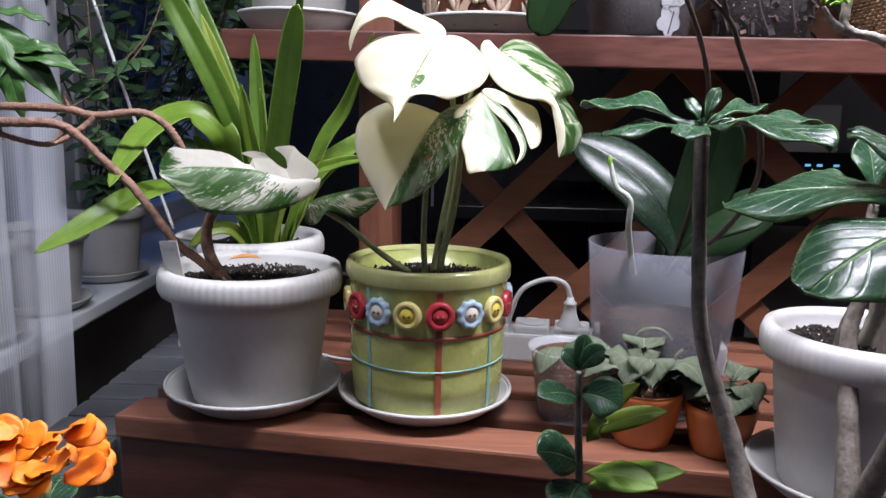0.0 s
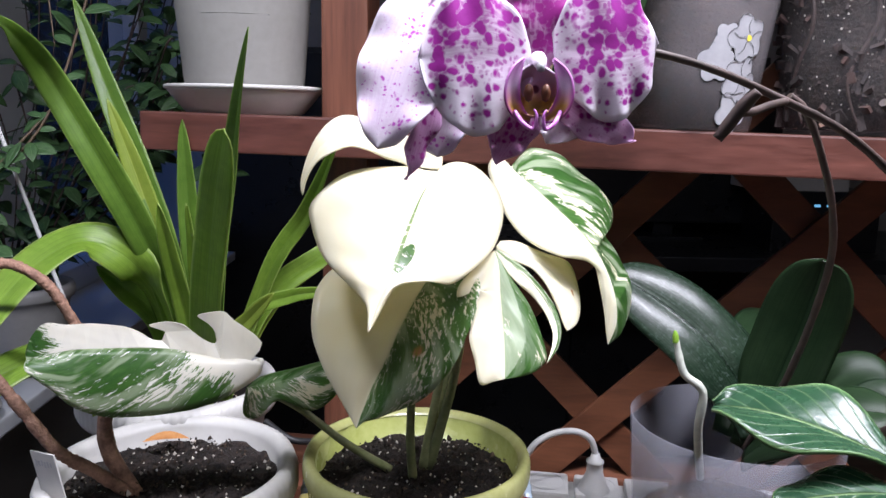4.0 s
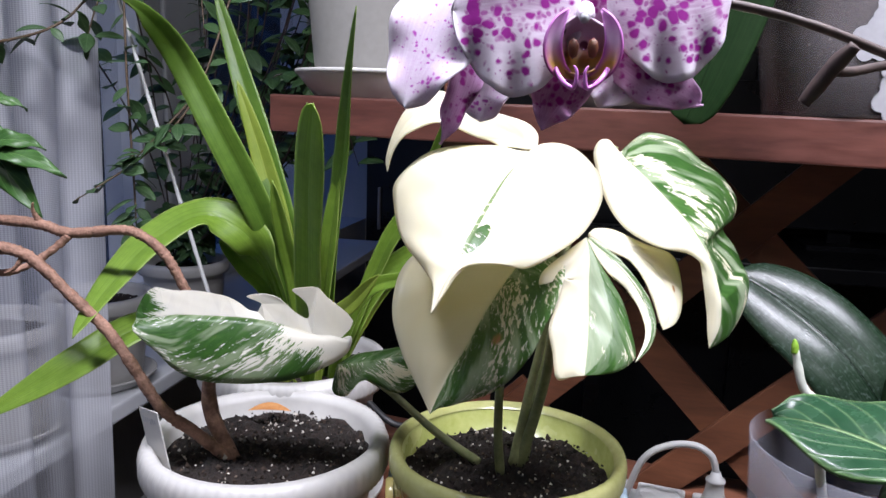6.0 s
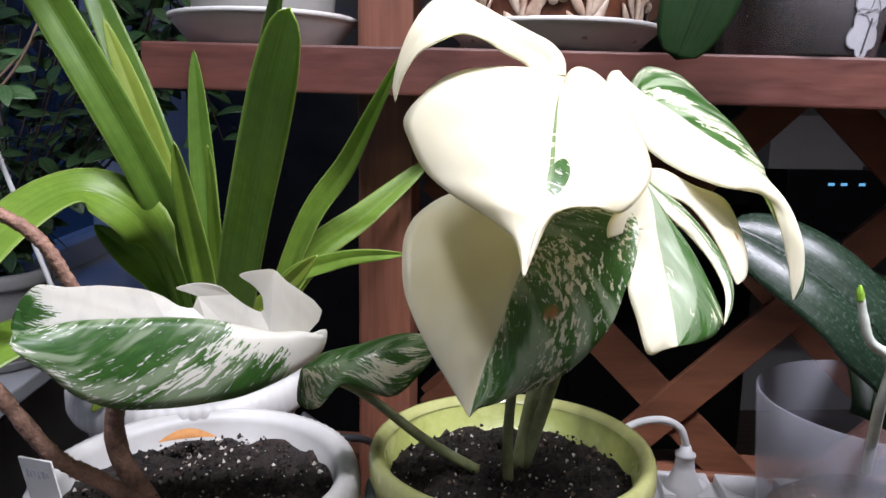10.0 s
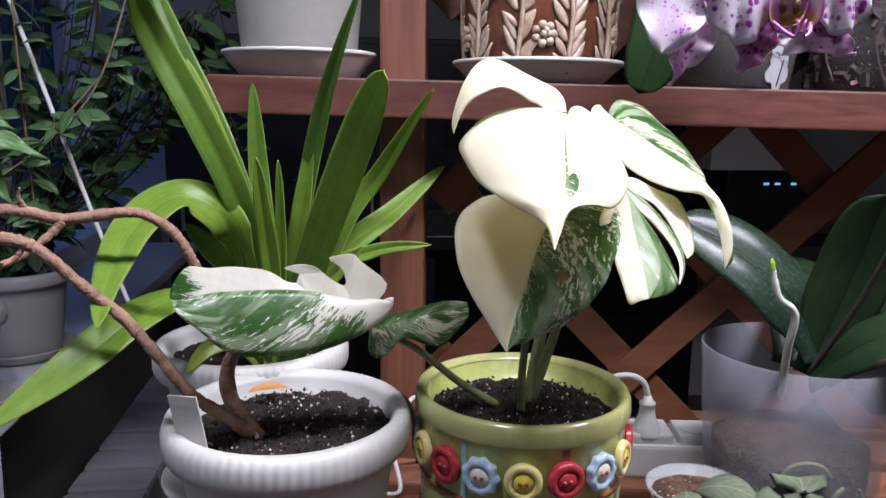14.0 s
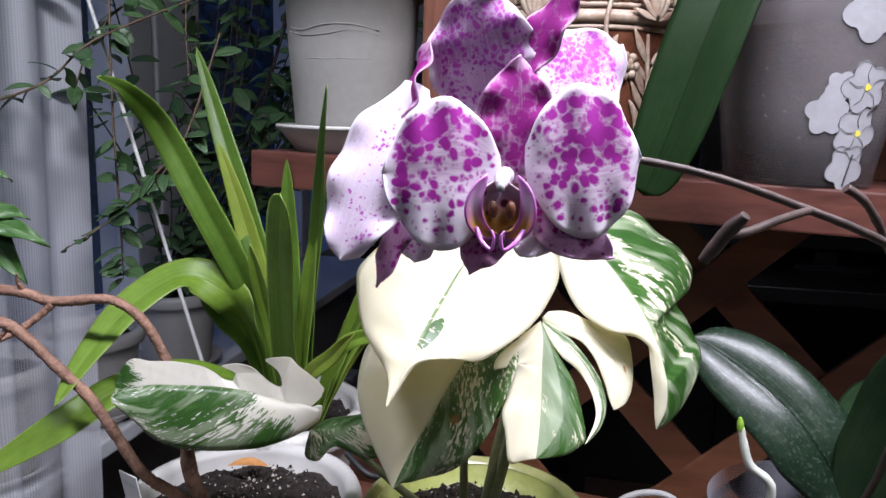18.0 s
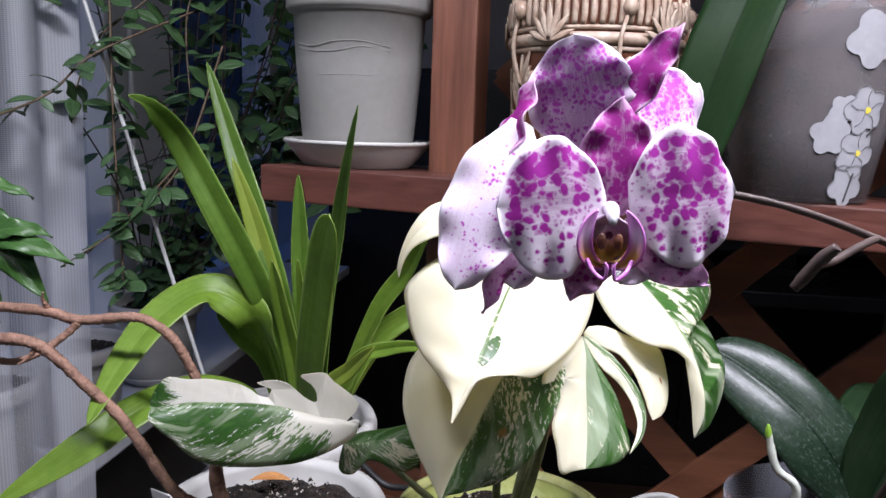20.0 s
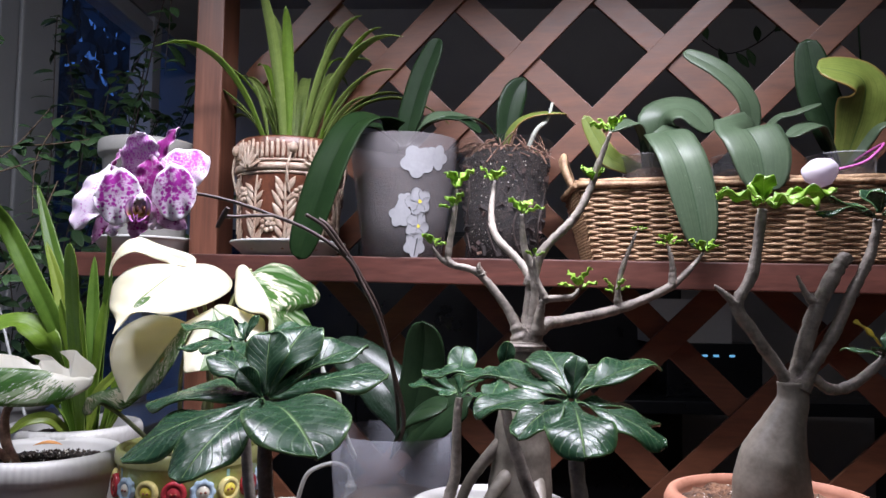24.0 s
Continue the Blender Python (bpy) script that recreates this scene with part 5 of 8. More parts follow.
# ---- the orchid on the bench ----
OP = (0.234, 0.808, BENCH)
orc = thing("potted_orchid", OP, "spotted moth orchid in flower in a milky plastic pot", "potted plant", "potted plants")
prof = [(0, 0.0), (0.060, 0.0), (0.064, 0.003), (0.070, 0.06), (0.0755, 0.12), (0.0795, 0.176), (0.0783, 0.1765), (0.0742, 0.12), (0.0687, 0.06), (0.0625, 0.006), (0, 0.005)]
part("pot", lathe(prof, OP, 72), M_MILKY, orc, "milky translucent orchid pot")
part("bark_mix", lathe([(0, 0.008), (0.056, 0.008), (0.061, 0.06), (0.064, 0.090), (0.05, 0.100), (0.02, 0.10), (0, 0.108)], OP, 48, lambda a, i: 1 + 0.03 * math.sin(7 * a + i)), M_BARKDK, orc, "brown bark and roots inside the pot")
for pts, w, mat, nn in (
    ([(0.252, 0.806, 0.995), (0.240, 0.812, 1.056), (0.196, 0.838, 1.090), (0.143, 0.864, 1.114)], 0.034, M_LORCHS, (-0.04, -0.76, 0.65)),
    ([(0.245, 0.810, 0.985), (0.262, 0.80, 1.05), (0.275, 0.79, 1.11), (0.270, 0.772, 1.145)], 0.030, M_LORCH, (-0.5, -1, 0.1)),
    ([(0.250, 0.800, 0.985), (0.285, 0.785, 1.03), (0.315, 0.78, 1.06), (0.330, 0.775, 1.055)], 0.028, M_LORCH, (0.1, -0.7, 0.8)),
    ([(0.240, 0.835, 0.985), (0.27, 0.87, 1.03), (0.30, 0.92, 1.06), (0.33, 0.97, 1.055)], 0.028, M_LORCH, (0.0, -0.3, 1)),
    ([(0.235, 0.790, 0.985), (0.248, 0.755, 1.03), (0.268, 0.735, 1.055), (0.300, 0.72, 1.050)], 0.026, M_LORCH, (-0.2, -0.5, 1))):
    leaf_on(orc, pts, w, mat, nn, nn, LONG, fold=18, curl=-40, nu=28, nv=8, sweep=4, thick=0.0025, wave=0.0012, waves=1.4, phase=w * 400)
part("aerial_root", tube([(0.192, 0.762, 0.985), (0.178, 0.738, 1.032), (0.176, 0.730, 1.062), (0.163, 0.730, 1.074), (0.158, 0.731, 1.088), (0.156, 0.731, 1.097)], [0.0028, 0.003, 0.0028, 0.0026, 0.0025, 0.0018], 8, rough=0.05), M_ROOT, orc, "silvery aerial root with a green tip")
part("root_tip", tube([(0.1557, 0.731, 1.0955), (0.1552, 0.7312, 1.100), (0.1548, 0.7312, 1.1035)], [0.0021, 0.002, 0.0008], 8), M_LBUD, orc)
for cx, cz, rr, a0 in ((0.212, 0.918, 0.017, 0.4), (0.246, 0.902, 0.014, 2.0), (0.198, 0.890, 0.012, 3.6)):
    ring = [(cx + rr * math.cos(a0 + k * 0.62), 0.808 - math.sqrt(0.0665 ** 2 - (cx + rr * math.cos(a0 + k * 0.62) - 0.234) ** 2), cz + rr * math.sin(a0 + k * 0.62)) for k in range(9)]
    part("root", tube(ring, [0.0020] * 8 + [0.0012], 8, steps=40), M_PETI, orc, "thick root coiled against the pot wall")
part("flower_spike", tube([(0.238, 0.79, 0.99), (0.254, 0.70, 1.04), (0.250, 0.625, 1.095), (0.236, 0.605, 1.150), (0.218, 0.598, 1.188), (0.204, 0.592, 1.211), (0.170, 0.582, 1.235), (0.129, 0.570, 1.251), (0.096, 0.560, 1.261), (0.062, 0.552, 1.267), (0.042, 0.555, 1.270)], [0.0024, 0.0024, 0.0023, 0.0022, 0.0021, 0.0020, 0.0018, 0.0017, 0.0016, 0.0016, 0.0014], 8, steps=90, rough=0.06), M_SPIKE, orc, "dark arching flower spike")
part("flower_spike", tube([(0.240, 0.80, 0.99), (0.240, 0.745, 1.07), (0.228, 0.69, 1.150), (0.212, 0.662, 1.190), (0.192, 0.644, 1.225), (0.178, 0.636, 1.245), (0.168, 0.634, 1.252)], [0.0024, 0.0023, 0.0022, 0.0021, 0.0020, 0.0020, 0.0022], 8, steps=50, rough=0.07), M_SPIKE, orc, "cut old spike")
part("spike_branch", tube([(0.204, 0.592, 1.212), (0.192, 0.578, 1.230), (0.184, 0.57, 1.240), (0.171, 0.560, 1.248)], [0.0020, 0.0019, 0.0019, 0.0017], 8, rough=0.08), M_SPIKE, orc, "dry side twig")
part("spike_branch", tube([(0.138, 0.573, 1.248), (0.124, 0.556, 1.246), (0.110, 0.540, 1.243), (0.103, 0.534, 1.243)], [0.0016, 0.0016, 0.0016, 0.0018], 8), M_SPIKE, orc)
part("spike_branch", tube([(0.1075, 0.530, 1.250), (0.103, 0.533, 1.244), (0.0965, 0.536, 1.233)], [0.0018, 0.0026, 0.0020], 8, rough=0.1), M_SPIKE, orc, "dry twig end")


def petal(name, base, tip, w, nrm, mat, back=0.0, kind=None, fold=4, curl=-16, wave=0.0020):
    b, t, n = Vector(base), Vector(tip), Vector(nrm).normalized()
    kind = kind or (NARROW if name == "sepal" else PETAL)
    mid = [b, b.lerp(t, 0.35) + n * back, b.lerp(t, 0.7) + n * back, t]
    bm = blade(mid, n, n, wid(kind, w), wid(kind, w), (fold, fold), (curl, curl), sweep=3, nu=36, nv=10, wave=wave, waves=3.2, phase=40 * tip[0] + 90 * tip[2])
    return part(name, bm, mat, orc, "", (("SOLIDIFY", 0.0006),))


FC = Vector((0.030, 0.538, 1.254))
N1 = (0.22, -1, 0.12)
petal("petal", FC + Vector((0.005, -0.001, 0.0085)), (0.0740, 0.543, 1.2665), 0.0268, N1, M_PET, 0.004)
petal("petal", FC + Vector((-0.003, -0.002, 0.005)), (-0.0130, 0.527, 1.2585), 0.0268, N1, M_PET, 0.004)
petal("sepal", FC + Vector((0, 0.003, 0.002)), (0.031, 0.545, 1.300), 0.0150, N1, M_PETD, 0.002)
petal("sepal", FC + Vector((-0.002, 0.003, -0.002)), (0.016, 0.541, 1.222), 0.0100, N1, M_PETD, 0.002)
petal("sepal", FC + Vector((0.003, 0.003, -0.002)), (0.067, 0.541, 1.2315), 0.0105, N1, M_PETD, 0.002)
petal("sepal", FC + Vector((0.006, 0.004, -0.006)), (0.050, 0.541, 1.2345), 0.0145, N1, M_PETB, 0.001)
# lip, side lobes and column
LC = FC + Vector((-0.0014, -0.006, -0.005))
bm = lathe([(0.0002, 0.0), (0.0035, 0.0004), (0.0066, 0.0020), (0.0088, 0.0048), (0.0098, 0.0080), (0.0090, 0.0078), (0.0080, 0.0050), (0.0060, 0.0028), (0.0032, 0.0012), (0.0002, 0.0009)], (0, 0, 0), 40, lambda a, i: 1 + 0.06 * math.sin(3 * a + 1) + 0.04 * math.sin(5 * a))
bm.transform(Matrix.Translation(LC + Vector((0, 0.004, -0.001))) @ Matrix.Rotation(math.radians(84), 4, "X") @ Matrix.Diagonal((0.84, 0.96, 1.0, 1.0)))
part("lip", bm, M_LIPIN, orc, "cupped lip, yellow and white with maroon spots")
for sx in (-1, 1):
    leaf_on(orc, [LC + Vector((0.0022 * sx, -0.003, -0.0105)), LC + Vector((0.0115 * sx, -0.006, -0.0085)), LC + Vector((0.0120 * sx, -0.007, 0.003)), LC + Vector((0.0050 * sx, -0.004, 0.0105))], 0.0034, M_LIPSIDE, (-sx * 0.45, -1, 0.1), (-sx * 0.45, -1, -0.1), [0.35, 0.75, 0.95, 1.0, 0.98, 0.88, 0.62, 0.15], "lip_lobe", "", 10, 30, nu=18, nv=5, sweep=2)
    part("lip_tail", tube([LC + Vector((0.0080 * sx, -0.006, -0.0075)), LC + Vector((0.0055 * sx, -0.010, -0.0115)), LC + Vector((0.0020 * sx, -0.012, -0.0135)), LC + Vector((0.0012 * sx, -0.013, -0.0090)), LC + Vector((0.0022 * sx, -0.0125, -0.0070))], [0.0008, 0.0008, 0.0007, 0.0005, 0.0003], 8, steps=24), M_TENDRIL, orc, "thin purple tendril of the lip")
    part("callus", lathe([(0, 0.0032), (0.0013, 0.0022), (0.0018, 0), (0.0012, -0.0026), (0, -0.0034)], LC + Vector((0.0030 * sx, -0.0035, -0.001)), 12), M_VASED, orc, "dark maroon callus")
part("column", tube([LC + Vector((0, 0.004, 0.010)), LC + Vector((0, -0.003, 0.0105)), LC + Vector((0, -0.008, 0.0085)), LC + Vector((0, -0.0092, 0.0070))], [0.0030, 0.0027, 0.0022, 0.0012], 14), M_PETB, orc, "pale column of the flower")
part("anther_cap", lathe([(0, 0.0017), (0.0011, 0.0013), (0.0016, 0.0), (0.0012, -0.0013), (0, -0.0017)], LC + Vector((0, -0.0095, 0.0072)), 14), M_PRINTW, orc)
FB = Vector((0.020, 0.556, 1.277))
petal("petal", FB, (0.012, 0.552, 1.323), 0.0215, (-0.2, -1, 0.1), M_PETB, 0.003)
petal("sepal", FB + Vector((0.004, -0.004, 0.008)), (0.052, 0.550, 1.328), 0.0085, (-0.4, -1, 0.3), M_PETD, 0.003)
petal("petal", FB + Vector((0.006, 0.008, 0.0)), (0.066, 0.592, 1.308), 0.0215, (0.3, -1, 0.2), M_PETB, 0.002)
petal("petal", (-0.002, 0.552, 1.306), (-0.014, 0.545, 1.262), 0.0085, (-0.9, -0.5, 0.1), M_PETD, 0.004)
petal("petal", (-0.006, 0.546, 1.290), (-0.027, 0.522, 1.228), 0.0170, (-0.15, -1, 0.15), M_PETB, 0.004)
petal("sepal", (-0.004, 0.546, 1.262), (-0.017, 0.534, 1.216), 0.0062, (0.6, -0.9, 0.1), M_PETD, 0.002)
petal("petal", (-0.002, 0.550, 1.262), (-0.006, 0.546, 1.224), 0.0130, (-0.3, -1, 0.1), M_PETB, 0.001)


# ---- desert roses ----
def obov_leaf(plant, base, tip, w, nn, mat=None, droop=0.0, name="leaf"):
    b, t = Vector(base), Vector(tip)
    n = Vector(nn).normalized()
    m1, m2 = b.lerp(t, 0.33) + n * (0.06 * (t - b).length), b.lerp(t, 0.72) + n * (0.09 * (t - b).length)
    t = t - n * droop
    k = math.sin(base[0] * 900 + tip[0] * 2100 + tip[1] * 1300)
    return leaf_on(plant, [b, m1, m2, t], w, mat or M_LADEN, n, n, LANCE, name, fold=14 + 6 * k, curl=-20 + 8 * k, nu=24, nv=7, sweep=8, wave=0.10 * (t - b).length if mat is M_LBUD else min(0.0028, 0.04 * (t - b).length), waves=2.3 if mat is M_LBUD else 1.9, phase=base[0] * 300 + 4 * k, thick=0.0011)


def leaves_to(plant, c, leaves, mat=None):
    """Leaves from a stem's tip c: (where the leaf ends, half width) each."""
    c = Vector(c)
    for tip, w in leaves:
        w *= 1.12
        d = (Vector(tip) - c).normalized()
        n = Vector((0, -0.25, 1)) if abs(d.z) < 0.75 else Vector((-d.x, -1, 0.2))
        n = (n - d * n.dot(d)).normalized()
        obov_leaf(plant, c + d * 0.003, tip, w, n, mat, 0.05 * (Vector(tip) - c).length)


def rosette(plant, c, leaves, mat=None):
    """Leaves round a stem's tip: (angle, rise, length, half width) each, the angle from +x towards +y."""
    c = Vector(c)
    for a, rise, ln, w in leaves:
        a, rise = radians(a), radians(rise)
        d = Vector((math.cos(a) * math.cos(rise), math.sin(a) * math.cos(rise), math.sin(rise)))
        n = Vector((-math.cos(a) * math.sin(rise), -math.sin(a) * math.sin(rise), math.cos(rise)))
        obov_leaf(plant, c + d * 0.004, c + d * ln, w, n, mat, ln * 0.05)


def buds(plant, c, size, seed, n=5, mat=None):
    rnd = random.Random(seed)
    a0 = rnd.uniform(0, 360)
    rosette(plant, c, [(a0 + 360 / n * k + rnd.uniform(-25, 25), rnd.uniform(10, 60), size * rnd.uniform(0.7, 1.15), size * rnd.uniform(0.20, 0.30)) for k in range(n)], mat or M_LBUD)


AP = (0.347, 0.618, BENCH + 0.004)
saucer((0.347, 0.618, BENCH), 0.082, 0.02, M_WPLAST, "white saucer under the desert rose pot")
ad1 = thing("potted_desert_rose", AP, "bare branching desert rose with a swollen trunk in a white pot", "potted plant", "potted plants")
part("pot", pot_shell(AP, 0.056, 0.0795, 0.136, 0.003, 0.011, 0.026, 74, 0.85), M_WPLAST, ad1, "white plastic pot with a ribbed rim")
crumbs(part("soil", soil_disc((AP[0], AP[1], AP[2] + 0.120), 0.0665, 5), M_SOIL, ad1), (AP[0], AP[1], AP[2] + 0.121), 0.063, 600, 5)
part("trunk", tube([(0.369, 0.607, 0.955), (0.374, 0.607, 0.985), (0.376, 0.607, 1.02), (0.375, 0.606, 1.05), (0.378, 0.606, 1.08), (0.379, 0.607, 1.10), (0.380, 0.607, 1.128)], [0.032, 0.031, 0.028, 0.0245, 0.0185, 0.0160, 0.0163], 20, steps=30, rough=0.02), M_TRUNK, ad1, "swollen grey trunk")
part("graft_ring", tube([(0.380, 0.607, 1.122), (0.380, 0.607, 1.127), (0.380, 0.607, 1.131)], [0.0178, 0.0190, 0.0165], 20, rough=0.04), M_ADEN, ad1, "raised graft ring")
for pts, rr in (([(0.365, 0.59, 1.01), (0.350, 0.578, 0.996), (0.340, 0.572, 0.978), (0.338, 0.570, 0.955)], [0.008, 0.0062, 0.0055, 0.005]), ([(0.388, 0.588, 1.0), (0.390, 0.566, 0.985), (0.391, 0.562, 0.968), (0.391, 0.561, 0.955)], [0.009, 0.0065, 0.006, 0.005]), ([(0.36, 0.60, 1.04), (0.334, 0.60, 1.010), (0.320, 0.60, 0.985), (0.314, 0.60, 0.955)], [0.007, 0.0055, 0.005, 0.0045])):
    part("surface_root", tube(pts, rr, 14, rough=0.05), M_TRUNK, ad1, "thick tan root")
BRS = [
    ([(0.376, 0.607, 1.128), (0.370, 0.607, 1.146), (0.358, 0.61, 1.168), (0.332, 0.615, 1.198), (0.305, 0.62, 1.207), (0.303, 0.622, 1.222), (0.308, 0.622, 1.256), (0.310, 0.622, 1.282)], [0.013, 0.009, 0.0065, 0.0055, 0.0052, 0.005, 0.0042, 0.0036]),
    ([(0.307, 0.620, 1.206), (0.295, 0.622, 1.212), (0.286, 0.622, 1.224)], [0.0045, 0.004, 0.003]),
    ([(0.380, 0.608, 1.128), (0.381, 0.609, 1.15), (0.384, 0.613, 1.188), (0.377, 0.63, 1.207), (0.352, 0.66, 1.238), (0.347, 0.69, 1.266), (0.351, 0.71, 1.305)], [0.013, 0.010, 0.0072, 0.0062, 0.006, 0.0052, 0.0042]),
    ([(0.384, 0.604, 1.132), (0.386, 0.601, 1.155), (0.387, 0.600, 1.194), (0.377, 0.600, 1.222), (0.374, 0.600, 1.255)], [0.010, 0.0072, 0.0062, 0.0056, 0.0042]),
    ([(0.383, 0.612, 1.185), (0.396, 0.612, 1.220), (0.426, 0.615, 1.252), (0.443, 0.62, 1.282), (0.452, 0.62, 1.309), (0.464, 0.62, 1.341)], [0.0075, 0.0068, 0.0064, 0.0058, 0.005, 0.004]),
    ([(0.384, 0.606, 1.138), (0.400, 0.605, 1.149), (0.421, 0.62, 1.152), (0.477, 0.633, 1.165), (0.531, 0.645, 1.189), (0.564, 0.65, 1.222)], [0.012, 0.0095, 0.0085, 0.0074, 0.0062, 0.004]),
    ([(0.474, 0.633, 1.166), (0.474, 0.635, 1.185), (0.479, 0.635, 1.207), (0.493, 0.635, 1.243)], [0.005, 0.0042, 0.004, 0.003]),
    ([(0.531, 0.645, 1.190), (0.531, 0.645, 1.210), (0.527, 0.645, 1.229)], [0.005, 0.0042, 0.0036]),
    ([(0.390, 0.600, 1.140), (0.392, 0.592, 1.162), (0.397, 0.59, 1.172), (0.421, 0.59, 1.175), (0.428, 0.59, 1.183)], [0.008, 0.0058, 0.005, 0.0044, 0.003]),
    ([(0.397, 0.590, 1.172), (0.389, 0.59, 1.190), (0.386, 0.59, 1.212)], [0.0045, 0.0038, 0.003]),
    ([(0.336, 0.614, 1.196), (0.333, 0.612, 1.203), (0.334, 0.611, 1.208)], [0.005, 0.004, 0.002])]
for k, (pts, rr) in enumerate(BRS):
    part("branch", tube(pts, [rr[0]] + [0.68 * r for r in rr[1:-1]] + [0.42 * rr[-1]], 12, steps=10 * len(pts), rough=0.10, seed=k), M_ADEN, ad1)
for k, (c, s) in enumerate((((0.310, 0.622, 1.282), 0.024), ((0.308, 0.620, 1.262), 0.018), ((0.286, 0.622, 1.224), 0.015), ((0.351, 0.71, 1.305), 0.026), ((0.374, 0.600, 1.255), 0.022), ((0.464, 0.62, 1.341), 0.024), ((0.446, 0.62, 1.29), 0.022), ((0.564, 0.65, 1.222), 0.020), ((0.493, 0.635, 1.243), 0.010), ((0.527, 0.645, 1.229), 0.018), ((0.428, 0.59, 1.183), 0.020), ((0.386, 0.59, 1.212), 0.011), ((0.470, 0.632, 1.18), 0.016))):
    buds(ad1, c, s, 20 + k)

# the leafy seedlings, in small pots on a low board before the stand
board = thing("low_board", (0.3, 0.42, 0.62), "dark low board on trestles before the stand", "table")
part("board_top", box(0.02, 0.24, 0.70, 0.72, 0.60, 0.72, None, 0.003), M_STAIN, board)
for x in (0.06, 0.64):
    for y in (0.27, 0.54):
        part("leg", box(x, y, 0.0, x + 0.04, y + 0.03, 0.70, None, 0.003), M_POSTW, board)


def seedling(at, stems, label):
    """A small pot with stems; each stem: its points and its leaves."""
    s = thing("potted_seedling", at, label, "potted plant", "potted seedlings")
    part("pot", pot_shell(at, 0.035, 0.050, 0.095, 0.002, 0.004, 0.012, 0, 0.85), M_GREYPL, s, "small grey plastic pot")
    part("soil", soil_disc((at[0], at[1], at[2] + 0.084), 0.0435, at[0] * 10), M_SOIL, s)
    for pts, rr, leaves in stems:
        part("stem", tube(pts, rr, 10, steps=8 * len(pts), rough=0.05), M_ADEN, s, "grey woody stem")
        rosette(s, pts[-1], leaves)
    return s


rose = seedling((0.190, 0.400, 0.72), [
    ([(0.190, 0.400, 0.79), (0.186, 0.41, 0.88), (0.178, 0.44, 0.945), (0.158, 0.455, 1.011), (0.151, 0.455, 1.075), (0.148, 0.455, 1.133)], [0.012, 0.008, 0.0058, 0.0045, 0.004, 0.004], []),
    ([(0.192, 0.398, 0.79), (0.200, 0.38, 0.90), (0.206, 0.34, 1.00), (0.207, 0.312, 1.06), (0.207, 0.306, 1.108)], [0.010, 0.007, 0.0055, 0.0045, 0.004], [])],
    "young desert rose with glossy dark green rosettes")
leaves_to(rose, (0.148, 0.455, 1.134), [((0.218, 0.455, 1.139), 0.0085), ((0.194, 0.488, 1.147), 0.0080), ((0.186, 0.386, 1.129), 0.0165), ((0.090, 0.500, 1.147), 0.0175), ((0.094, 0.462, 1.130), 0.0110), ((0.128, 0.420, 1.130), 0.0090), ((0.157, 0.462, 1.156), 0.0036), ((0.143, 0.470, 1.150), 0.0040)])
leaves_to(rose, (0.207, 0.306, 1.110), [((0.276, 0.316, 1.127), 0.0190), ((0.126, 0.350, 1.106), 0.0225), ((0.133, 0.285, 1.082), 0.0215), ((0.254, 0.224, 1.098), 0.0250), ((0.222, 0.348, 1.154), 0.0170), ((0.255, 0.358, 1.140), 0.0165), ((0.168, 0.334, 1.136), 0.0130), ((0.203, 0.328, 1.148), 0.0125), ((0.186, 0.232, 1.083), 0.0165), ((0.193, 0.300, 1.128), 0.0065)])
rose2 = seedling((0.372, 0.395, 0.72), [
    ([(0.372, 0.395, 0.79), (0.385, 0.43, 0.90), (0.386, 0.468, 0.982), (0.368, 0.475, 1.035), (0.356, 0.480, 1.075), (0.352, 0.484, 1.106)], [0.012, 0.009, 0.0062, 0.0052, 0.0045, 0.004], []),
    ([(0.375, 0.392, 0.79), (0.395, 0.36, 0.90), (0.40, 0.345, 1.00), (0.392, 0.340, 1.06), (0.388, 0.339, 1.107)], [0.010, 0.007, 0.0058, 0.005, 0.004], [])],
    "young desert rose with two leafy stems")
leaves_to(rose2, (0.352, 0.484, 1.107), [((0.392, 0.473, 1.125), 0.0095), ((0.356, 0.480, 1.137), 0.0065), ((0.310, 0.490, 1.111), 0.0100), ((0.342, 0.445, 1.098), 0.0100), ((0.287, 0.500, 1.108), 0.0090), ((0.372, 0.510, 1.118), 0.0070)])
leaves_to(rose2, (0.388, 0.339, 1.109), [((0.326, 0.392, 1.119), 0.0180), ((0.386, 0.272, 1.090), 0.0185), ((0.446, 0.372, 1.092), 0.0150), ((0.455, 0.402, 1.129), 0.0140), ((0.376, 0.394, 1.138), 0.0160), ((0.328, 0.330, 1.103), 0.0150), ((0.415, 0.398, 1.128), 0.0150), ((0.440, 0.318, 1.088), 0.0150), ((0.352, 0.290, 1.096), 0.0120), ((0.393, 0.350, 1.136), 0.0070)])
rose3 = seedling((0.300, 0.520, 0.72), [
    ([(0.300, 0.520, 0.79), (0.302, 0.545, 0.90), (0.306, 0.570, 0.979), (0.313, 0.574, 1.011), (0.314, 0.575, 1.060), (0.316, 0.576, 1.080)], [0.010, 0.008, 0.006, 0.005, 0.004, 0.0036], [])],
    "slim young desert rose with a small rosette")
leaves_to(rose3, (0.316, 0.576, 1.082), [((0.319, 0.600, 1.126), 0.0130), ((0.358, 0.570, 1.110), 0.0085), ((0.281, 0.600, 1.104), 0.0085), ((0.268, 0.590, 1.092), 0.0090), ((0.350, 0.545, 1.084), 0.0085), ((0.300, 0.552, 1.086), 0.0060)])

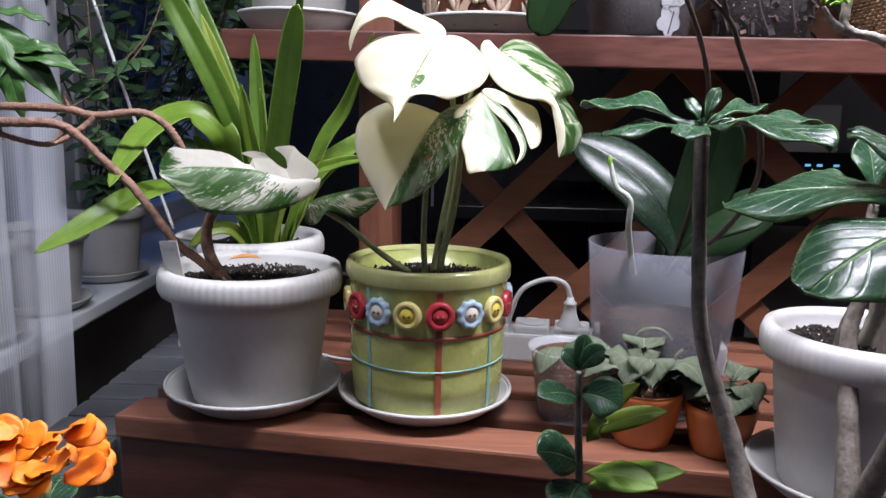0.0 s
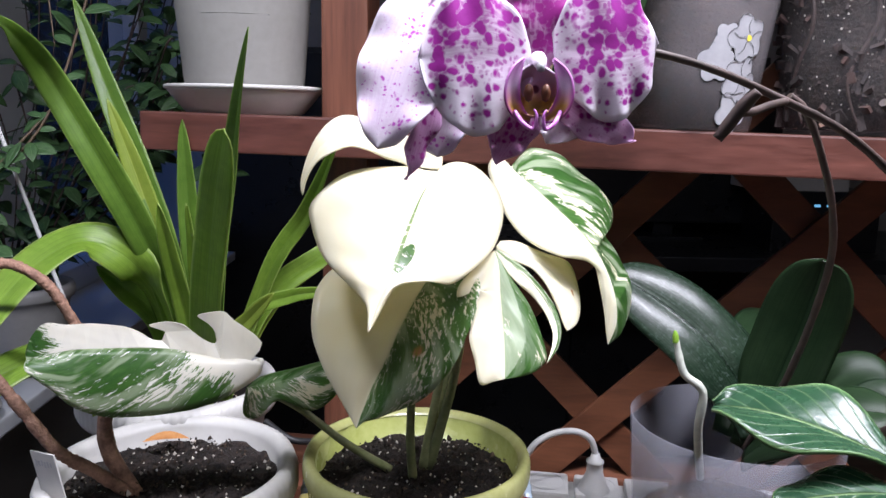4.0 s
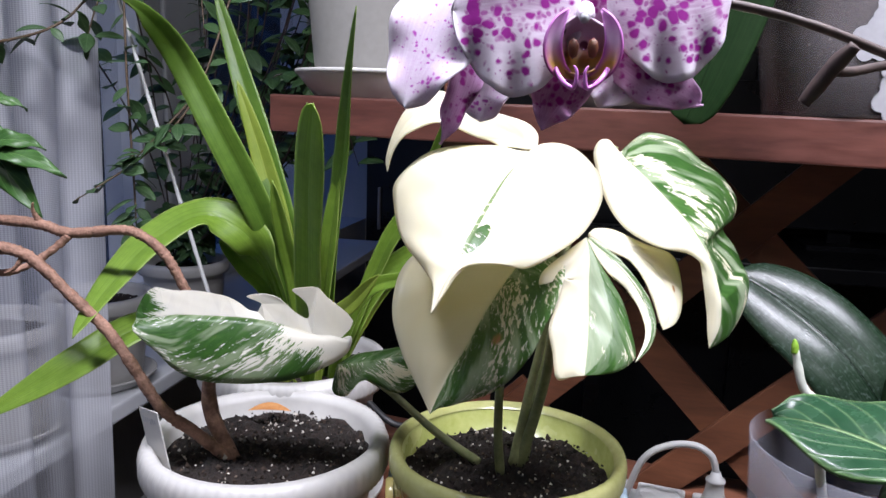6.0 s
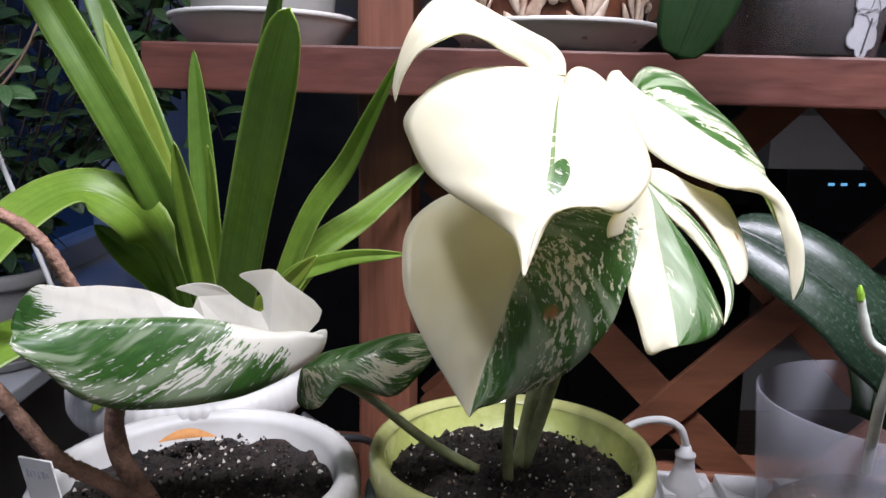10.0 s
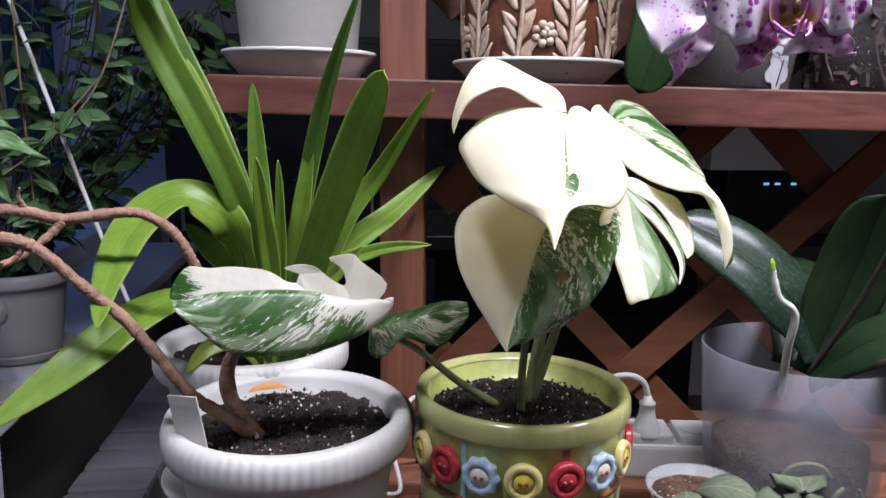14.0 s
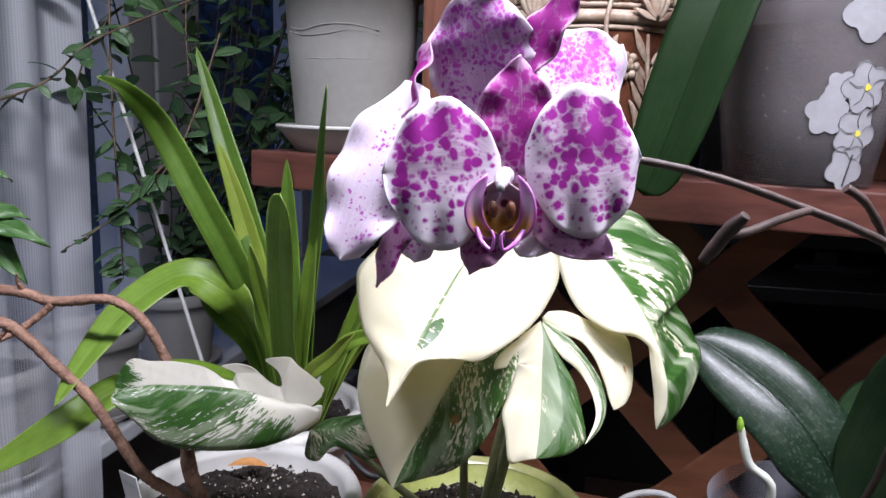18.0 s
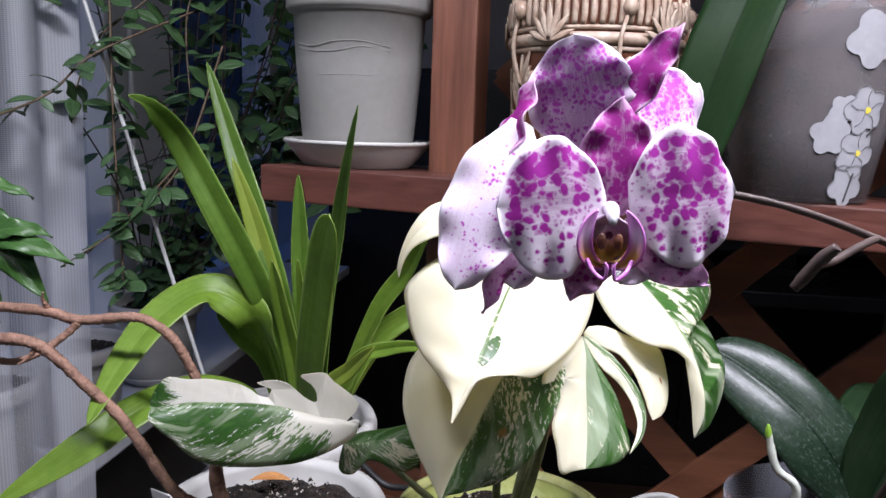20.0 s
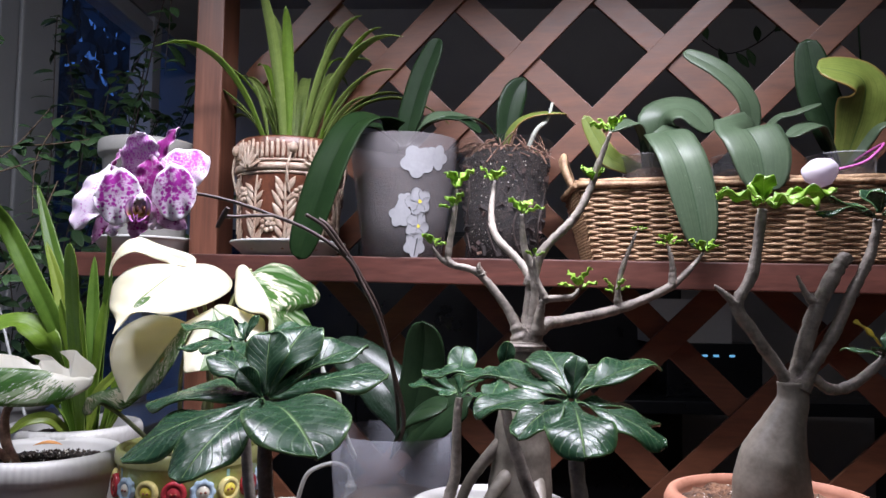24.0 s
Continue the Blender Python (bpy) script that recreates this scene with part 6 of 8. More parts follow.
seedling((0.558, 0.322, 0.72), [
    ([(0.558, 0.322, 0.79), (0.556, 0.322, 0.88), (0.552, 0.324, 0.96), (0.548, 0.326, 1.012)], [0.010, 0.007, 0.005, 0.004],
     [(20, 12, 0.060, 0.016), (65, 20, 0.055, 0.014), (150, 14, 0.058, 0.016), (205, 10, 0.062, 0.017), (-20, 2, 0.062, 0.018), (265, -6, 0.055, 0.017), (100, 50, 0.035, 0.012), (310, 20, 0.055, 0.017)])],
    "low leafy young desert rose beside the clay pot")
spr = seedling((0.098, 0.462, 0.72), [([(0.098, 0.462, 0.79), (0.094, 0.458, 0.88), (0.088, 0.452, 0.95), (0.086, 0.450, 0.992)], [0.003, 0.0028, 0.0024, 0.0018], [])], "thin sprout with dark oval leaves and yellowing lower leaves")
for b0, tip, w, mat, nn in (
    ((0.087, 0.450, 0.975), (0.060, 0.432, 0.982), 0.011, M_LADEN, (0, -0.5, 1)), ((0.087, 0.450, 0.978), (0.108, 0.435, 0.975), 0.014, M_LADEN, (0.2, -0.9, 0.5)),
    ((0.086, 0.450, 0.990), (0.076, 0.455, 1.002), 0.006, M_LADEN, (0, -0.7, 0.7)), ((0.086, 0.450, 0.992), (0.100, 0.446, 1.006), 0.007, M_LADEN, (0, -0.8, 0.6)),
    ((0.086, 0.450, 0.992), (0.090, 0.456, 1.012), 0.006, M_LADEN, (0, -1, 0.2)), ((0.092, 0.455, 0.93), (0.062, 0.44, 0.945), 0.016, M_LADEN, (0, -0.6, 0.8)), ((0.092, 0.455, 0.92), (0.075, 0.42, 0.915), 0.016, M_LADEN, (0, -0.6, 0.8)),
    ((0.094, 0.456, 0.955), (0.122, 0.45, 0.985), 0.006, M_LYEL, (-0.4, -0.8, 0.4)), ((0.094, 0.456, 0.950), (0.140, 0.45, 0.968), 0.007, M_LYEL, (0, -0.8, 0.7)), ((0.094, 0.456, 0.945), (0.100, 0.43, 0.968), 0.006, M_LYEL, (0, -0.8, 0.7)),
    ((0.094, 0.456, 0.925), (0.132, 0.432, 0.928), 0.012, M_LBUD, (0, -0.6, 1)), ((0.094, 0.456, 0.915), (0.150, 0.44, 0.935), 0.010, M_LBUD, (0, -0.6, 1))):
    b0, tip = Vector(b0), Vector(tip)
    leaf_on(spr, [b0, b0.lerp(tip, 0.35) + Vector((0, 0, 0.004)), b0.lerp(tip, 0.75) + Vector((0, 0, 0.004)), tip], w, mat, nn, None, OVATE, fold=12, curl=-20, nu=12, nv=4)

A2 = (0.555, 0.462, 0.88)
stool = thing("plant_stool", (0.56, 0.46, 0.72), "low wooden block under the clay pot", "stool")
part("block", box(0.47, 0.39, 0.72, 0.66, 0.545, 0.88, None, 0.004), M_STAIN, stool)
ad2 = thing("potted_desert_rose", A2, "bottle-shaped desert rose in a shallow terracotta pot", "potted plant", "potted plants")
part("pot", pot_shell(A2, 0.055, 0.078, 0.145, 0.004, 0.006, 0.02, 0, 0.9), M_CLAY, ad2, "terracotta pot")
part("soil", soil_disc((A2[0], A2[1], A2[2] + 0.136), 0.067, 7), M_BARKMIX, ad2, "gritty brown soil")
part("trunk", tube([(0.552, 0.452, 1.005), (0.552, 0.452, 1.03), (0.554, 0.451, 1.055), (0.562, 0.450, 1.082), (0.568, 0.450, 1.098), (0.568, 0.45, 1.112)], [0.0275, 0.028, 0.0245, 0.0155, 0.0115, 0.011], 20, steps=28, rough=0.015), M_TRUNK, ad2, "bottle-shaped grey trunk")
for k, (pts, rr) in enumerate((
    ([(0.568, 0.45, 1.105), (0.562, 0.45, 1.116), (0.540, 0.45, 1.148), (0.528, 0.45, 1.169), (0.540, 0.45, 1.195), (0.548, 0.45, 1.243)], [0.010, 0.0062, 0.006, 0.0058, 0.0052, 0.0048]),
    ([(0.568, 0.45, 1.105), (0.572, 0.45, 1.12), (0.585, 0.45, 1.162), (0.602, 0.45, 1.196), (0.611, 0.45, 1.208)], [0.011, 0.0078, 0.0074, 0.007, 0.0064]),
    ([(0.572, 0.447, 1.108), (0.580, 0.445, 1.123), (0.597, 0.445, 1.149), (0.611, 0.445, 1.179), (0.625, 0.445, 1.207), (0.632, 0.445, 1.235)], [0.009, 0.006, 0.0055, 0.0052, 0.0048, 0.004]),
    ([(0.575, 0.45, 1.118), (0.584, 0.45, 1.115), (0.596, 0.45, 1.107), (0.613, 0.45, 1.111), (0.636, 0.45, 1.130)], [0.006, 0.005, 0.0052, 0.005, 0.0042]),
    ([(0.529, 0.45, 1.168), (0.520, 0.45, 1.176), (0.511, 0.45, 1.184)], [0.005, 0.0035, 0.0012]),
    ([(0.588, 0.45, 1.17), (0.58, 0.45, 1.178), (0.573, 0.45, 1.192)], [0.005, 0.0032, 0.0014]))):
    part("branch", tube(pts, [rr[0]] + [0.82 * r for r in rr[1:]], 12, steps=9 * len(pts), rough=0.10, seed=40 + k), M_ADEN, ad2)
rosette(ad2, (0.549, 0.45, 1.246), [(20, 20, 0.042, 0.011), (140, 18, 0.038, 0.011), (200, 10, 0.040, 0.011), (300, -4, 0.045, 0.012), (250, 40, 0.03, 0.009), (340, 12, 0.05, 0.014), (80, 40, 0.03, 0.01)], M_LBUD)
rosette(ad2, (0.633, 0.445, 1.238), [(20, 20, 0.042, 0.013), (140, 18, 0.048, 0.013), (200, 0, 0.055, 0.014), (300, -4, 0.045, 0.014), (250, 30, 0.03, 0.011), (80, 50, 0.03, 0.01)], M_LADEN)
buds(ad2, (0.637, 0.45, 1.131), 0.03, 71, 4, M_LADEN)
obov_leaf(ad2, (0.634, 0.449, 1.140), (0.612, 0.445, 1.158), 0.005, (0, -0.5, 1), M_YEL)


# ---- small pots and the socket strip on the bench ----
strip = thing("socket_strip", (0.16, 0.945, BENCH), "white multi-socket extension strip with plug and cable", "power strip")
SM = Matrix.Translation((0.150, 0.952, BENCH)) @ Matrix.Rotation(-TH, 4, "Z")
part("body", box(-0.16, -0.026, 0.0, 0.20, 0.026, 0.036, SM, 0.004), M_SOCK, strip)
for k in range(7):
    x = -0.135 + 0.05 * k
    s = part("socket", box(x - 0.022, -0.022, 0.034, x + 0.022, 0.022, 0.046, SM, 0.003), M_SOCK, strip)
    bm = lathe([(0.0185, 0.0468), (0.0175, 0.0472), (0.017, 0.040), (0, 0.040)], (x, 0, 0), 28)
    bmesh.ops.transform(bm, matrix=SM, verts=bm.verts)
    part("well", bm, M_SOCK, s)
    for sy in (-1, 1):
        bm = lathe([(0.0024, 0.0405), (0, 0.0405)], (x + 0.0095 * sy, 0, 0), 10)
        bmesh.ops.transform(bm, matrix=SM, verts=bm.verts)
        part("pin_hole", bm, M_BLACK, s)
PX = Vector((0.160, 0.943, BENCH))
plug = thing("plug", PX + Vector((0, 0, 0.041)), "white two-pin plug in the strip", "plug")
part("plug_body", lathe([(0, 0), (0.0165, 0), (0.017, 0.003), (0.013, 0.010), (0.0085, 0.022), (0.0075, 0.032), (0.0085, 0.033), (0.0085, 0.035), (0.0055, 0.037), (0.004, 0.042), (0, 0.043)], PX + Vector((0, 0, 0.041)), 28), M_SOCK, plug)
part("cable", tube([PX + Vector((0, 0, 0.082)), PX + Vector((-0.006, 0, 0.098)), PX + Vector((-0.022, 0.002, 0.105)), PX + Vector((-0.045, 0.004, 0.100)), PX + Vector((-0.065, 0.0, 0.085)), PX + Vector((-0.085, 0.01, 0.03)), PX + Vector((-0.13, 0.06, -0.02))], [0.0032] * 7, 10, steps=40), M_SOCK, plug, "white mains cable looping away")


def curly(name, at, pts, mat, label, r=0.003):
    c = thing(name, at, label, "cable")
    part("cord", tube(pts, [r] * len(pts), 8, steps=10 * len(pts)), mat, c)


curly("cable", (-0.09, 0.92, 0.9), [(-0.150, 0.90, 0.965), (-0.125, 0.885, 0.955), (-0.105, 0.90, 0.945), (-0.09, 0.93, 0.92), (-0.08, 0.96, 0.88), (-0.075, 0.985, 0.83)], M_BLACK, "dark cable behind the pots")
curly("cable", (-0.10, 0.94, 0.86), [(-0.145, 0.91, 0.845), (-0.118, 0.905, 0.842), (-0.100, 0.912, 0.842), (-0.105, 0.935, 0.875), (-0.09, 0.955, 0.91), (-0.075, 1.0, 0.90), (-0.05, 1.06, 0.85)], M_SOCK, "white cable between the pots", 0.0024)


def cup(at, r0, r1, h, label, fill=0.7):
    c = thing("plastic_cup", at, label, "cup", "small pots")
    part("cup_wall", lathe([(0, 0), (r0, 0), (r1, h), (r1 + 0.002, h), (r1 + 0.002, h + 0.0015), (r1 - 0.001, h + 0.001), (r0 - 0.001, 0.002), (0, 0.002)], at, 48), M_CLEAR, c, "clear thin plastic cup")
    rf = r0 + (r1 - r0) * fill - 0.002
    part("fill", lathe([(0, 0.004), (r0 - 0.003, 0.004), (rf, h * fill), (rf * 0.6, h * fill + 0.006), (0, h * fill + 0.003)], at, 40, lambda a, i: 1 + 0.02 * math.sin(9 * a)), M_BARKMIX, c, "damp brown moss and chips")
    return c


c1 = cup((0.133, 0.770, BENCH), 0.030, 0.040, 0.072, "clear cup with a rooting leaf in moss", 0.9)
leaf_on(c1, [(0.125, 0.765, 0.905), (0.137, 0.752, 0.922), (0.155, 0.742, 0.922), (0.172, 0.735, 0.905)], 0.017, M_LFUZZ, (0, -0.5, 1), None, OVATE, fold=-6, curl=-14, nu=14, nv=5)
leaf_on(c1, [(0.120, 0.765, 0.905), (0.113, 0.748, 0.92), (0.105, 0.735, 0.91), (0.098, 0.728, 0.89)], 0.015, M_LFUZZ, (-0.4, -0.5, 1), None, OVATE, fold=-6, curl=-14, nu=14, nv=5)


def fuzzy(at, r, label, seed, n=8):
    f = thing("potted_african_violet", at, label, "potted plant", "small pots")
    part("pot", pot_shell(at, r * 0.72, r, r * 1.45, 0.0018, 0.0, 0.006, 0, 0.85), M_ORANGE, f, "small orange plastic pot")
    part("soil", soil_disc((at[0], at[1], at[2] + r * 1.26), r * 0.94, seed), M_BARKMIX, f)
    rnd = random.Random(seed)
    for k in range(n):
        a = 2 * math.pi * k / n + rnd.uniform(-0.3, 0.3)
        ln, z = r * rnd.uniform(1.0, 1.5), at[2] + r * 1.3
        d = Vector((math.cos(a), math.sin(a), 0))
        p = Vector((at[0], at[1], z))
        h = r * rnd.uniform(0.5, 1.5)
        leaf_on(f, [p + d * 0.2 * r, p + d * 0.5 * ln + Vector((0, 0, h)), p + d * 0.8 * ln + Vector((0, 0, h * 0.9)), p + d * ln * 1.1 + Vector((0, 0, h * 0.3))], r * rnd.uniform(0.50, 0.70), M_LFUZZ, (d.x * 0.5, d.y * 0.5, 1), None, OVATE, fold=8, curl=-22, nu=14, nv=5, wave=0.001)


fuzzy((0.196, 0.712, BENCH), 0.038, "fuzzy-leaved african violet in an orange pot", 3)
fuzzy((0.262, 0.690, BENCH), 0.033, "second fuzzy-leaved violet in an orange pot", 9, 7)


# ---- on the shelf ----
def on_shelf(x, y):
    return (x, y, shelf_z(x) + 0.0005)


p = on_shelf(-0.196, 1.052)
saucer(p, 0.0785, 0.026, M_WPLAST, "white saucer on the shelf under a white pot")
sp1 = thing("plant_pot", (p[0], p[1], p[2] + 0.006), "tall white plastic pot on the shelf", "plant pot", "shelf pots")
q = (p[0], p[1], p[2] + 0.006)
prof = [(0, 0), (0.052, 0), (0.056, 0.004), (0.060, 0.03), (0.066, 0.10), (0.069, 0.150), (0.0745, 0.152), (0.0760, 0.156), (0.0760, 0.172), (0.0735, 0.176), (0.069, 0.176), (0.067, 0.165), (0.060, 0.13), (0, 0.13)]
part("pot", lathe(prof, q, 120, lambda a, i: 1 + (0.003 * abs(math.sin(45 * a)) if 6 <= i <= 8 else 0)), M_WSHADED, sp1, "white plastic pot with faint ripples, its shade put into the colour")
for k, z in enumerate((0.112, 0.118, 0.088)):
    part("ripple", tube([(q[0] + (0.0672 + 0.0006 * k) * math.sin(a), q[1] - (0.0672 + 0.0006 * k) * math.cos(a), q[2] + z + 0.003 * math.sin(5 * a + k)) for a in (-0.9, -0.5, -0.1, 0.3, 0.7)] if z > 0.1 else [(q[0] + 0.0652 * math.sin(a), q[1] - 0.0652 * math.cos(a), q[2] + z) for a in (-0.8, -0.3, 0.2, 0.6)], [0.0004] * 5 if z > 0.1 else [0.0004] * 4, 5), M_WSHADED, sp1)
part("soil", soil_disc((q[0], q[1], q[2] + 0.16), 0.066, 8), M_SOIL, sp1)

# vase with relief
p = on_shelf(0.046, 1.008)
saucer(p, 0.0860, 0.022, M_WPLAST, "cream saucer under the relief vase")
V = (p[0], p[1], p[2] + 0.006)
vase = thing("relief_vase_plant", V, "brown and cream relief vase with a grassy plant", "potted plant", "shelf pots")
prof = [(0, 0), (0.066, 0), (0.070, 0.006), (0.074, 0.04), (0.077, 0.085), (0.078, 0.118), (0.0800, 0.124), (0.0800, 0.150), (0.0815, 0.166), (0.078, 0.169), (0.073, 0.165), (0.070, 0.14), (0, 0.135)]
vb = part("vase", lathe(prof, V, 96), M_VASED, vase, "dark brown stained ceramic vase")
for z, r, h in ((0.116, 0.0786, 0.0025), (0.1245, 0.0800, 0.0060), (0.1335, 0.0806, 0.0025)):
    part("moulded_ring", lathe([(r - 0.002, z - h), (r + h * 0.4, z - h * 0.7), (r + h * 0.6, z), (r + h * 0.4, z + h * 0.7), (r - 0.002, z + h)], V, 96), M_VASEL, vb, "cream moulded ring")


def on_vase(a, z, out=0.0):
    r = 0.072 + 0.006 * min(1, z / 0.118) + out
    return Vector((V[0] + r * math.sin(a), V[1] - r * math.cos(a), V[2] + z))


def relief_leaf(a0, z0, a1, z1, w, parent):
    pts = [on_vase(a0, z0, 0.001), on_vase(a0 + (a1 - a0) * 0.5, z0 + (z1 - z0) * 0.5, 0.0035), on_vase(a1, z1, 0.0015)]
    n = Vector((math.sin(a0), -math.cos(a0), 0))
    part("relief_leaf", blade(pts, n, n, wid(OVATE, w), wid(OVATE, w), (-12, -12), (-30, -30), nu=8, nv=3, sweep=10), M_VASEL, parent, "", (("SOLIDIFY", 0.002),))


rnd = random.Random(6)
for k in range(10):
    a = -3.0 + 0.628 * k
    lean = rnd.uniform(-0.10, 0.10)
    part("relief_stem", tube([on_vase(a - lean, 0.004, 0.001), on_vase(a + 0.03, 0.045, 0.0025), on_vase(a + lean, 0.085, 0.002), on_vase(a + 1.6 * lean, 0.112, 0.001)], [0.0026, 0.0024, 0.002, 0.0014], 6), M_VASEL, vb)
    for j in range(7):
        z = 0.006 + 0.0135 * j
        for s in (-1, 1):
            relief_leaf(a + 0.02 * s + lean * (z / 0.1 - 0.4), z, a + s * rnd.uniform(0.17, 0.27), z + rnd.uniform(0.014, 0.030), rnd.uniform(0.0034, 0.0052), vb)
    zc = 0.040 + 0.045 * (k % 2)
    for m in range(10):
        t = 2 * math.pi * m / 7
        rr = 0.0 if m == 9 else (0.0085 if m < 7 else 0.004)
        c = on_vase(a + 0.314 + rr / 0.076 * math.cos(t), zc + rr * math.sin(t), 0.0015)
        part("relief_berry", lathe([(0, 0.0042), (0.003, 0.003), (0.0042, 0), (0.003, -0.003), (0, -0.0042)], c, 8), M_VASEL, vb)
for k in range(64):
    a = 2 * math.pi * k / 64
    r = 0.0806
    top = 0.160 + rnd.uniform(-0.004, 0.006)
    part("rim_rib", tube([(V[0] + r * math.sin(a), V[1] - r * math.cos(a), V[2] + 0.136), (V[0] + (r + 0.001) * math.sin(a + 0.01), V[1] - (r + 0.001) * math.cos(a + 0.01), V[2] + 0.148), (V[0] + (r + 0.0005) * math.sin(a), V[1] - (r + 0.0005) * math.cos(a), V[2] + top)], [0.0026, 0.0031, 0.0024], 6, steps=5), M_VASEL, vb)
for k in range(5):
    a = -2.3 + 1.256 * k
    part("relief_stem", tube([on_vase(a + 0.02, 0.085, 0.004), on_vase(a - 0.03, 0.120, 0.009), on_vase(a + 0.06, 0.150, 0.0065)], [0.0018, 0.0020, 0.0016], 6), M_VASEL, vb)
    for j in range(7):
        t = radians(-75 + 25 * j)
        c0 = on_vase(a + 0.5, 0.122, 0.009)
        c1_ = on_vase(a + 0.5 + 0.28 * math.sin(t), 0.122 + 0.034 * math.cos(t), 0.0075)
        n = Vector((math.sin(a + 0.5), -math.cos(a + 0.5), 0.2))
        part("relief_petal", blade([c0, c0.lerp(c1_, 0.5) + n * 0.002, c1_], n, n, wid(OVATE, 0.0032), wid(OVATE, 0.0032), (-10, -10), (-20, -20), nu=6, nv=3, sweep=0), M_VASEL, vb, "", (("SOLIDIFY", 0.0016),))
    part("relief_bud", lathe([(0, 0.009), (0.0045, 0.007), (0.0070, 0), (0.0045, -0.006), (0, -0.008)], on_vase(a + 0.06, 0.150, 0.0065), 12), M_VASEL, vb)
part("soil", soil_disc((V[0], V[1], V[2] + 0.155), 0.069, 9), M_SOIL, vase)
rnd = random.Random(5)
for k in range(30):
    a = rnd.uniform(0, 2 * math.pi)
    ln, out = rnd.uniform(0.10, 0.25), rnd.uniform(0.04, 0.23)
    d = Vector((math.cos(a), math.sin(a) * 0.75, 0))
    b = Vector((V[0], V[1], V[2] + 0.15)) + d * rnd.uniform(0.004, 0.045)
    sag = out * rnd.uniform(0.0, 0.55)
    pts = [b, b + d * out * 0.2 + Vector((0, 0, ln * 0.45)), b + d * out * 0.55 + Vector((0, 0, ln * 0.85)), b + d * out + Vector((0, 0, ln - sag))]
    leaf_on(vase, pts, rnd.uniform(0.0070, 0.0125), M_LSPID if k % 5 else M_LCLIV, (-d.x, -d.y, 0.5), (-d.x * 0.4, -d.y * 0.4, 1), STRAP, fold=26, curl=-10, nu=16, nv=3, sweep=2, thick=0.0005)

# printed pot
p = on_shelf(0.226, 0.957)
prn = thing("printed_orchid_pot", p, "smoky plastic pot printed with white orchids, orchid leaves above", "potted plant", "shelf pots")
PR = lambda z: 0.057 + 0.0240 * (z / 0.172)
prof = [(0, 0), (0.054, 0), (0.057, 0.003), (PR(0.06), 0.06), (PR(0.12), 0.12), (PR(0.172), 0.172), (PR(0.172) - 0.0016, 0.1725), (PR(0.12) - 0.0016, 0.12), (PR(0.06) - 0.0016, 0.06), (0.0555, 0.004), (0, 0.003)]
pp = part("pot", lathe(prof, p, 80), M_PRINTP, prn, "smoky translucent pot")
part("bark_mix", lathe([(0, 0.006), (0.053, 0.006), (PR(0.11) - 0.004, 0.11), (PR(0.12) - 0.012, 0.125), (0, 0.12)], p, 40), M_BARKDK, prn)


def print_patch(a0, z0, size, mat, lift, lobes=5, name="printed_flower", rot=0.0):
    bm = bmesh.new()
    n = 40
    def at(x, z):
        a = a0 + x / 0.07
        r = PR(z0 + z) + lift
        return (p[0] + r * math.sin(a), p[1] - r * math.cos(a), p[2] + z0 + z)
    c = bm.verts.new(at(0, 0))
    half, ring = [], []
    for k in range(n):
        t = 2 * math.pi * k / n
        r = size * (0.72 + 0.28 * abs(math.cos(lobes * (t + rot) / 2)))
        half.append(bm.verts.new(at(r * 0.5 * math.cos(t), r * 0.5 * math.sin(t))))
        ring.append(bm.verts.new(at(r * math.cos(t), r * math.sin(t))))
    for k in range(n):
        j = (k + 1) % n
        bm.faces.new((c, half[k], half[j]))
        bm.faces.new((half[k], ring[k], ring[j], half[j]))
    return part(name, bm, mat, pp)


def ink_line(a0, z0, pts, w=0.0006):
    q = []
    for x, z in pts:
        a, r = a0 + x / 0.07, PR(z0 + z) + 0.0012
        q.append((p[0] + r * math.sin(a), p[1] - r * math.cos(a), p[2] + z0 + z))
    part("ink_line", tube(q, [w] * len(q), 5, steps=4 * len(q)), M_INK, pp)


for a0, z0, s, rot in ((0.36, 0.018, 0.019, 0.3), (0.40, 0.044, 0.020, 0.1), (0.02, 0.058, 0.017, 0.9), (0.40, 0.078, 0.020, 0.6), (0.12, 0.078, 0.012, 0.2), (0.34, 0.132, 0.023, 0.4), (0.72, 0.140, 0.018, 0.0)):
    print_patch(a0, z0, s, M_PRINTW, 0.0007, 5, "printed_flower", rot)
for a0, z0 in ((0.42, 0.044), (0.42, 0.078)):
    print_patch(a0, z0, 0.0028, M_YEL, 0.0013, 3, "printed_flower_centre")
    for t in (0.4, 1.6, 2.9, 4.1, 5.3):
        ink_line(a0, z0, [(0.004 * math.cos(t), 0.004 * math.sin(t)), (0.010 * math.cos(t + 0.2), 0.010 * math.sin(t + 0.2)), (0.016 * math.cos(t), 0.016 * math.sin(t))], 0.00022)
for a0, z0, s, rot in ((0.36, 0.018, 0.019, 0.3), (0.40, 0.044, 0.020, 0.1), (0.40, 0.078, 0.020, 0.6)):
    ring = [2 * math.pi * k / 30 for k in range(31)]
    ink_line(a0, z0, [(0.98 * s * (0.72 + 0.28 * abs(math.cos(2.5 * (t + rot)))) * math.cos(t), 0.98 * s * (0.72 + 0.28 * abs(math.cos(2.5 * (t + rot)))) * math.sin(t)) for t in ring], 0.00018)
ink_line(0.36, 0.004, [(0, 0), (0.002, 0.012), (0.004, 0.024)], 0.0007)
ink_line(0.50, 0.058, [(0, 0), (0.004, 0.006), (0.010, 0.008)], 0.0006)
PT = Vector((p[0], p[1], p[2] + 0.165))
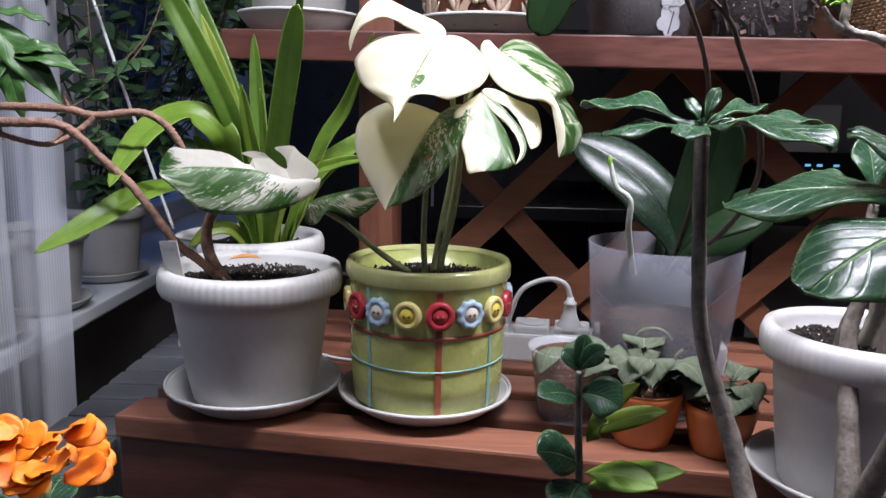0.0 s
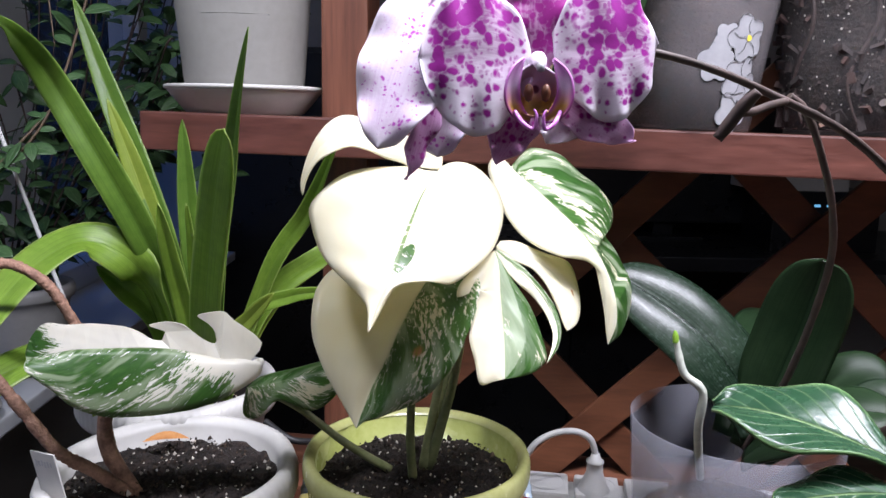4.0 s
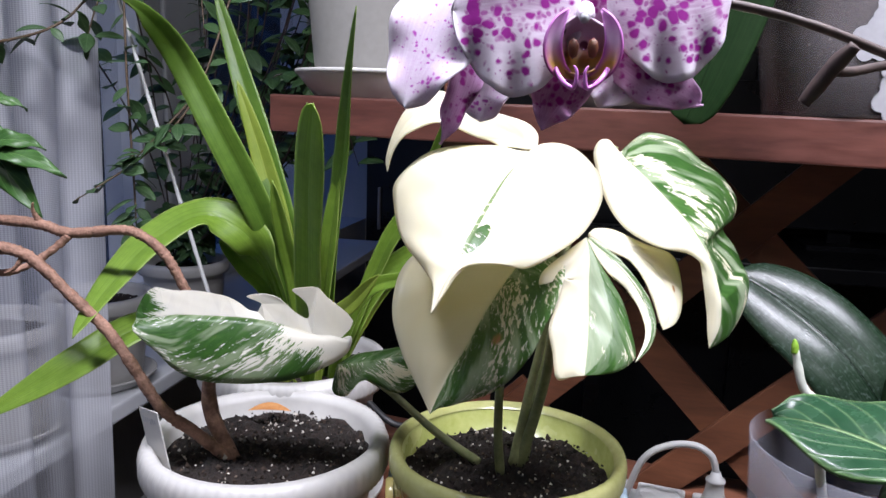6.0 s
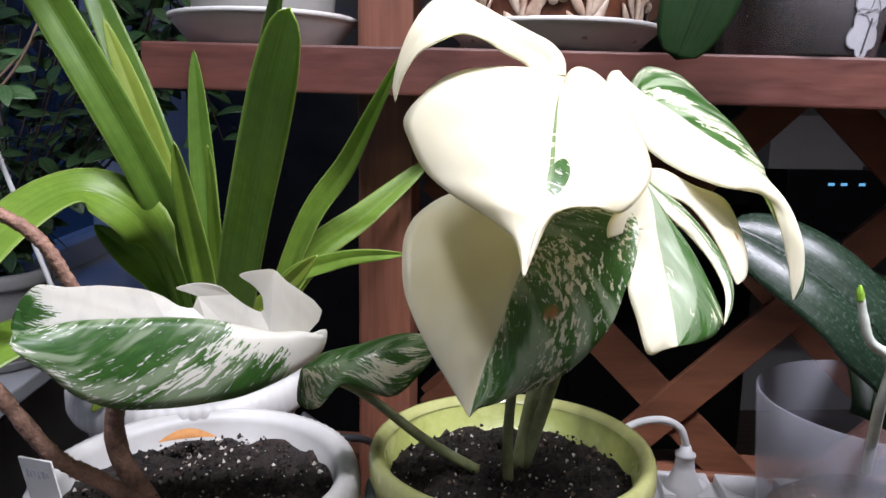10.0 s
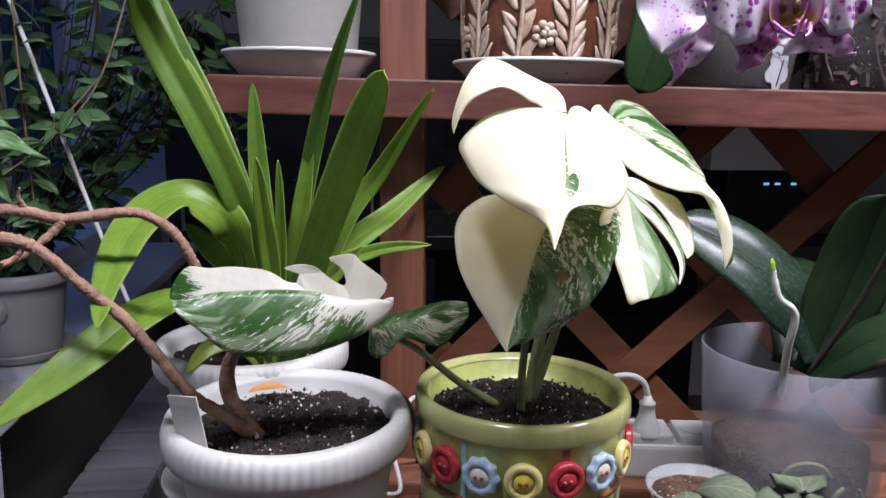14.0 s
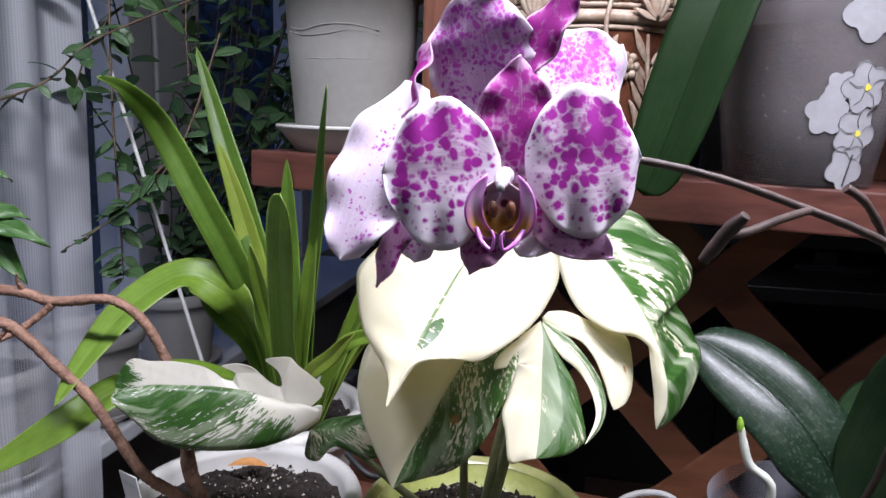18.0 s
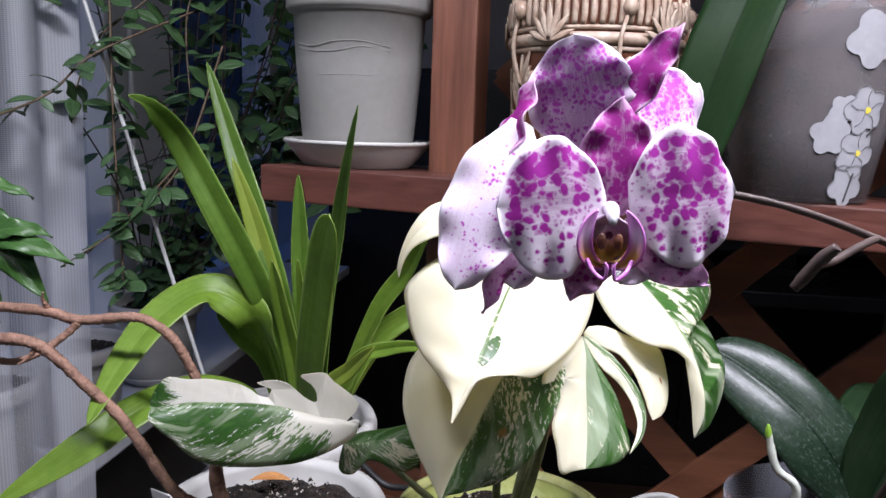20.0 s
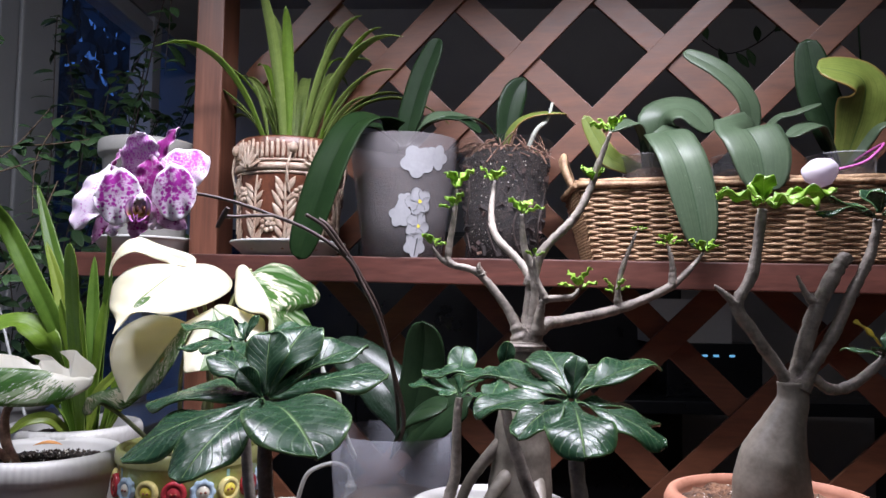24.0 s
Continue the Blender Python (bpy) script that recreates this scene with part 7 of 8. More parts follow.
for pts, w, mat, nn, n2 in (
    ([PT, (0.205, 0.925, 1.425), (0.168, 0.890, 1.415), (0.140, 0.865, 1.36), (0.112, 0.856, 1.27), (0.097, 0.858, 1.222)], 0.030, M_LORCHD, (-0.5, -0.6, 0.8), (-0.3, -1, 0.1)),
    ([PT, (0.19, 0.95, 1.42), (0.165, 0.955, 1.425), (0.150, 0.96, 1.435)], 0.014, M_LORCH, (0, -0.5, 1), (0, -0.5, 1)),
    ([PT, (0.235, 0.955, 1.44), (0.252, 0.955, 1.50), (0.275, 0.95, 1.556)], 0.021, M_LORCH, (-0.5, -1, 0.2), (-0.3, -1, 0.3)),
    ([PT, (0.27, 0.93, 1.425), (0.31, 0.92, 1.425), (0.335, 0.91, 1.405)], 0.016, M_LORCH, (0, -0.4, 1), (0.2, -0.4, 1)),
    ([PT, (0.26, 0.945, 1.43), (0.29, 0.95, 1.44), (0.33, 0.95, 1.43)], 0.014, M_LORCHG, (0, -0.6, 1), (0, -0.6, 1))):
    leaf_on(prn, pts, w, mat, nn, n2, LONG, fold=16, curl=-12, nu=28, nv=6, sweep=3, curve=spline, thick=0.002)

# smoky pot with bark
p = on_shelf(0.372, 0.958)
dk = thing("bark_orchid_pot", p, "smoky clear pot packed with bark and roots of a tired orchid", "potted plant", "shelf pots")
prof = [(0, 0), (0.050, 0), (0.053, 0.003), (0.061, 0.08), (0.070, 0.172), (0.0715, 0.173), (0.0685, 0.172), (0.0595, 0.08), (0.0515, 0.004), (0, 0.003)]
part("pot", lathe(prof, p, 72), M_SMOKY, dk, "smoky clear plastic pot")
bm = lathe([(0, 0.006), (0.047, 0.006), (0.052, 0.045), (0.056, 0.08), (0.059, 0.115), (0.062, 0.145), (0.045, 0.160), (0.02, 0.150), (0, 0.158)], p, 90, lambda a, i: 1 + 0.07 * noise.noise(Vector((3 * math.cos(a), 3 * math.sin(a), i * 2.3))))
part("bark_mix", bm, M_SOIL, dk, "dark bark and dry moss")
rnd = random.Random(13)
chips = bmesh.new()
for k in range(240):
    a, z = rnd.uniform(0, 6.283), rnd.uniform(0.010, 0.148)
    r = 0.0505 + 0.0125 * z / 0.148 + rnd.uniform(-0.004, 0.0015)
    m = pose(p[0] + r * math.cos(a), p[1] + r * math.sin(a), p[2] + z, rnd.uniform(0, 360), rnd.uniform(0, 360), rnd.uniform(0, 360))
    w = rnd.uniform(0.003, 0.0075)
    bit = box(-w, -w * rnd.uniform(0.4, 0.8), -w * 0.3, w, w * rnd.uniform(0.4, 0.8), w * 0.3, m)
    tmp = bpy.data.meshes.new("chip")
    bit.to_mesh(tmp)
    bit.free()
    chips.from_mesh(tmp)
    bpy.data.meshes.remove(tmp)
tagged(part("loose_bark", chips, M_CHIP, dk, "dark orchid bark chips"), kind="stuff")
rnd = random.Random(12)
bm = bmesh.new()
for k in range(150):
    a, r = rnd.uniform(0, 6.28), 0.060 * math.sqrt(rnd.random())
    c = Vector((p[0] + r * math.cos(a), p[1] + r * math.sin(a), p[2] + 0.146 + rnd.uniform(0, 0.024)))
    d = Vector((rnd.uniform(-1, 1), rnd.uniform(-1, 1), rnd.uniform(-0.3, 0.8))).normalized() * rnd.uniform(0.01, 0.024)
    tube([c - d, c + Vector((0, 0, rnd.uniform(0, 0.006))), c + d], [0.0009, 0.0011, 0.0006], 5, bm=bm)
part("moss_strands", bm, M_BRANCH, dk, "loose brown moss strands")
for k in range(4):
    a = (-1.2, -0.35, 0.3, 1.1)[k]
    part("root", tube([(p[0] + 0.060 * math.sin(a), p[1] - 0.060 * math.cos(a), p[2] + 0.150), (p[0] + 0.0595 * math.sin(a + 0.2), p[1] - 0.0595 * math.cos(a + 0.2), p[2] + 0.10), (p[0] + 0.0555 * math.sin(a - 0.1), p[1] - 0.0555 * math.cos(a - 0.1), p[2] + 0.05), (p[0] + 0.0525 * math.sin(a + 0.1), p[1] - 0.0525 * math.cos(a + 0.1), p[2] + 0.012)], [0.0018, 0.0019, 0.0016, 0.0012], 7), M_SPIKE, dk)
DT = Vector((p[0], p[1], p[2] + 0.16))
for pts, w, mat, nn in (
    ([DT, (0.38, 0.945, 1.43), (0.40, 0.94, 1.445), (0.46, 0.93, 1.438)], 0.013, M_LORCHY, (0, -0.5, 1)),
    ([DT, (0.375, 0.96, 1.45), (0.385, 0.965, 1.49), (0.405, 0.97, 1.50)], 0.020, M_LORCH, (0.3, -1, 0.2)),
    ([DT, (0.35, 0.94, 1.425), (0.33, 0.93, 1.44), (0.30, 0.92, 1.425)], 0.013, M_LORCH, (0, -0.4, 1))):
    leaf_on(dk, pts, w, mat, nn, nn, STRAP, fold=14, curl=-12, nu=20, nv=4, sweep=3, thick=0.002)
part("dry_root", tube([DT + Vector((0.03, -0.01, -0.005)), DT + Vector((0.045, -0.02, 0.03)), DT + Vector((0.06, -0.02, 0.045)), DT + Vector((0.068, -0.022, 0.07))], [0.0035, 0.0032, 0.0032, 0.002], 8, rough=0.06), M_ROOT, dk, "dry grey aerial root")

# the wicker basket
bx0, bx1, by0, by1 = 0.490, 0.92, 0.862, 0.955
bz = shelf_z(0.62) + 0.002
bas = thing("wicker_basket", ((bx0 + bx1) / 2, 0.91, bz), "long wicker basket holding potted orchids", "basket")


def basket_ring(z, spread, r, bm, ph, n=156):
    pts = []
    for k in range(n):
        s = k / n * 4
        i, f = int(s), s - int(s)
        cs = [(bx0 - spread, by0 - spread), (bx1 + spread, by0 - spread), (bx1 + spread, by1 + spread), (bx0 - spread, by1 + spread)]
        a, b = cs[i], cs[(i + 1) % 4]
        x, y = a[0] + (b[0] - a[0]) * f, a[1] + (b[1] - a[1]) * f
        nx, ny = (0, -1, 0, 1)[i], 0
        nrm = ((0, -1), (1, 0), (0, 1), (-1, 0))[i]
        w = 0.0022 * math.sin(k * math.pi * 0.5 + ph)
        x0, y0 = x + nrm[0] * w, y + nrm[1] * w
        ang = -0.0 if True else 0
        pts.append((x0, y0 - (x0 - 0.6) * 0.163, z))
    pts.append(pts[0])
    tube(pts, [r] * len(pts), 5, steps=len(pts) - 1, rough=0.16, seed=int(z * 9999), bm=bm)


for k in range(25):
    bm = bmesh.new()
    f = k / 24
    basket_ring(bz + 0.004 + 0.094 * f, 0.022 * f, 0.0022, bm, math.pi / 2 if k % 2 else -math.pi / 2)
    part("weaver", bm, M_WICKER, bas)
bm = bmesh.new()
basket_ring(bz + 0.101, 0.026, 0.0042, bm, 0)
basket_ring(bz + 0.106, 0.023, 0.0036, bm, 1.5)
part("rim", bm, M_WICKER, bas, "twisted pale wicker rim")
part("base", box(bx0 + 0.004, by0 + 0.006, bz - 0.001, bx1 - 0.004, by1 - 0.006, bz + 0.004, Matrix.Translation((0.6, 0.9, 0)) @ Matrix.Rotation(-TH, 4, "Z") @ Matrix.Translation((-0.6, -0.9, 0))), M_WICKER, bas)
hx, hy = bx0 - 0.022, 0.91 + 0.02
for dy in (-0.012, 0.012):
    part("handle_strand", tube([(hx + 0.004, hy - 0.03 + dy * 0.3, bz + 0.09), (hx - 0.012, hy - 0.02 + dy * 0.3, bz + 0.125), (hx - 0.014, hy + dy, bz + 0.150), (hx - 0.004, hy + 0.02 + dy * 0.3, bz + 0.135), (hx + 0.012, hy + 0.035 + dy * 0.3, bz + 0.10)], [0.0042, 0.0045, 0.005, 0.0045, 0.0042], 8, rough=0.1, seed=3), M_WICKER, bas, "braided end handle")


def basket_orchid(x, y, r, h, leaves, label, flower=None):
    q = (x, y, bz + 0.004)
    o = thing("basket_orchid", q, label, "potted plant", "basket orchids")
    part("pot", lathe([(0, 0), (r * 0.8, 0), (r, h), (r + 0.002, h), (r + 0.002, h + 0.002), (r - 0.0012, h), (r * 0.8 - 0.001, 0.003), (0, 0.003)], q, 48), M_CLEAR, o, "clear plastic pot")
    part("bark_mix", lathe([(0, 0.005), (r * 0.76, 0.005), (r * 0.92, h * 0.85), (r * 0.5, h * 0.9), (0, h * 0.88)], q, 32), M_BARKMIX, o)
    for pts, w, mat, nn, n2 in leaves:
        leaf_on(o, [(x, y, q[2] + h * 0.88)] + pts, w, mat, nn, n2, LONG, fold=10, curl=-14, nu=24, nv=6, sweep=3, curve=spline, thick=0.002)
    return o


basket_orchid(0.572, 0.905, 0.040, 0.140, [
    ([(0.548, 0.87, 1.405), (0.530, 0.86, 1.408), (0.505, 0.85, 1.395)], 0.015, M_LORCHG, (0, -0.5, 1), (0, -0.5, 1)),
    ([(0.580, 0.88, 1.42), (0.610, 0.865, 1.428), (0.638, 0.855, 1.395)], 0.032, M_LORCHG, (0, -0.7, 1), (0.4, -0.8, 0.5)),
    ([(0.575, 0.86, 1.395), (0.588, 0.82, 1.36), (0.602, 0.808, 1.30), (0.612, 0.806, 1.235)], 0.031, M_LORCHG, (0, -0.9, 0.8), (0.1, -1, 0.05)),
    ([(0.535, 0.90, 1.36), (0.51, 0.90, 1.375), (0.480, 0.905, 1.43)], 0.014, M_LORCHY, (-0.4, -0.8, 0.4), (-0.4, -0.8, 0.4))], "pale-leaved orchid in a clear pot in the basket")
basket_orchid(0.690, 0.890, 0.040, 0.138, [
    ([(0.695, 0.87, 1.43), (0.66, 0.87, 1.48), (0.610, 0.88, 1.512)], 0.016, M_LORCHG, (0.3, -0.9, 0.5), (-0.2, -1, 0.5)),
    ([(0.675, 0.84, 1.395), (0.685, 0.815, 1.365), (0.690, 0.808, 1.31)], 0.040, M_LORCHG, (0, -0.9, 0.7), (0.05, -1, 0.1)),
    ([(0.72, 0.86, 1.41), (0.745, 0.85, 1.42), (0.775, 0.84, 1.43)], 0.011, M_LORCHG, (0, -0.5, 1), (0, -0.5, 1)),
    ([(0.665, 0.89, 1.41), (0.645, 0.90, 1.42), (0.625, 0.90, 1.42)], 0.014, M_LORCH, (0, -0.5, 1), (0, -0.5, 1))], "orchid with greyish leaves in the basket")
bo3 = basket_orchid(0.815, 0.875, 0.042, 0.138, [
    ([(0.80, 0.87, 1.41), (0.785, 0.875, 1.46), (0.775, 0.88, 1.53)], 0.026, M_LORCH, (-0.3, -1, 0.3), (-0.3, -1, 0.3)),
    ([(0.83, 0.85, 1.42), (0.82, 0.83, 1.46), (0.765, 0.83, 1.475)], 0.034, M_LORCHY, (0.1, -1, 0.5), (-0.3, -0.8, 0.7)),
    ([(0.78, 0.85, 1.40), (0.755, 0.84, 1.40), (0.73, 0.835, 1.385)], 0.015, M_LORCHG, (0, -0.5, 1), (0, -0.5, 1)),
    ([(0.84, 0.86, 1.40), (0.87, 0.85, 1.41), (0.91, 0.845, 1.385)], 0.024, M_LORCHG, (0, -0.6, 1), (0.2, -0.6, 1))], "orchid with yellowing leaf and a pink bud")
part("stem", tube([(0.825, 0.86, 1.36), (0.83, 0.80, 1.37), (0.80, 0.785, 1.345), (0.765, 0.79, 1.335)], [0.002, 0.002, 0.0018, 0.0018], 8), M_LIP, bo3, "pink flower stem")
bm = lathe([(0, -0.024), (0.010, -0.018), (0.018, -0.004), (0.016, 0.010), (0.008, 0.020), (0, 0.023)], (0, 0, 0), 20, lambda a, i: 1 + 0.10 * math.cos(3 * a))
bmesh.ops.transform(bm, matrix=pose(0.748, 0.79, 1.333, 0, 80, 10), verts=bm.verts)
part("bud", bm, M_PETB, bo3, "pale lilac drooping bud")

# ---- by the window ----
cur = bmesh.new()
rows = []
for k in range(151):
    y = 0.74 + 0.33 * k / 150
    x = -0.545 - 0.06 * (1.07 - y) + 0.011 * math.sin(y * 95) + 0.007 * math.sin(y * 41 + 1.0) + 0.0015 * math.sin(y * 210)
    rows.append([cur.verts.new((x + 0.006 * math.sin(3 * z + 9 * y), y, z)) for z in (0.22, 0.7, 1.0, 1.3, 1.7, 2.28)])
for a, b in zip(rows, rows[1:]):
    for j in range(5):
        cur.faces.new((a[j], b[j], b[j + 1], a[j + 1]))
m, nt, b = nodes_of("sheer_net")
vec = coords(nt, (1, 1, 1))
sp = nt.nodes.new("ShaderNodeSeparateXYZ")
nt.links.new(vec, sp.inputs[0])
g1 = mth(nt, "SINE", mth(nt, "MULTIPLY", mth(nt, "ADD", sp.outputs[1], sp.outputs[2]), 1500.0))
g2 = mth(nt, "SINE", mth(nt, "MULTIPLY", mth(nt, "SUBTRACT", sp.outputs[1], sp.outputs[2]), 1500.0))
net = mth(nt, "MULTIPLY", g1, g2)
b.inputs["Base Color"].default_value = (0.84, 0.85, 0.90, 1)
b.inputs["Roughness"].default_value = 0.8
tl = nt.nodes.new("ShaderNodeBsdfTranslucent")
tl.inputs[0].default_value = (0.84, 0.85, 0.90, 1)
m1 = nt.nodes.new("ShaderNodeMixShader")
m1.inputs[0].default_value = 0.4
tp = nt.nodes.new("ShaderNodeBsdfTransparent")
m2 = nt.nodes.new("ShaderNodeMixShader")
gather = noise_tex(nt, coords(nt, (0.0, 1.0, 0.04)), 15.0, 2, 0.5)
nt.links.new(mth(nt, "MULTIPLY_ADD", net, 0.12, mth(nt, "MULTIPLY_ADD", gather, -1.6, 1.27)), m2.inputs[0])
nt.links.new(b.outputs[0], m1.inputs[1])
nt.links.new(tl.outputs[0], m1.inputs[2])
nt.links.new(m1.outputs[0], m2.inputs[1])
nt.links.new(tp.outputs[0], m2.inputs[2])
nt.links.new(m2.outputs[0], nt.nodes["Material Output"].inputs[0])
M_NET = m
ct = part("net_curtain", soften(cur), M_NET, None, "sheer white net curtain hanging in folds")
tagged(ct, category="curtain")
rail = part("curtain_rail", tube([(-0.51, -0.6, 2.29), (-0.51, 0.6, 2.29), (-0.51, 2.4, 2.29)], [0.011] * 3, 12), M_FRAME, None, "white curtain rail above the window")
tagged(rail, category="curtain rail")
for y in (-0.4, 2.2):
    part("bracket", box(WX, y - 0.01, 2.28, -0.51, y + 0.01, 2.30), M_FRAME, rail)

for x, y, r, h in ((-0.690, 1.055, 0.088, 0.145), (-0.68, 1.255, 0.080, 0.135), (-0.68, 1.50, 0.080, 0.14), (-0.70, 0.66, 0.08, 0.14)):
    saucer((x, y, 0.80), r * 0.98, 0.018, M_WPLAST, "white saucer on the window sill")
    s = thing("plant_pot", (x, y, 0.806), "white plastic plant pot on the window sill", "plant pot", "sill pots")
    part("pot", pot_shell((x, y, 0.806), r * 0.72, r, h, 0.003, 0.009, 0.022, 0, 0.85), M_WPLAST, s)
    part("soil", soil_disc((x, y, 0.806 + h * 0.87), r * 0.86, x * 9), M_SOIL, s)

rod = part("support_rod", tube([(-0.372, 1.045, 0.975), (-0.41, 1.05, 1.088), (-0.49, 1.05, 1.353), (-0.56, 1.05, 1.58)], [0.0023] * 4, 10), M_SOCK, None, "thin white plant support rod in the rear pot")
rod.data.transform(Matrix.Identity(4))
tagged(rod, category="plant stake")


def vine(name, stems, leaf_len, gap, mat, label, seed, at, droop=0.4, stem_mat=None):
    v = thing(name, at, label, "climbing plant")
    rnd = random.Random(seed)
    for pts in stems:
        part("stem", tube(pts, [0.0013] * (len(pts) - 1) + [0.0006], 6, steps=8 * len(pts), rough=0.1), stem_mat or M_VSTEM, v)
        length = sum((Vector(a) - Vector(b)).length for a, b in zip(pts, pts[1:]))
        n = max(2, int(length / gap))
        for k in range(n):
            t = (k + rnd.uniform(0.1, 0.9)) / n
            b = spline(pts, t)
            a = rnd.uniform(0, 6.28)
            d = Vector((math.cos(a), math.sin(a) * 0.8, rnd.uniform(-droop - 0.4, 0.35))).normalized()
            ln = leaf_len * rnd.uniform(0.6, 1.15)
            nn = Vector((d.x * 0.2 + rnd.uniform(-0.4, 0.4), -0.6 + rnd.uniform(-0.4, 0.4), 0.8))
            leaf_on(v, [b, b + d * ln * 0.35 + Vector((0, 0, ln * 0.08)), b + d * ln * 0.75, b + d * ln - Vector((0, 0, ln * 0.15))], ln * rnd.uniform(0.22, 0.30), mat, nn, nn, OVATE, fold=14, curl=-20, nu=8, nv=3, sweep=10, thick=0.0004)
    return v


vine("climbing_fig", [
    [(-0.50, 1.10, 1.62), (-0.475, 1.05, 1.42), (-0.465, 1.03, 1.27), (-0.462, 1.03, 1.14), (-0.455, 1.02, 1.085)],
    [(-0.36, 1.08, 1.36), (-0.395, 1.05, 1.235), (-0.44, 1.02, 1.17), (-0.50, 0.98, 1.12)],
    [(-0.385, 1.06, 1.25), (-0.43, 1.03, 1.19), (-0.47, 1.02, 1.15)],
    [(-0.40, 1.10, 1.40), (-0.470, 1.015, 1.346), (-0.502, 0.985, 1.305), (-0.515, 0.945, 1.285), (-0.508, 0.860, 1.268), (-0.500, 0.800, 1.262)],
    [(-0.42, 1.15, 1.50), (-0.45, 1.10, 1.42), (-0.50, 1.06, 1.36), (-0.53, 1.05, 1.28)],
    [(-0.38, 1.12, 1.48), (-0.41, 1.10, 1.40), (-0.40, 1.08, 1.30)],
    [(-0.33, 1.16, 1.45), (-0.40, 1.12, 1.43), (-0.50, 1.10, 1.42), (-0.56, 1.0, 1.40)]], 0.031, 0.012, M_LVINE, "small-leaved climbing plant trailing by the window", 4, (-0.66, 1.255, 0.94))
rnd = random.Random(77)
stems = []
for k in range(34):
    x, y = rnd.uniform(-0.72, -0.28), rnd.uniform(1.25, 1.75)
    z0 = rnd.uniform(0.94, 1.0)
    h = rnd.uniform(0.25, 0.85)
    stems.append([(-0.68 + 0.1 * (x + 0.5), 1.50, z0), (x * 0.6 - 0.25, (y + 1.5) / 2, z0 + h * 0.5), (x, y, z0 + h), (x + rnd.uniform(-0.1, 0.1), y + rnd.uniform(-0.1, 0.1), z0 + h * rnd.uniform(0.55, 0.95))])
vine("bushy_climber", stems, 0.042, 0.022, M_LVINE, "dense dark climber standing against the night window", 8, (-0.68, 1.50, 0.94), 0.4, M_SPIKE)

lp = thing("long_leaf_plant", (-0.70, 0.66, 0.93), "young plant with long pointed green leaves before the curtain", "potted plant", "potted plants")
for pts, rr in (
    ([(-0.69, 0.66, 0.92), (-0.66, 0.68, 1.00), (-0.605, 0.705, 1.09), (-0.552, 0.755, 1.150), (-0.528, 0.778, 1.172)], [0.004, 0.004, 0.0036, 0.003, 0.0024]),
    ([(-0.533, 0.780, 1.172), (-0.515, 0.780, 1.205), (-0.480, 0.780, 1.222), (-0.450, 0.780, 1.221)], [0.0024, 0.0022, 0.0020, 0.0016]),
    ([(-0.590, 0.715, 1.105), (-0.520, 0.778, 1.135), (-0.470, 0.776, 1.165), (-0.425, 0.776, 1.182)], [0.0028, 0.0024, 0.0020, 0.0016])):
    part("stem", tube(pts, rr, 8, rough=0.06), M_BRANCH, lp)
for b0, tip, w, nn in (
    ((-0.452, 0.780, 1.221), (-0.377, 0.782, 1.136), 0.0175, (0.3, -1, 0.5)),
    ((-0.450, 0.780, 1.221), (-0.390, 0.790, 1.217), 0.0085, (0.0, -0.6, 1)),
    ((-0.455, 0.780, 1.224), (-0.428, 0.790, 1.250), 0.0100, (-0.3, -1, 0.2)),
    ((-0.462, 0.780, 1.222), (-0.505, 0.775, 1.228), 0.0070, (0.0, -0.5, 1)),
    ((-0.505, 0.780, 1.206), (-0.452, 0.768, 1.178), 0.0110, (0.2, -0.9, 0.7)),
    ((-0.540, 0.780, 1.172), (-0.493, 0.770, 1.128), 0.0125, (0.4, -1, 0.5)),
    ((-0.425, 0.776, 1.182), (-0.470, 0.768, 1.108), 0.0165, (-0.4, -1, 0.2)),
    ((-0.430, 0.776, 1.180), (-0.412, 0.772, 1.120), 0.0120, (0.1, -1, 0.2)),
    ((-0.425, 0.776, 1.183), (-0.352, 0.780, 1.168), 0.0090, (0.1, -0.8, 0.7)),
    ((-0.425, 0.776, 1.184), (-0.372, 0.785, 1.188), 0.0085, (0.1, -0.8, 0.7)),
    ((-0.545, 0.748, 1.118), (-0.580, 0.720, 1.065), 0.0120, (-0.2, -0.9, 0.6)),
    ((-0.470, 0.776, 1.150), (-0.430, 0.765, 1.105), 0.0100, (0.2, -0.9, 0.5)),
    ((-0.533, 0.780, 1.172), (-0.548, 0.772, 1.200), 0.0065, (0.3, -1, 0.1))):
    b0, t = Vector(b0), Vector(tip)
    leaf_on(lp, [b0, b0.lerp(t, 0.3) + Vector((0, -0.005, 0.012)), b0.lerp(t, 0.7) + Vector((0, -0.005, 0.012)), t], w, M_LMANGO, nn, nn, OVATE, fold=14, curl=-18, nu=24, nv=6, sweep=10, wave=0.0022, waves=3, phase=t.x * 90)

# ---- orange flower in front ----
CX = (-0.225, 0.405, 0.70)
cr = thing("potted_crossandra", CX, "orange flowering crossandra with dark leaves", "potted plant", "potted plants")
tbl = thing("side_table", (-0.23, 0.40, 0.70), "small dark table before the stand", "table")
part("top", box(-0.36, 0.30, 0.68, -0.10, 0.50, 0.70, None, 0.003), M_STAIN, tbl)
for x in (-0.345, -0.145):
    for y in (0.315, 0.455):
        part("leg", box(x, y, 0.0, x + 0.03, y + 0.03, 0.68, None, 0.003), M_POSTW, tbl)
part("pot", pot_shell(CX, 0.04, 0.055, 0.10, 0.002, 0.004, 0.012, 0, 0.85), M_BLACK, cr, "dark plastic pot")
part("soil", soil_disc((CX[0], CX[1], CX[2] + 0.088), 0.048, 11), M_SOIL, cr)
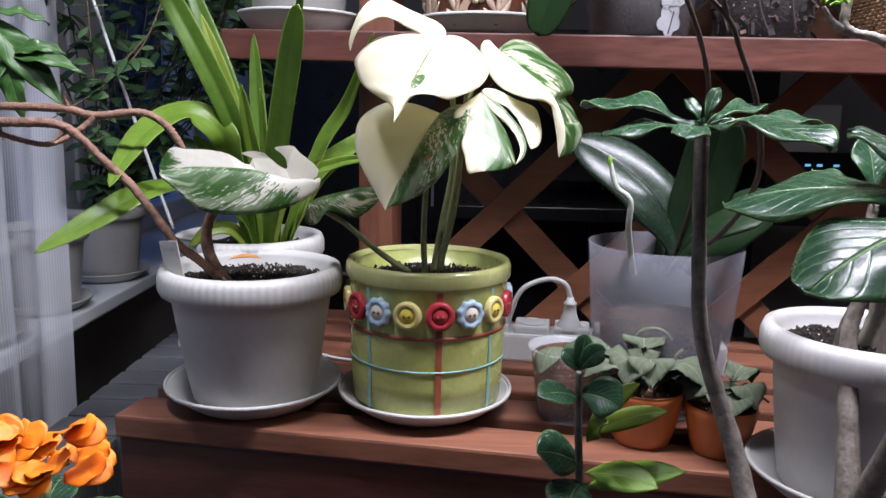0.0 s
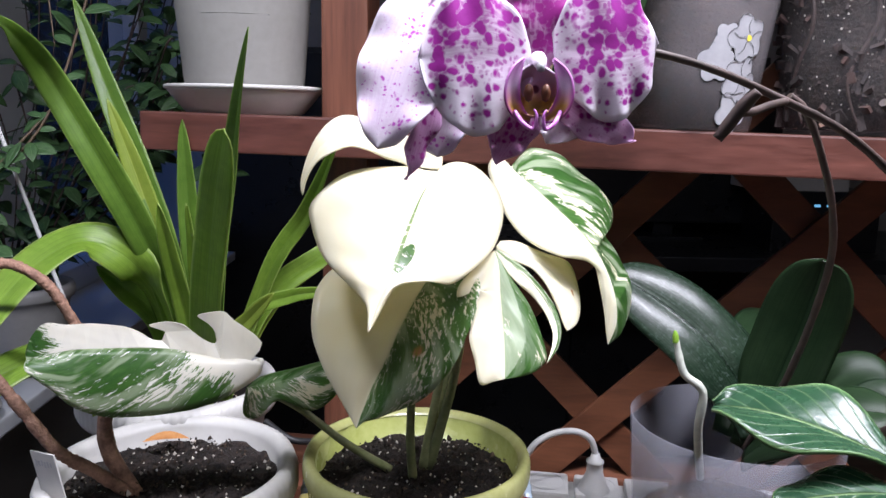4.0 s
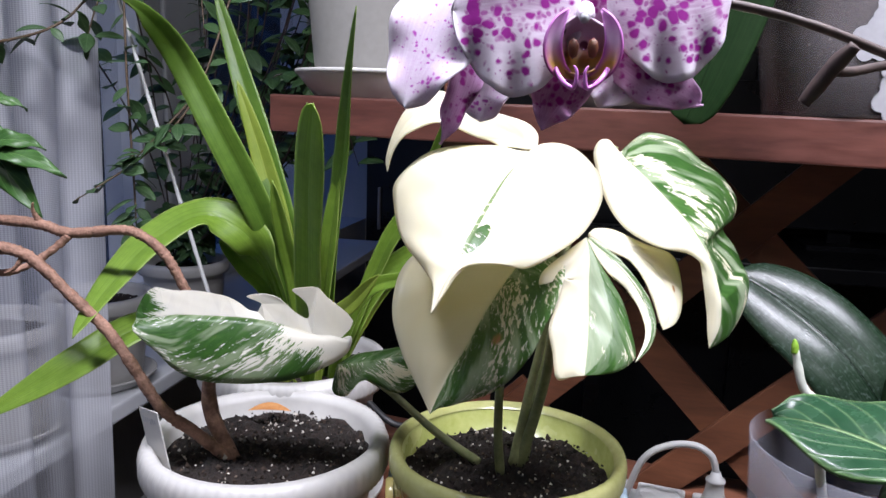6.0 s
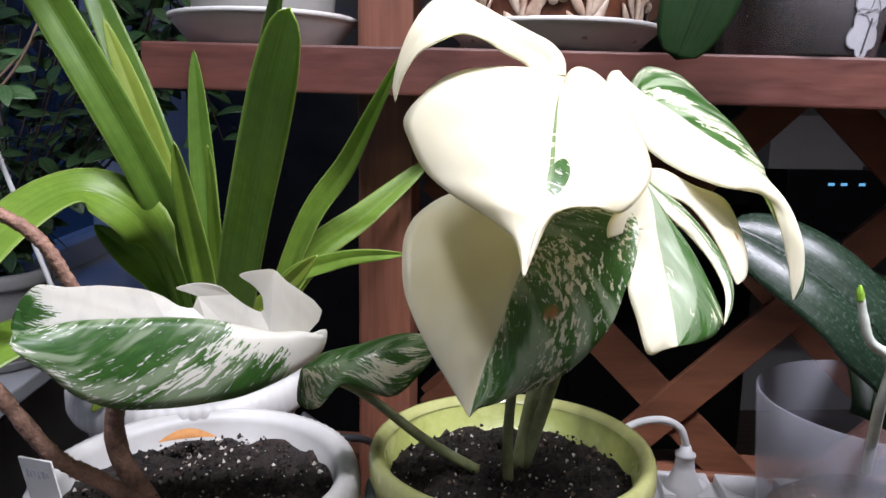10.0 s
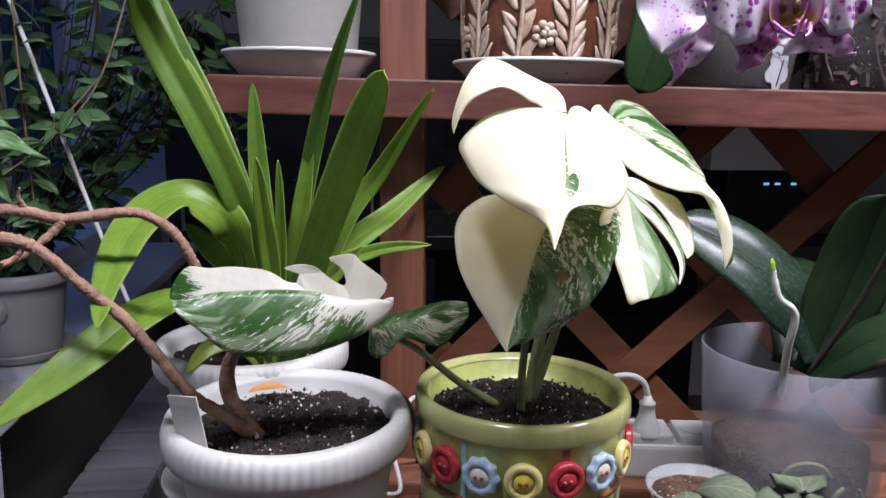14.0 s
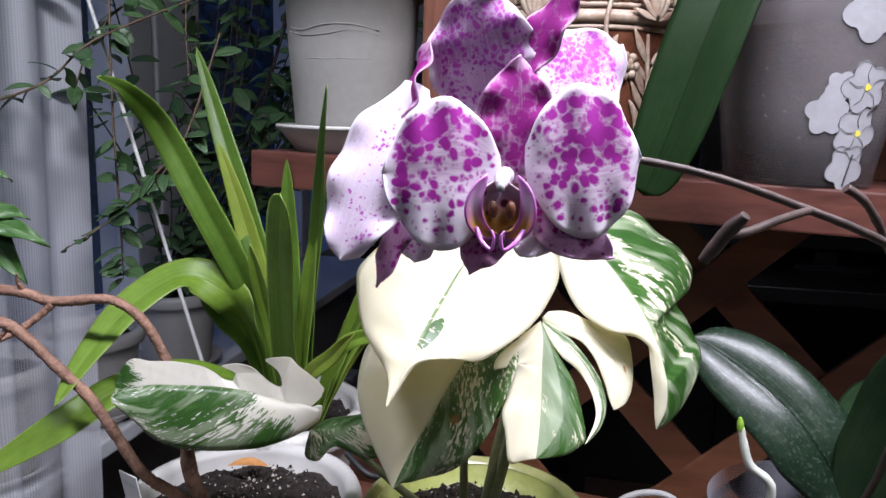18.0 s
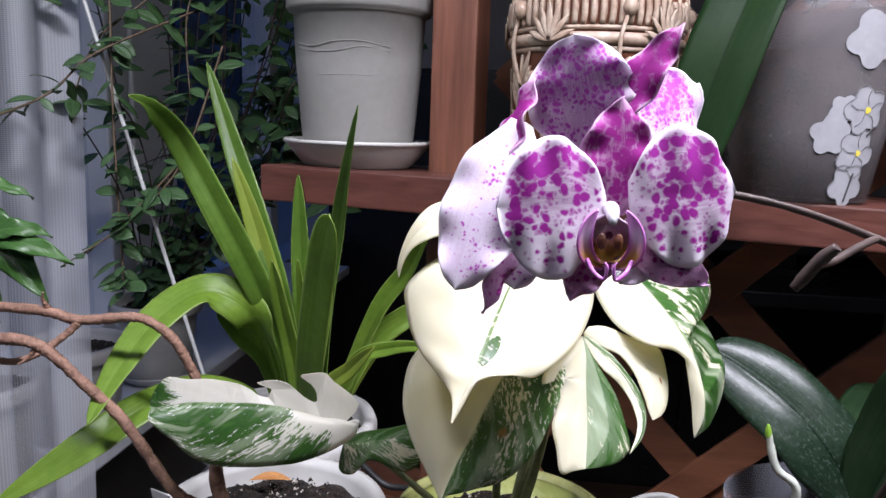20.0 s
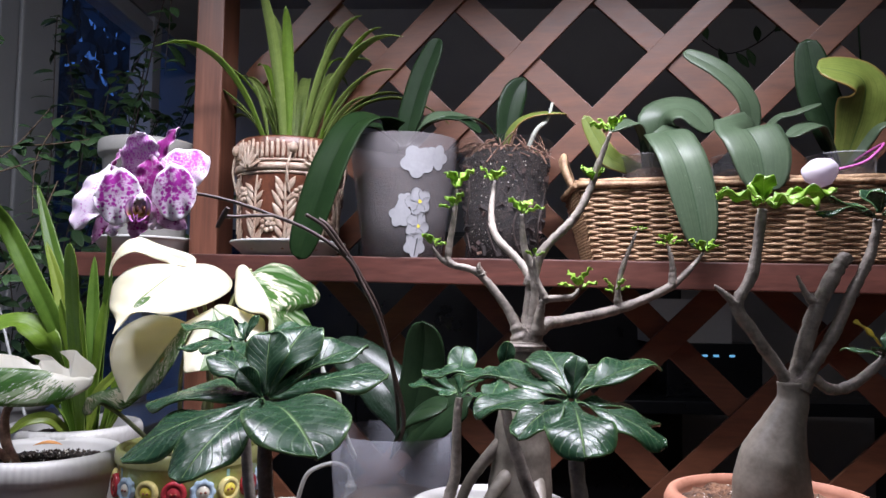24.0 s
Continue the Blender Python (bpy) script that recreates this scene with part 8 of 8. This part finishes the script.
part("stem", tube([(-0.225, 0.405, 0.78), (-0.222, 0.41, 0.86), (-0.214, 0.418, 0.93)], [0.004, 0.003, 0.002], 8), M_PETI, cr)
FL = Vector((-0.214, 0.418, 0.950))
rnd = random.Random(31)
for k in range(11):
    a = 2 * math.pi * k / 11 + rnd.uniform(-0.2, 0.2)
    c = FL + Vector((0.017 * math.cos(a), 0.012 * math.sin(a), rnd.uniform(-0.012, 0.014)))
    for j in range(3):
        aa = a + (j - 1) * 0.6
        t = c + Vector((0.022 * math.cos(aa), 0.017 * math.sin(aa) - 0.004, rnd.uniform(-0.008, 0.010)))
        nn = Vector((0.3 * math.cos(a), -0.6, 0.7))
        part("petal", blade([c, c.lerp(t, 0.5) + nn * 0.002, t], nn, nn, wid(PETAL, 0.0092), wid(PETAL, 0.0092), (5, 5), (-10, -10), nu=8, nv=4, sweep=4, wave=0.0012, waves=2), M_FLOWO, cr, "", (("SOLIDIFY", 0.0004),))
for a, ln in ((200, 0.075), (160, 0.08), (250, 0.07), (20, 0.06), (300, 0.065), (100, 0.07), (225, 0.06)):
    a = radians(a)
    d = Vector((math.cos(a), math.sin(a), 0.1))
    b0 = Vector((-0.222, 0.41, 0.895))
    leaf_on(cr, [b0, b0 + d * ln * 0.4 + Vector((0, 0, 0.014)), b0 + d * ln * 0.8 + Vector((0, 0, 0.012)), b0 + d * ln], 0.016, M_LADEN, (0, -0.2, 1), None, OVATE, fold=10, curl=-16, nu=14, nv=4, wave=0.001)

# ---- the dark room behind the trellis ----
desk = thing("dark_desk", (0.9, 2.4, 0.0), "dark desk behind the trellis", "desk")
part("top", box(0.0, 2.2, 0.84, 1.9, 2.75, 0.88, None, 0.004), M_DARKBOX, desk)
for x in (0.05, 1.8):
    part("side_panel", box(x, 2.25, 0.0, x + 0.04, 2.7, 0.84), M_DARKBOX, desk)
# added, not part of the room: hides the pale far wall below the shelf
cab = thing("added_dark_cupboard", (0.4, 3.0, 0.0), "dark cupboard added before the far wall to keep the background black", "cupboard")
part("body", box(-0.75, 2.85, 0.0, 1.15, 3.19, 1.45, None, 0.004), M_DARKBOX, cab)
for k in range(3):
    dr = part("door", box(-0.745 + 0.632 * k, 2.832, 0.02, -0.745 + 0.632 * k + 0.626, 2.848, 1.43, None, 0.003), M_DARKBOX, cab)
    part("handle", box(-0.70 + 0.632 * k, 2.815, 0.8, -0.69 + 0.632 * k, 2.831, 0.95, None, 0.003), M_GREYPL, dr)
scr = thing("monitor", (0.75, 2.5, 0.88), "switched-off dark monitor on the desk", "monitor")
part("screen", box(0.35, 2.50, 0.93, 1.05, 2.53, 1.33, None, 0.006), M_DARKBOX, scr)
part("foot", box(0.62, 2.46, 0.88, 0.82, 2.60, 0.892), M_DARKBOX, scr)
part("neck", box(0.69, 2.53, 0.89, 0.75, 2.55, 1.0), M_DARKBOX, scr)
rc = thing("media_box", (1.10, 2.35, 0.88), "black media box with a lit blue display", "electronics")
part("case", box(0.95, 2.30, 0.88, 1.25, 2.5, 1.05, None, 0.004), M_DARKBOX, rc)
m, nt, b = nodes_of("blue_display")
b.inputs["Emission Color"].default_value = (0.15, 0.55, 1.0, 1)
b.inputs["Emission Strength"].default_value = 0.8
for x in (1.07, 1.105, 1.155):
    part("display", box(x - 0.008, 2.296, 1.008, x + 0.008, 2.299, 1.015), m, rc, "glowing blue display")
pap = thing("paper_stack", (1.0, 2.4, 1.05), "stack of pale papers on the media box", "papers")
part("paper_block", box(0.90, 2.31, 1.05, 1.16, 2.49, 1.19, None, 0.003), M_WALL, pap)


# ---- outside the window ----
rnd = random.Random(90)
trees = bmesh.new()
for k in range(8500):
    y = rnd.uniform(-9.0, 26.0)
    top = 6.2 + 0.45 * math.sin(y * 1.3) + 0.3 * math.sin(y * 3.1 + 1) + 0.2 * math.sin(y * 7.7)
    z = top * (1 - rnd.random() ** 2.2) + rnd.uniform(-0.2, 0.15)
    c = Vector((-6.4 + rnd.uniform(-0.7, 0.7), y, max(0.0, z)))
    a, s = rnd.uniform(0, 6.28), rnd.uniform(0.10, 0.30)
    d, e = Vector((0.3, math.cos(a), math.sin(a))) * s, Vector((-0.3, -math.sin(a), math.cos(a))) * s * 0.5
    trees.faces.new([trees.verts.new(c + q) for q in (-d, e * 0.8, d, -e)])
for k in range(90):
    y = rnd.uniform(6.0, 18.0)
    p0 = Vector((-6.2, y, 5.3))
    d = Vector((0, rnd.uniform(-0.5, 0.5), rnd.uniform(0.8, 1.7)))
    tube([p0, p0 + d * 0.5 + Vector((0, rnd.uniform(-0.1, 0.1), 0)), p0 + d], [0.03, 0.018, 0.006], 4, steps=6, bm=trees)
M_TREES = plain("dusk_foliage", (0.03, 0.045, 0.055), (0.06, 0.08, 0.09), 0.9, 2, 0.0, 9)
tagged(part("outside_trees", trees, M_TREES, None, "dark garden trees against the dusk sky"), category="trees", kind="stuff")
tagged(part("backdrop", box(-7.6, -9.0, 0.0, -7.4, 26.0, 5.5), M_TREES, None), kind="structure")
tagged(part("ground", box(-30.0, -30.0, -0.3, 30.0, 40.0, -0.12), M_TREES, None), kind="structure")

hang = thing("hanging_vine", (0.93, 1.22, 1.9), "thin trailing vine with dark leaves behind the trellis", "climbing plant")
part("stem", tube([(1.01, 1.20, 2.503), (1.012, 1.20, 1.9), (1.008, 1.20, 1.72), (1.015, 1.20, 1.52)], [0.002, 0.002, 0.0018, 0.0015], 6), M_LVINE, hang)
part("stem", tube([(1.01, 1.20, 2.0), (0.93, 1.22, 1.75), (0.86, 1.22, 1.66), (0.79, 1.22, 1.625), (0.74, 1.22, 1.65)], [0.002, 0.0016, 0.0014, 0.0012, 0.001], 6), M_SPIKE, hang)
for x, z, dx, dz in ((0.75, 1.65, -0.012, 0.03), (0.77, 1.635, 0.012, -0.035), (0.80, 1.627, 0.022, -0.03), (0.84, 1.645, -0.005, 0.03), (0.87, 1.665, 0.02, 0.02), (0.90, 1.70, -0.02, 0.02), (0.82, 1.635, 0.012, -0.035)):
    leaf_on(hang, [(x, 1.22, z), (x + dx * 0.5, 1.215, z + dz * 0.5), (x + dx, 1.215, z + dz)], 0.009, M_LVINE, (0.2, -1, 0.2), None, OVATE, nu=8, nv=3)
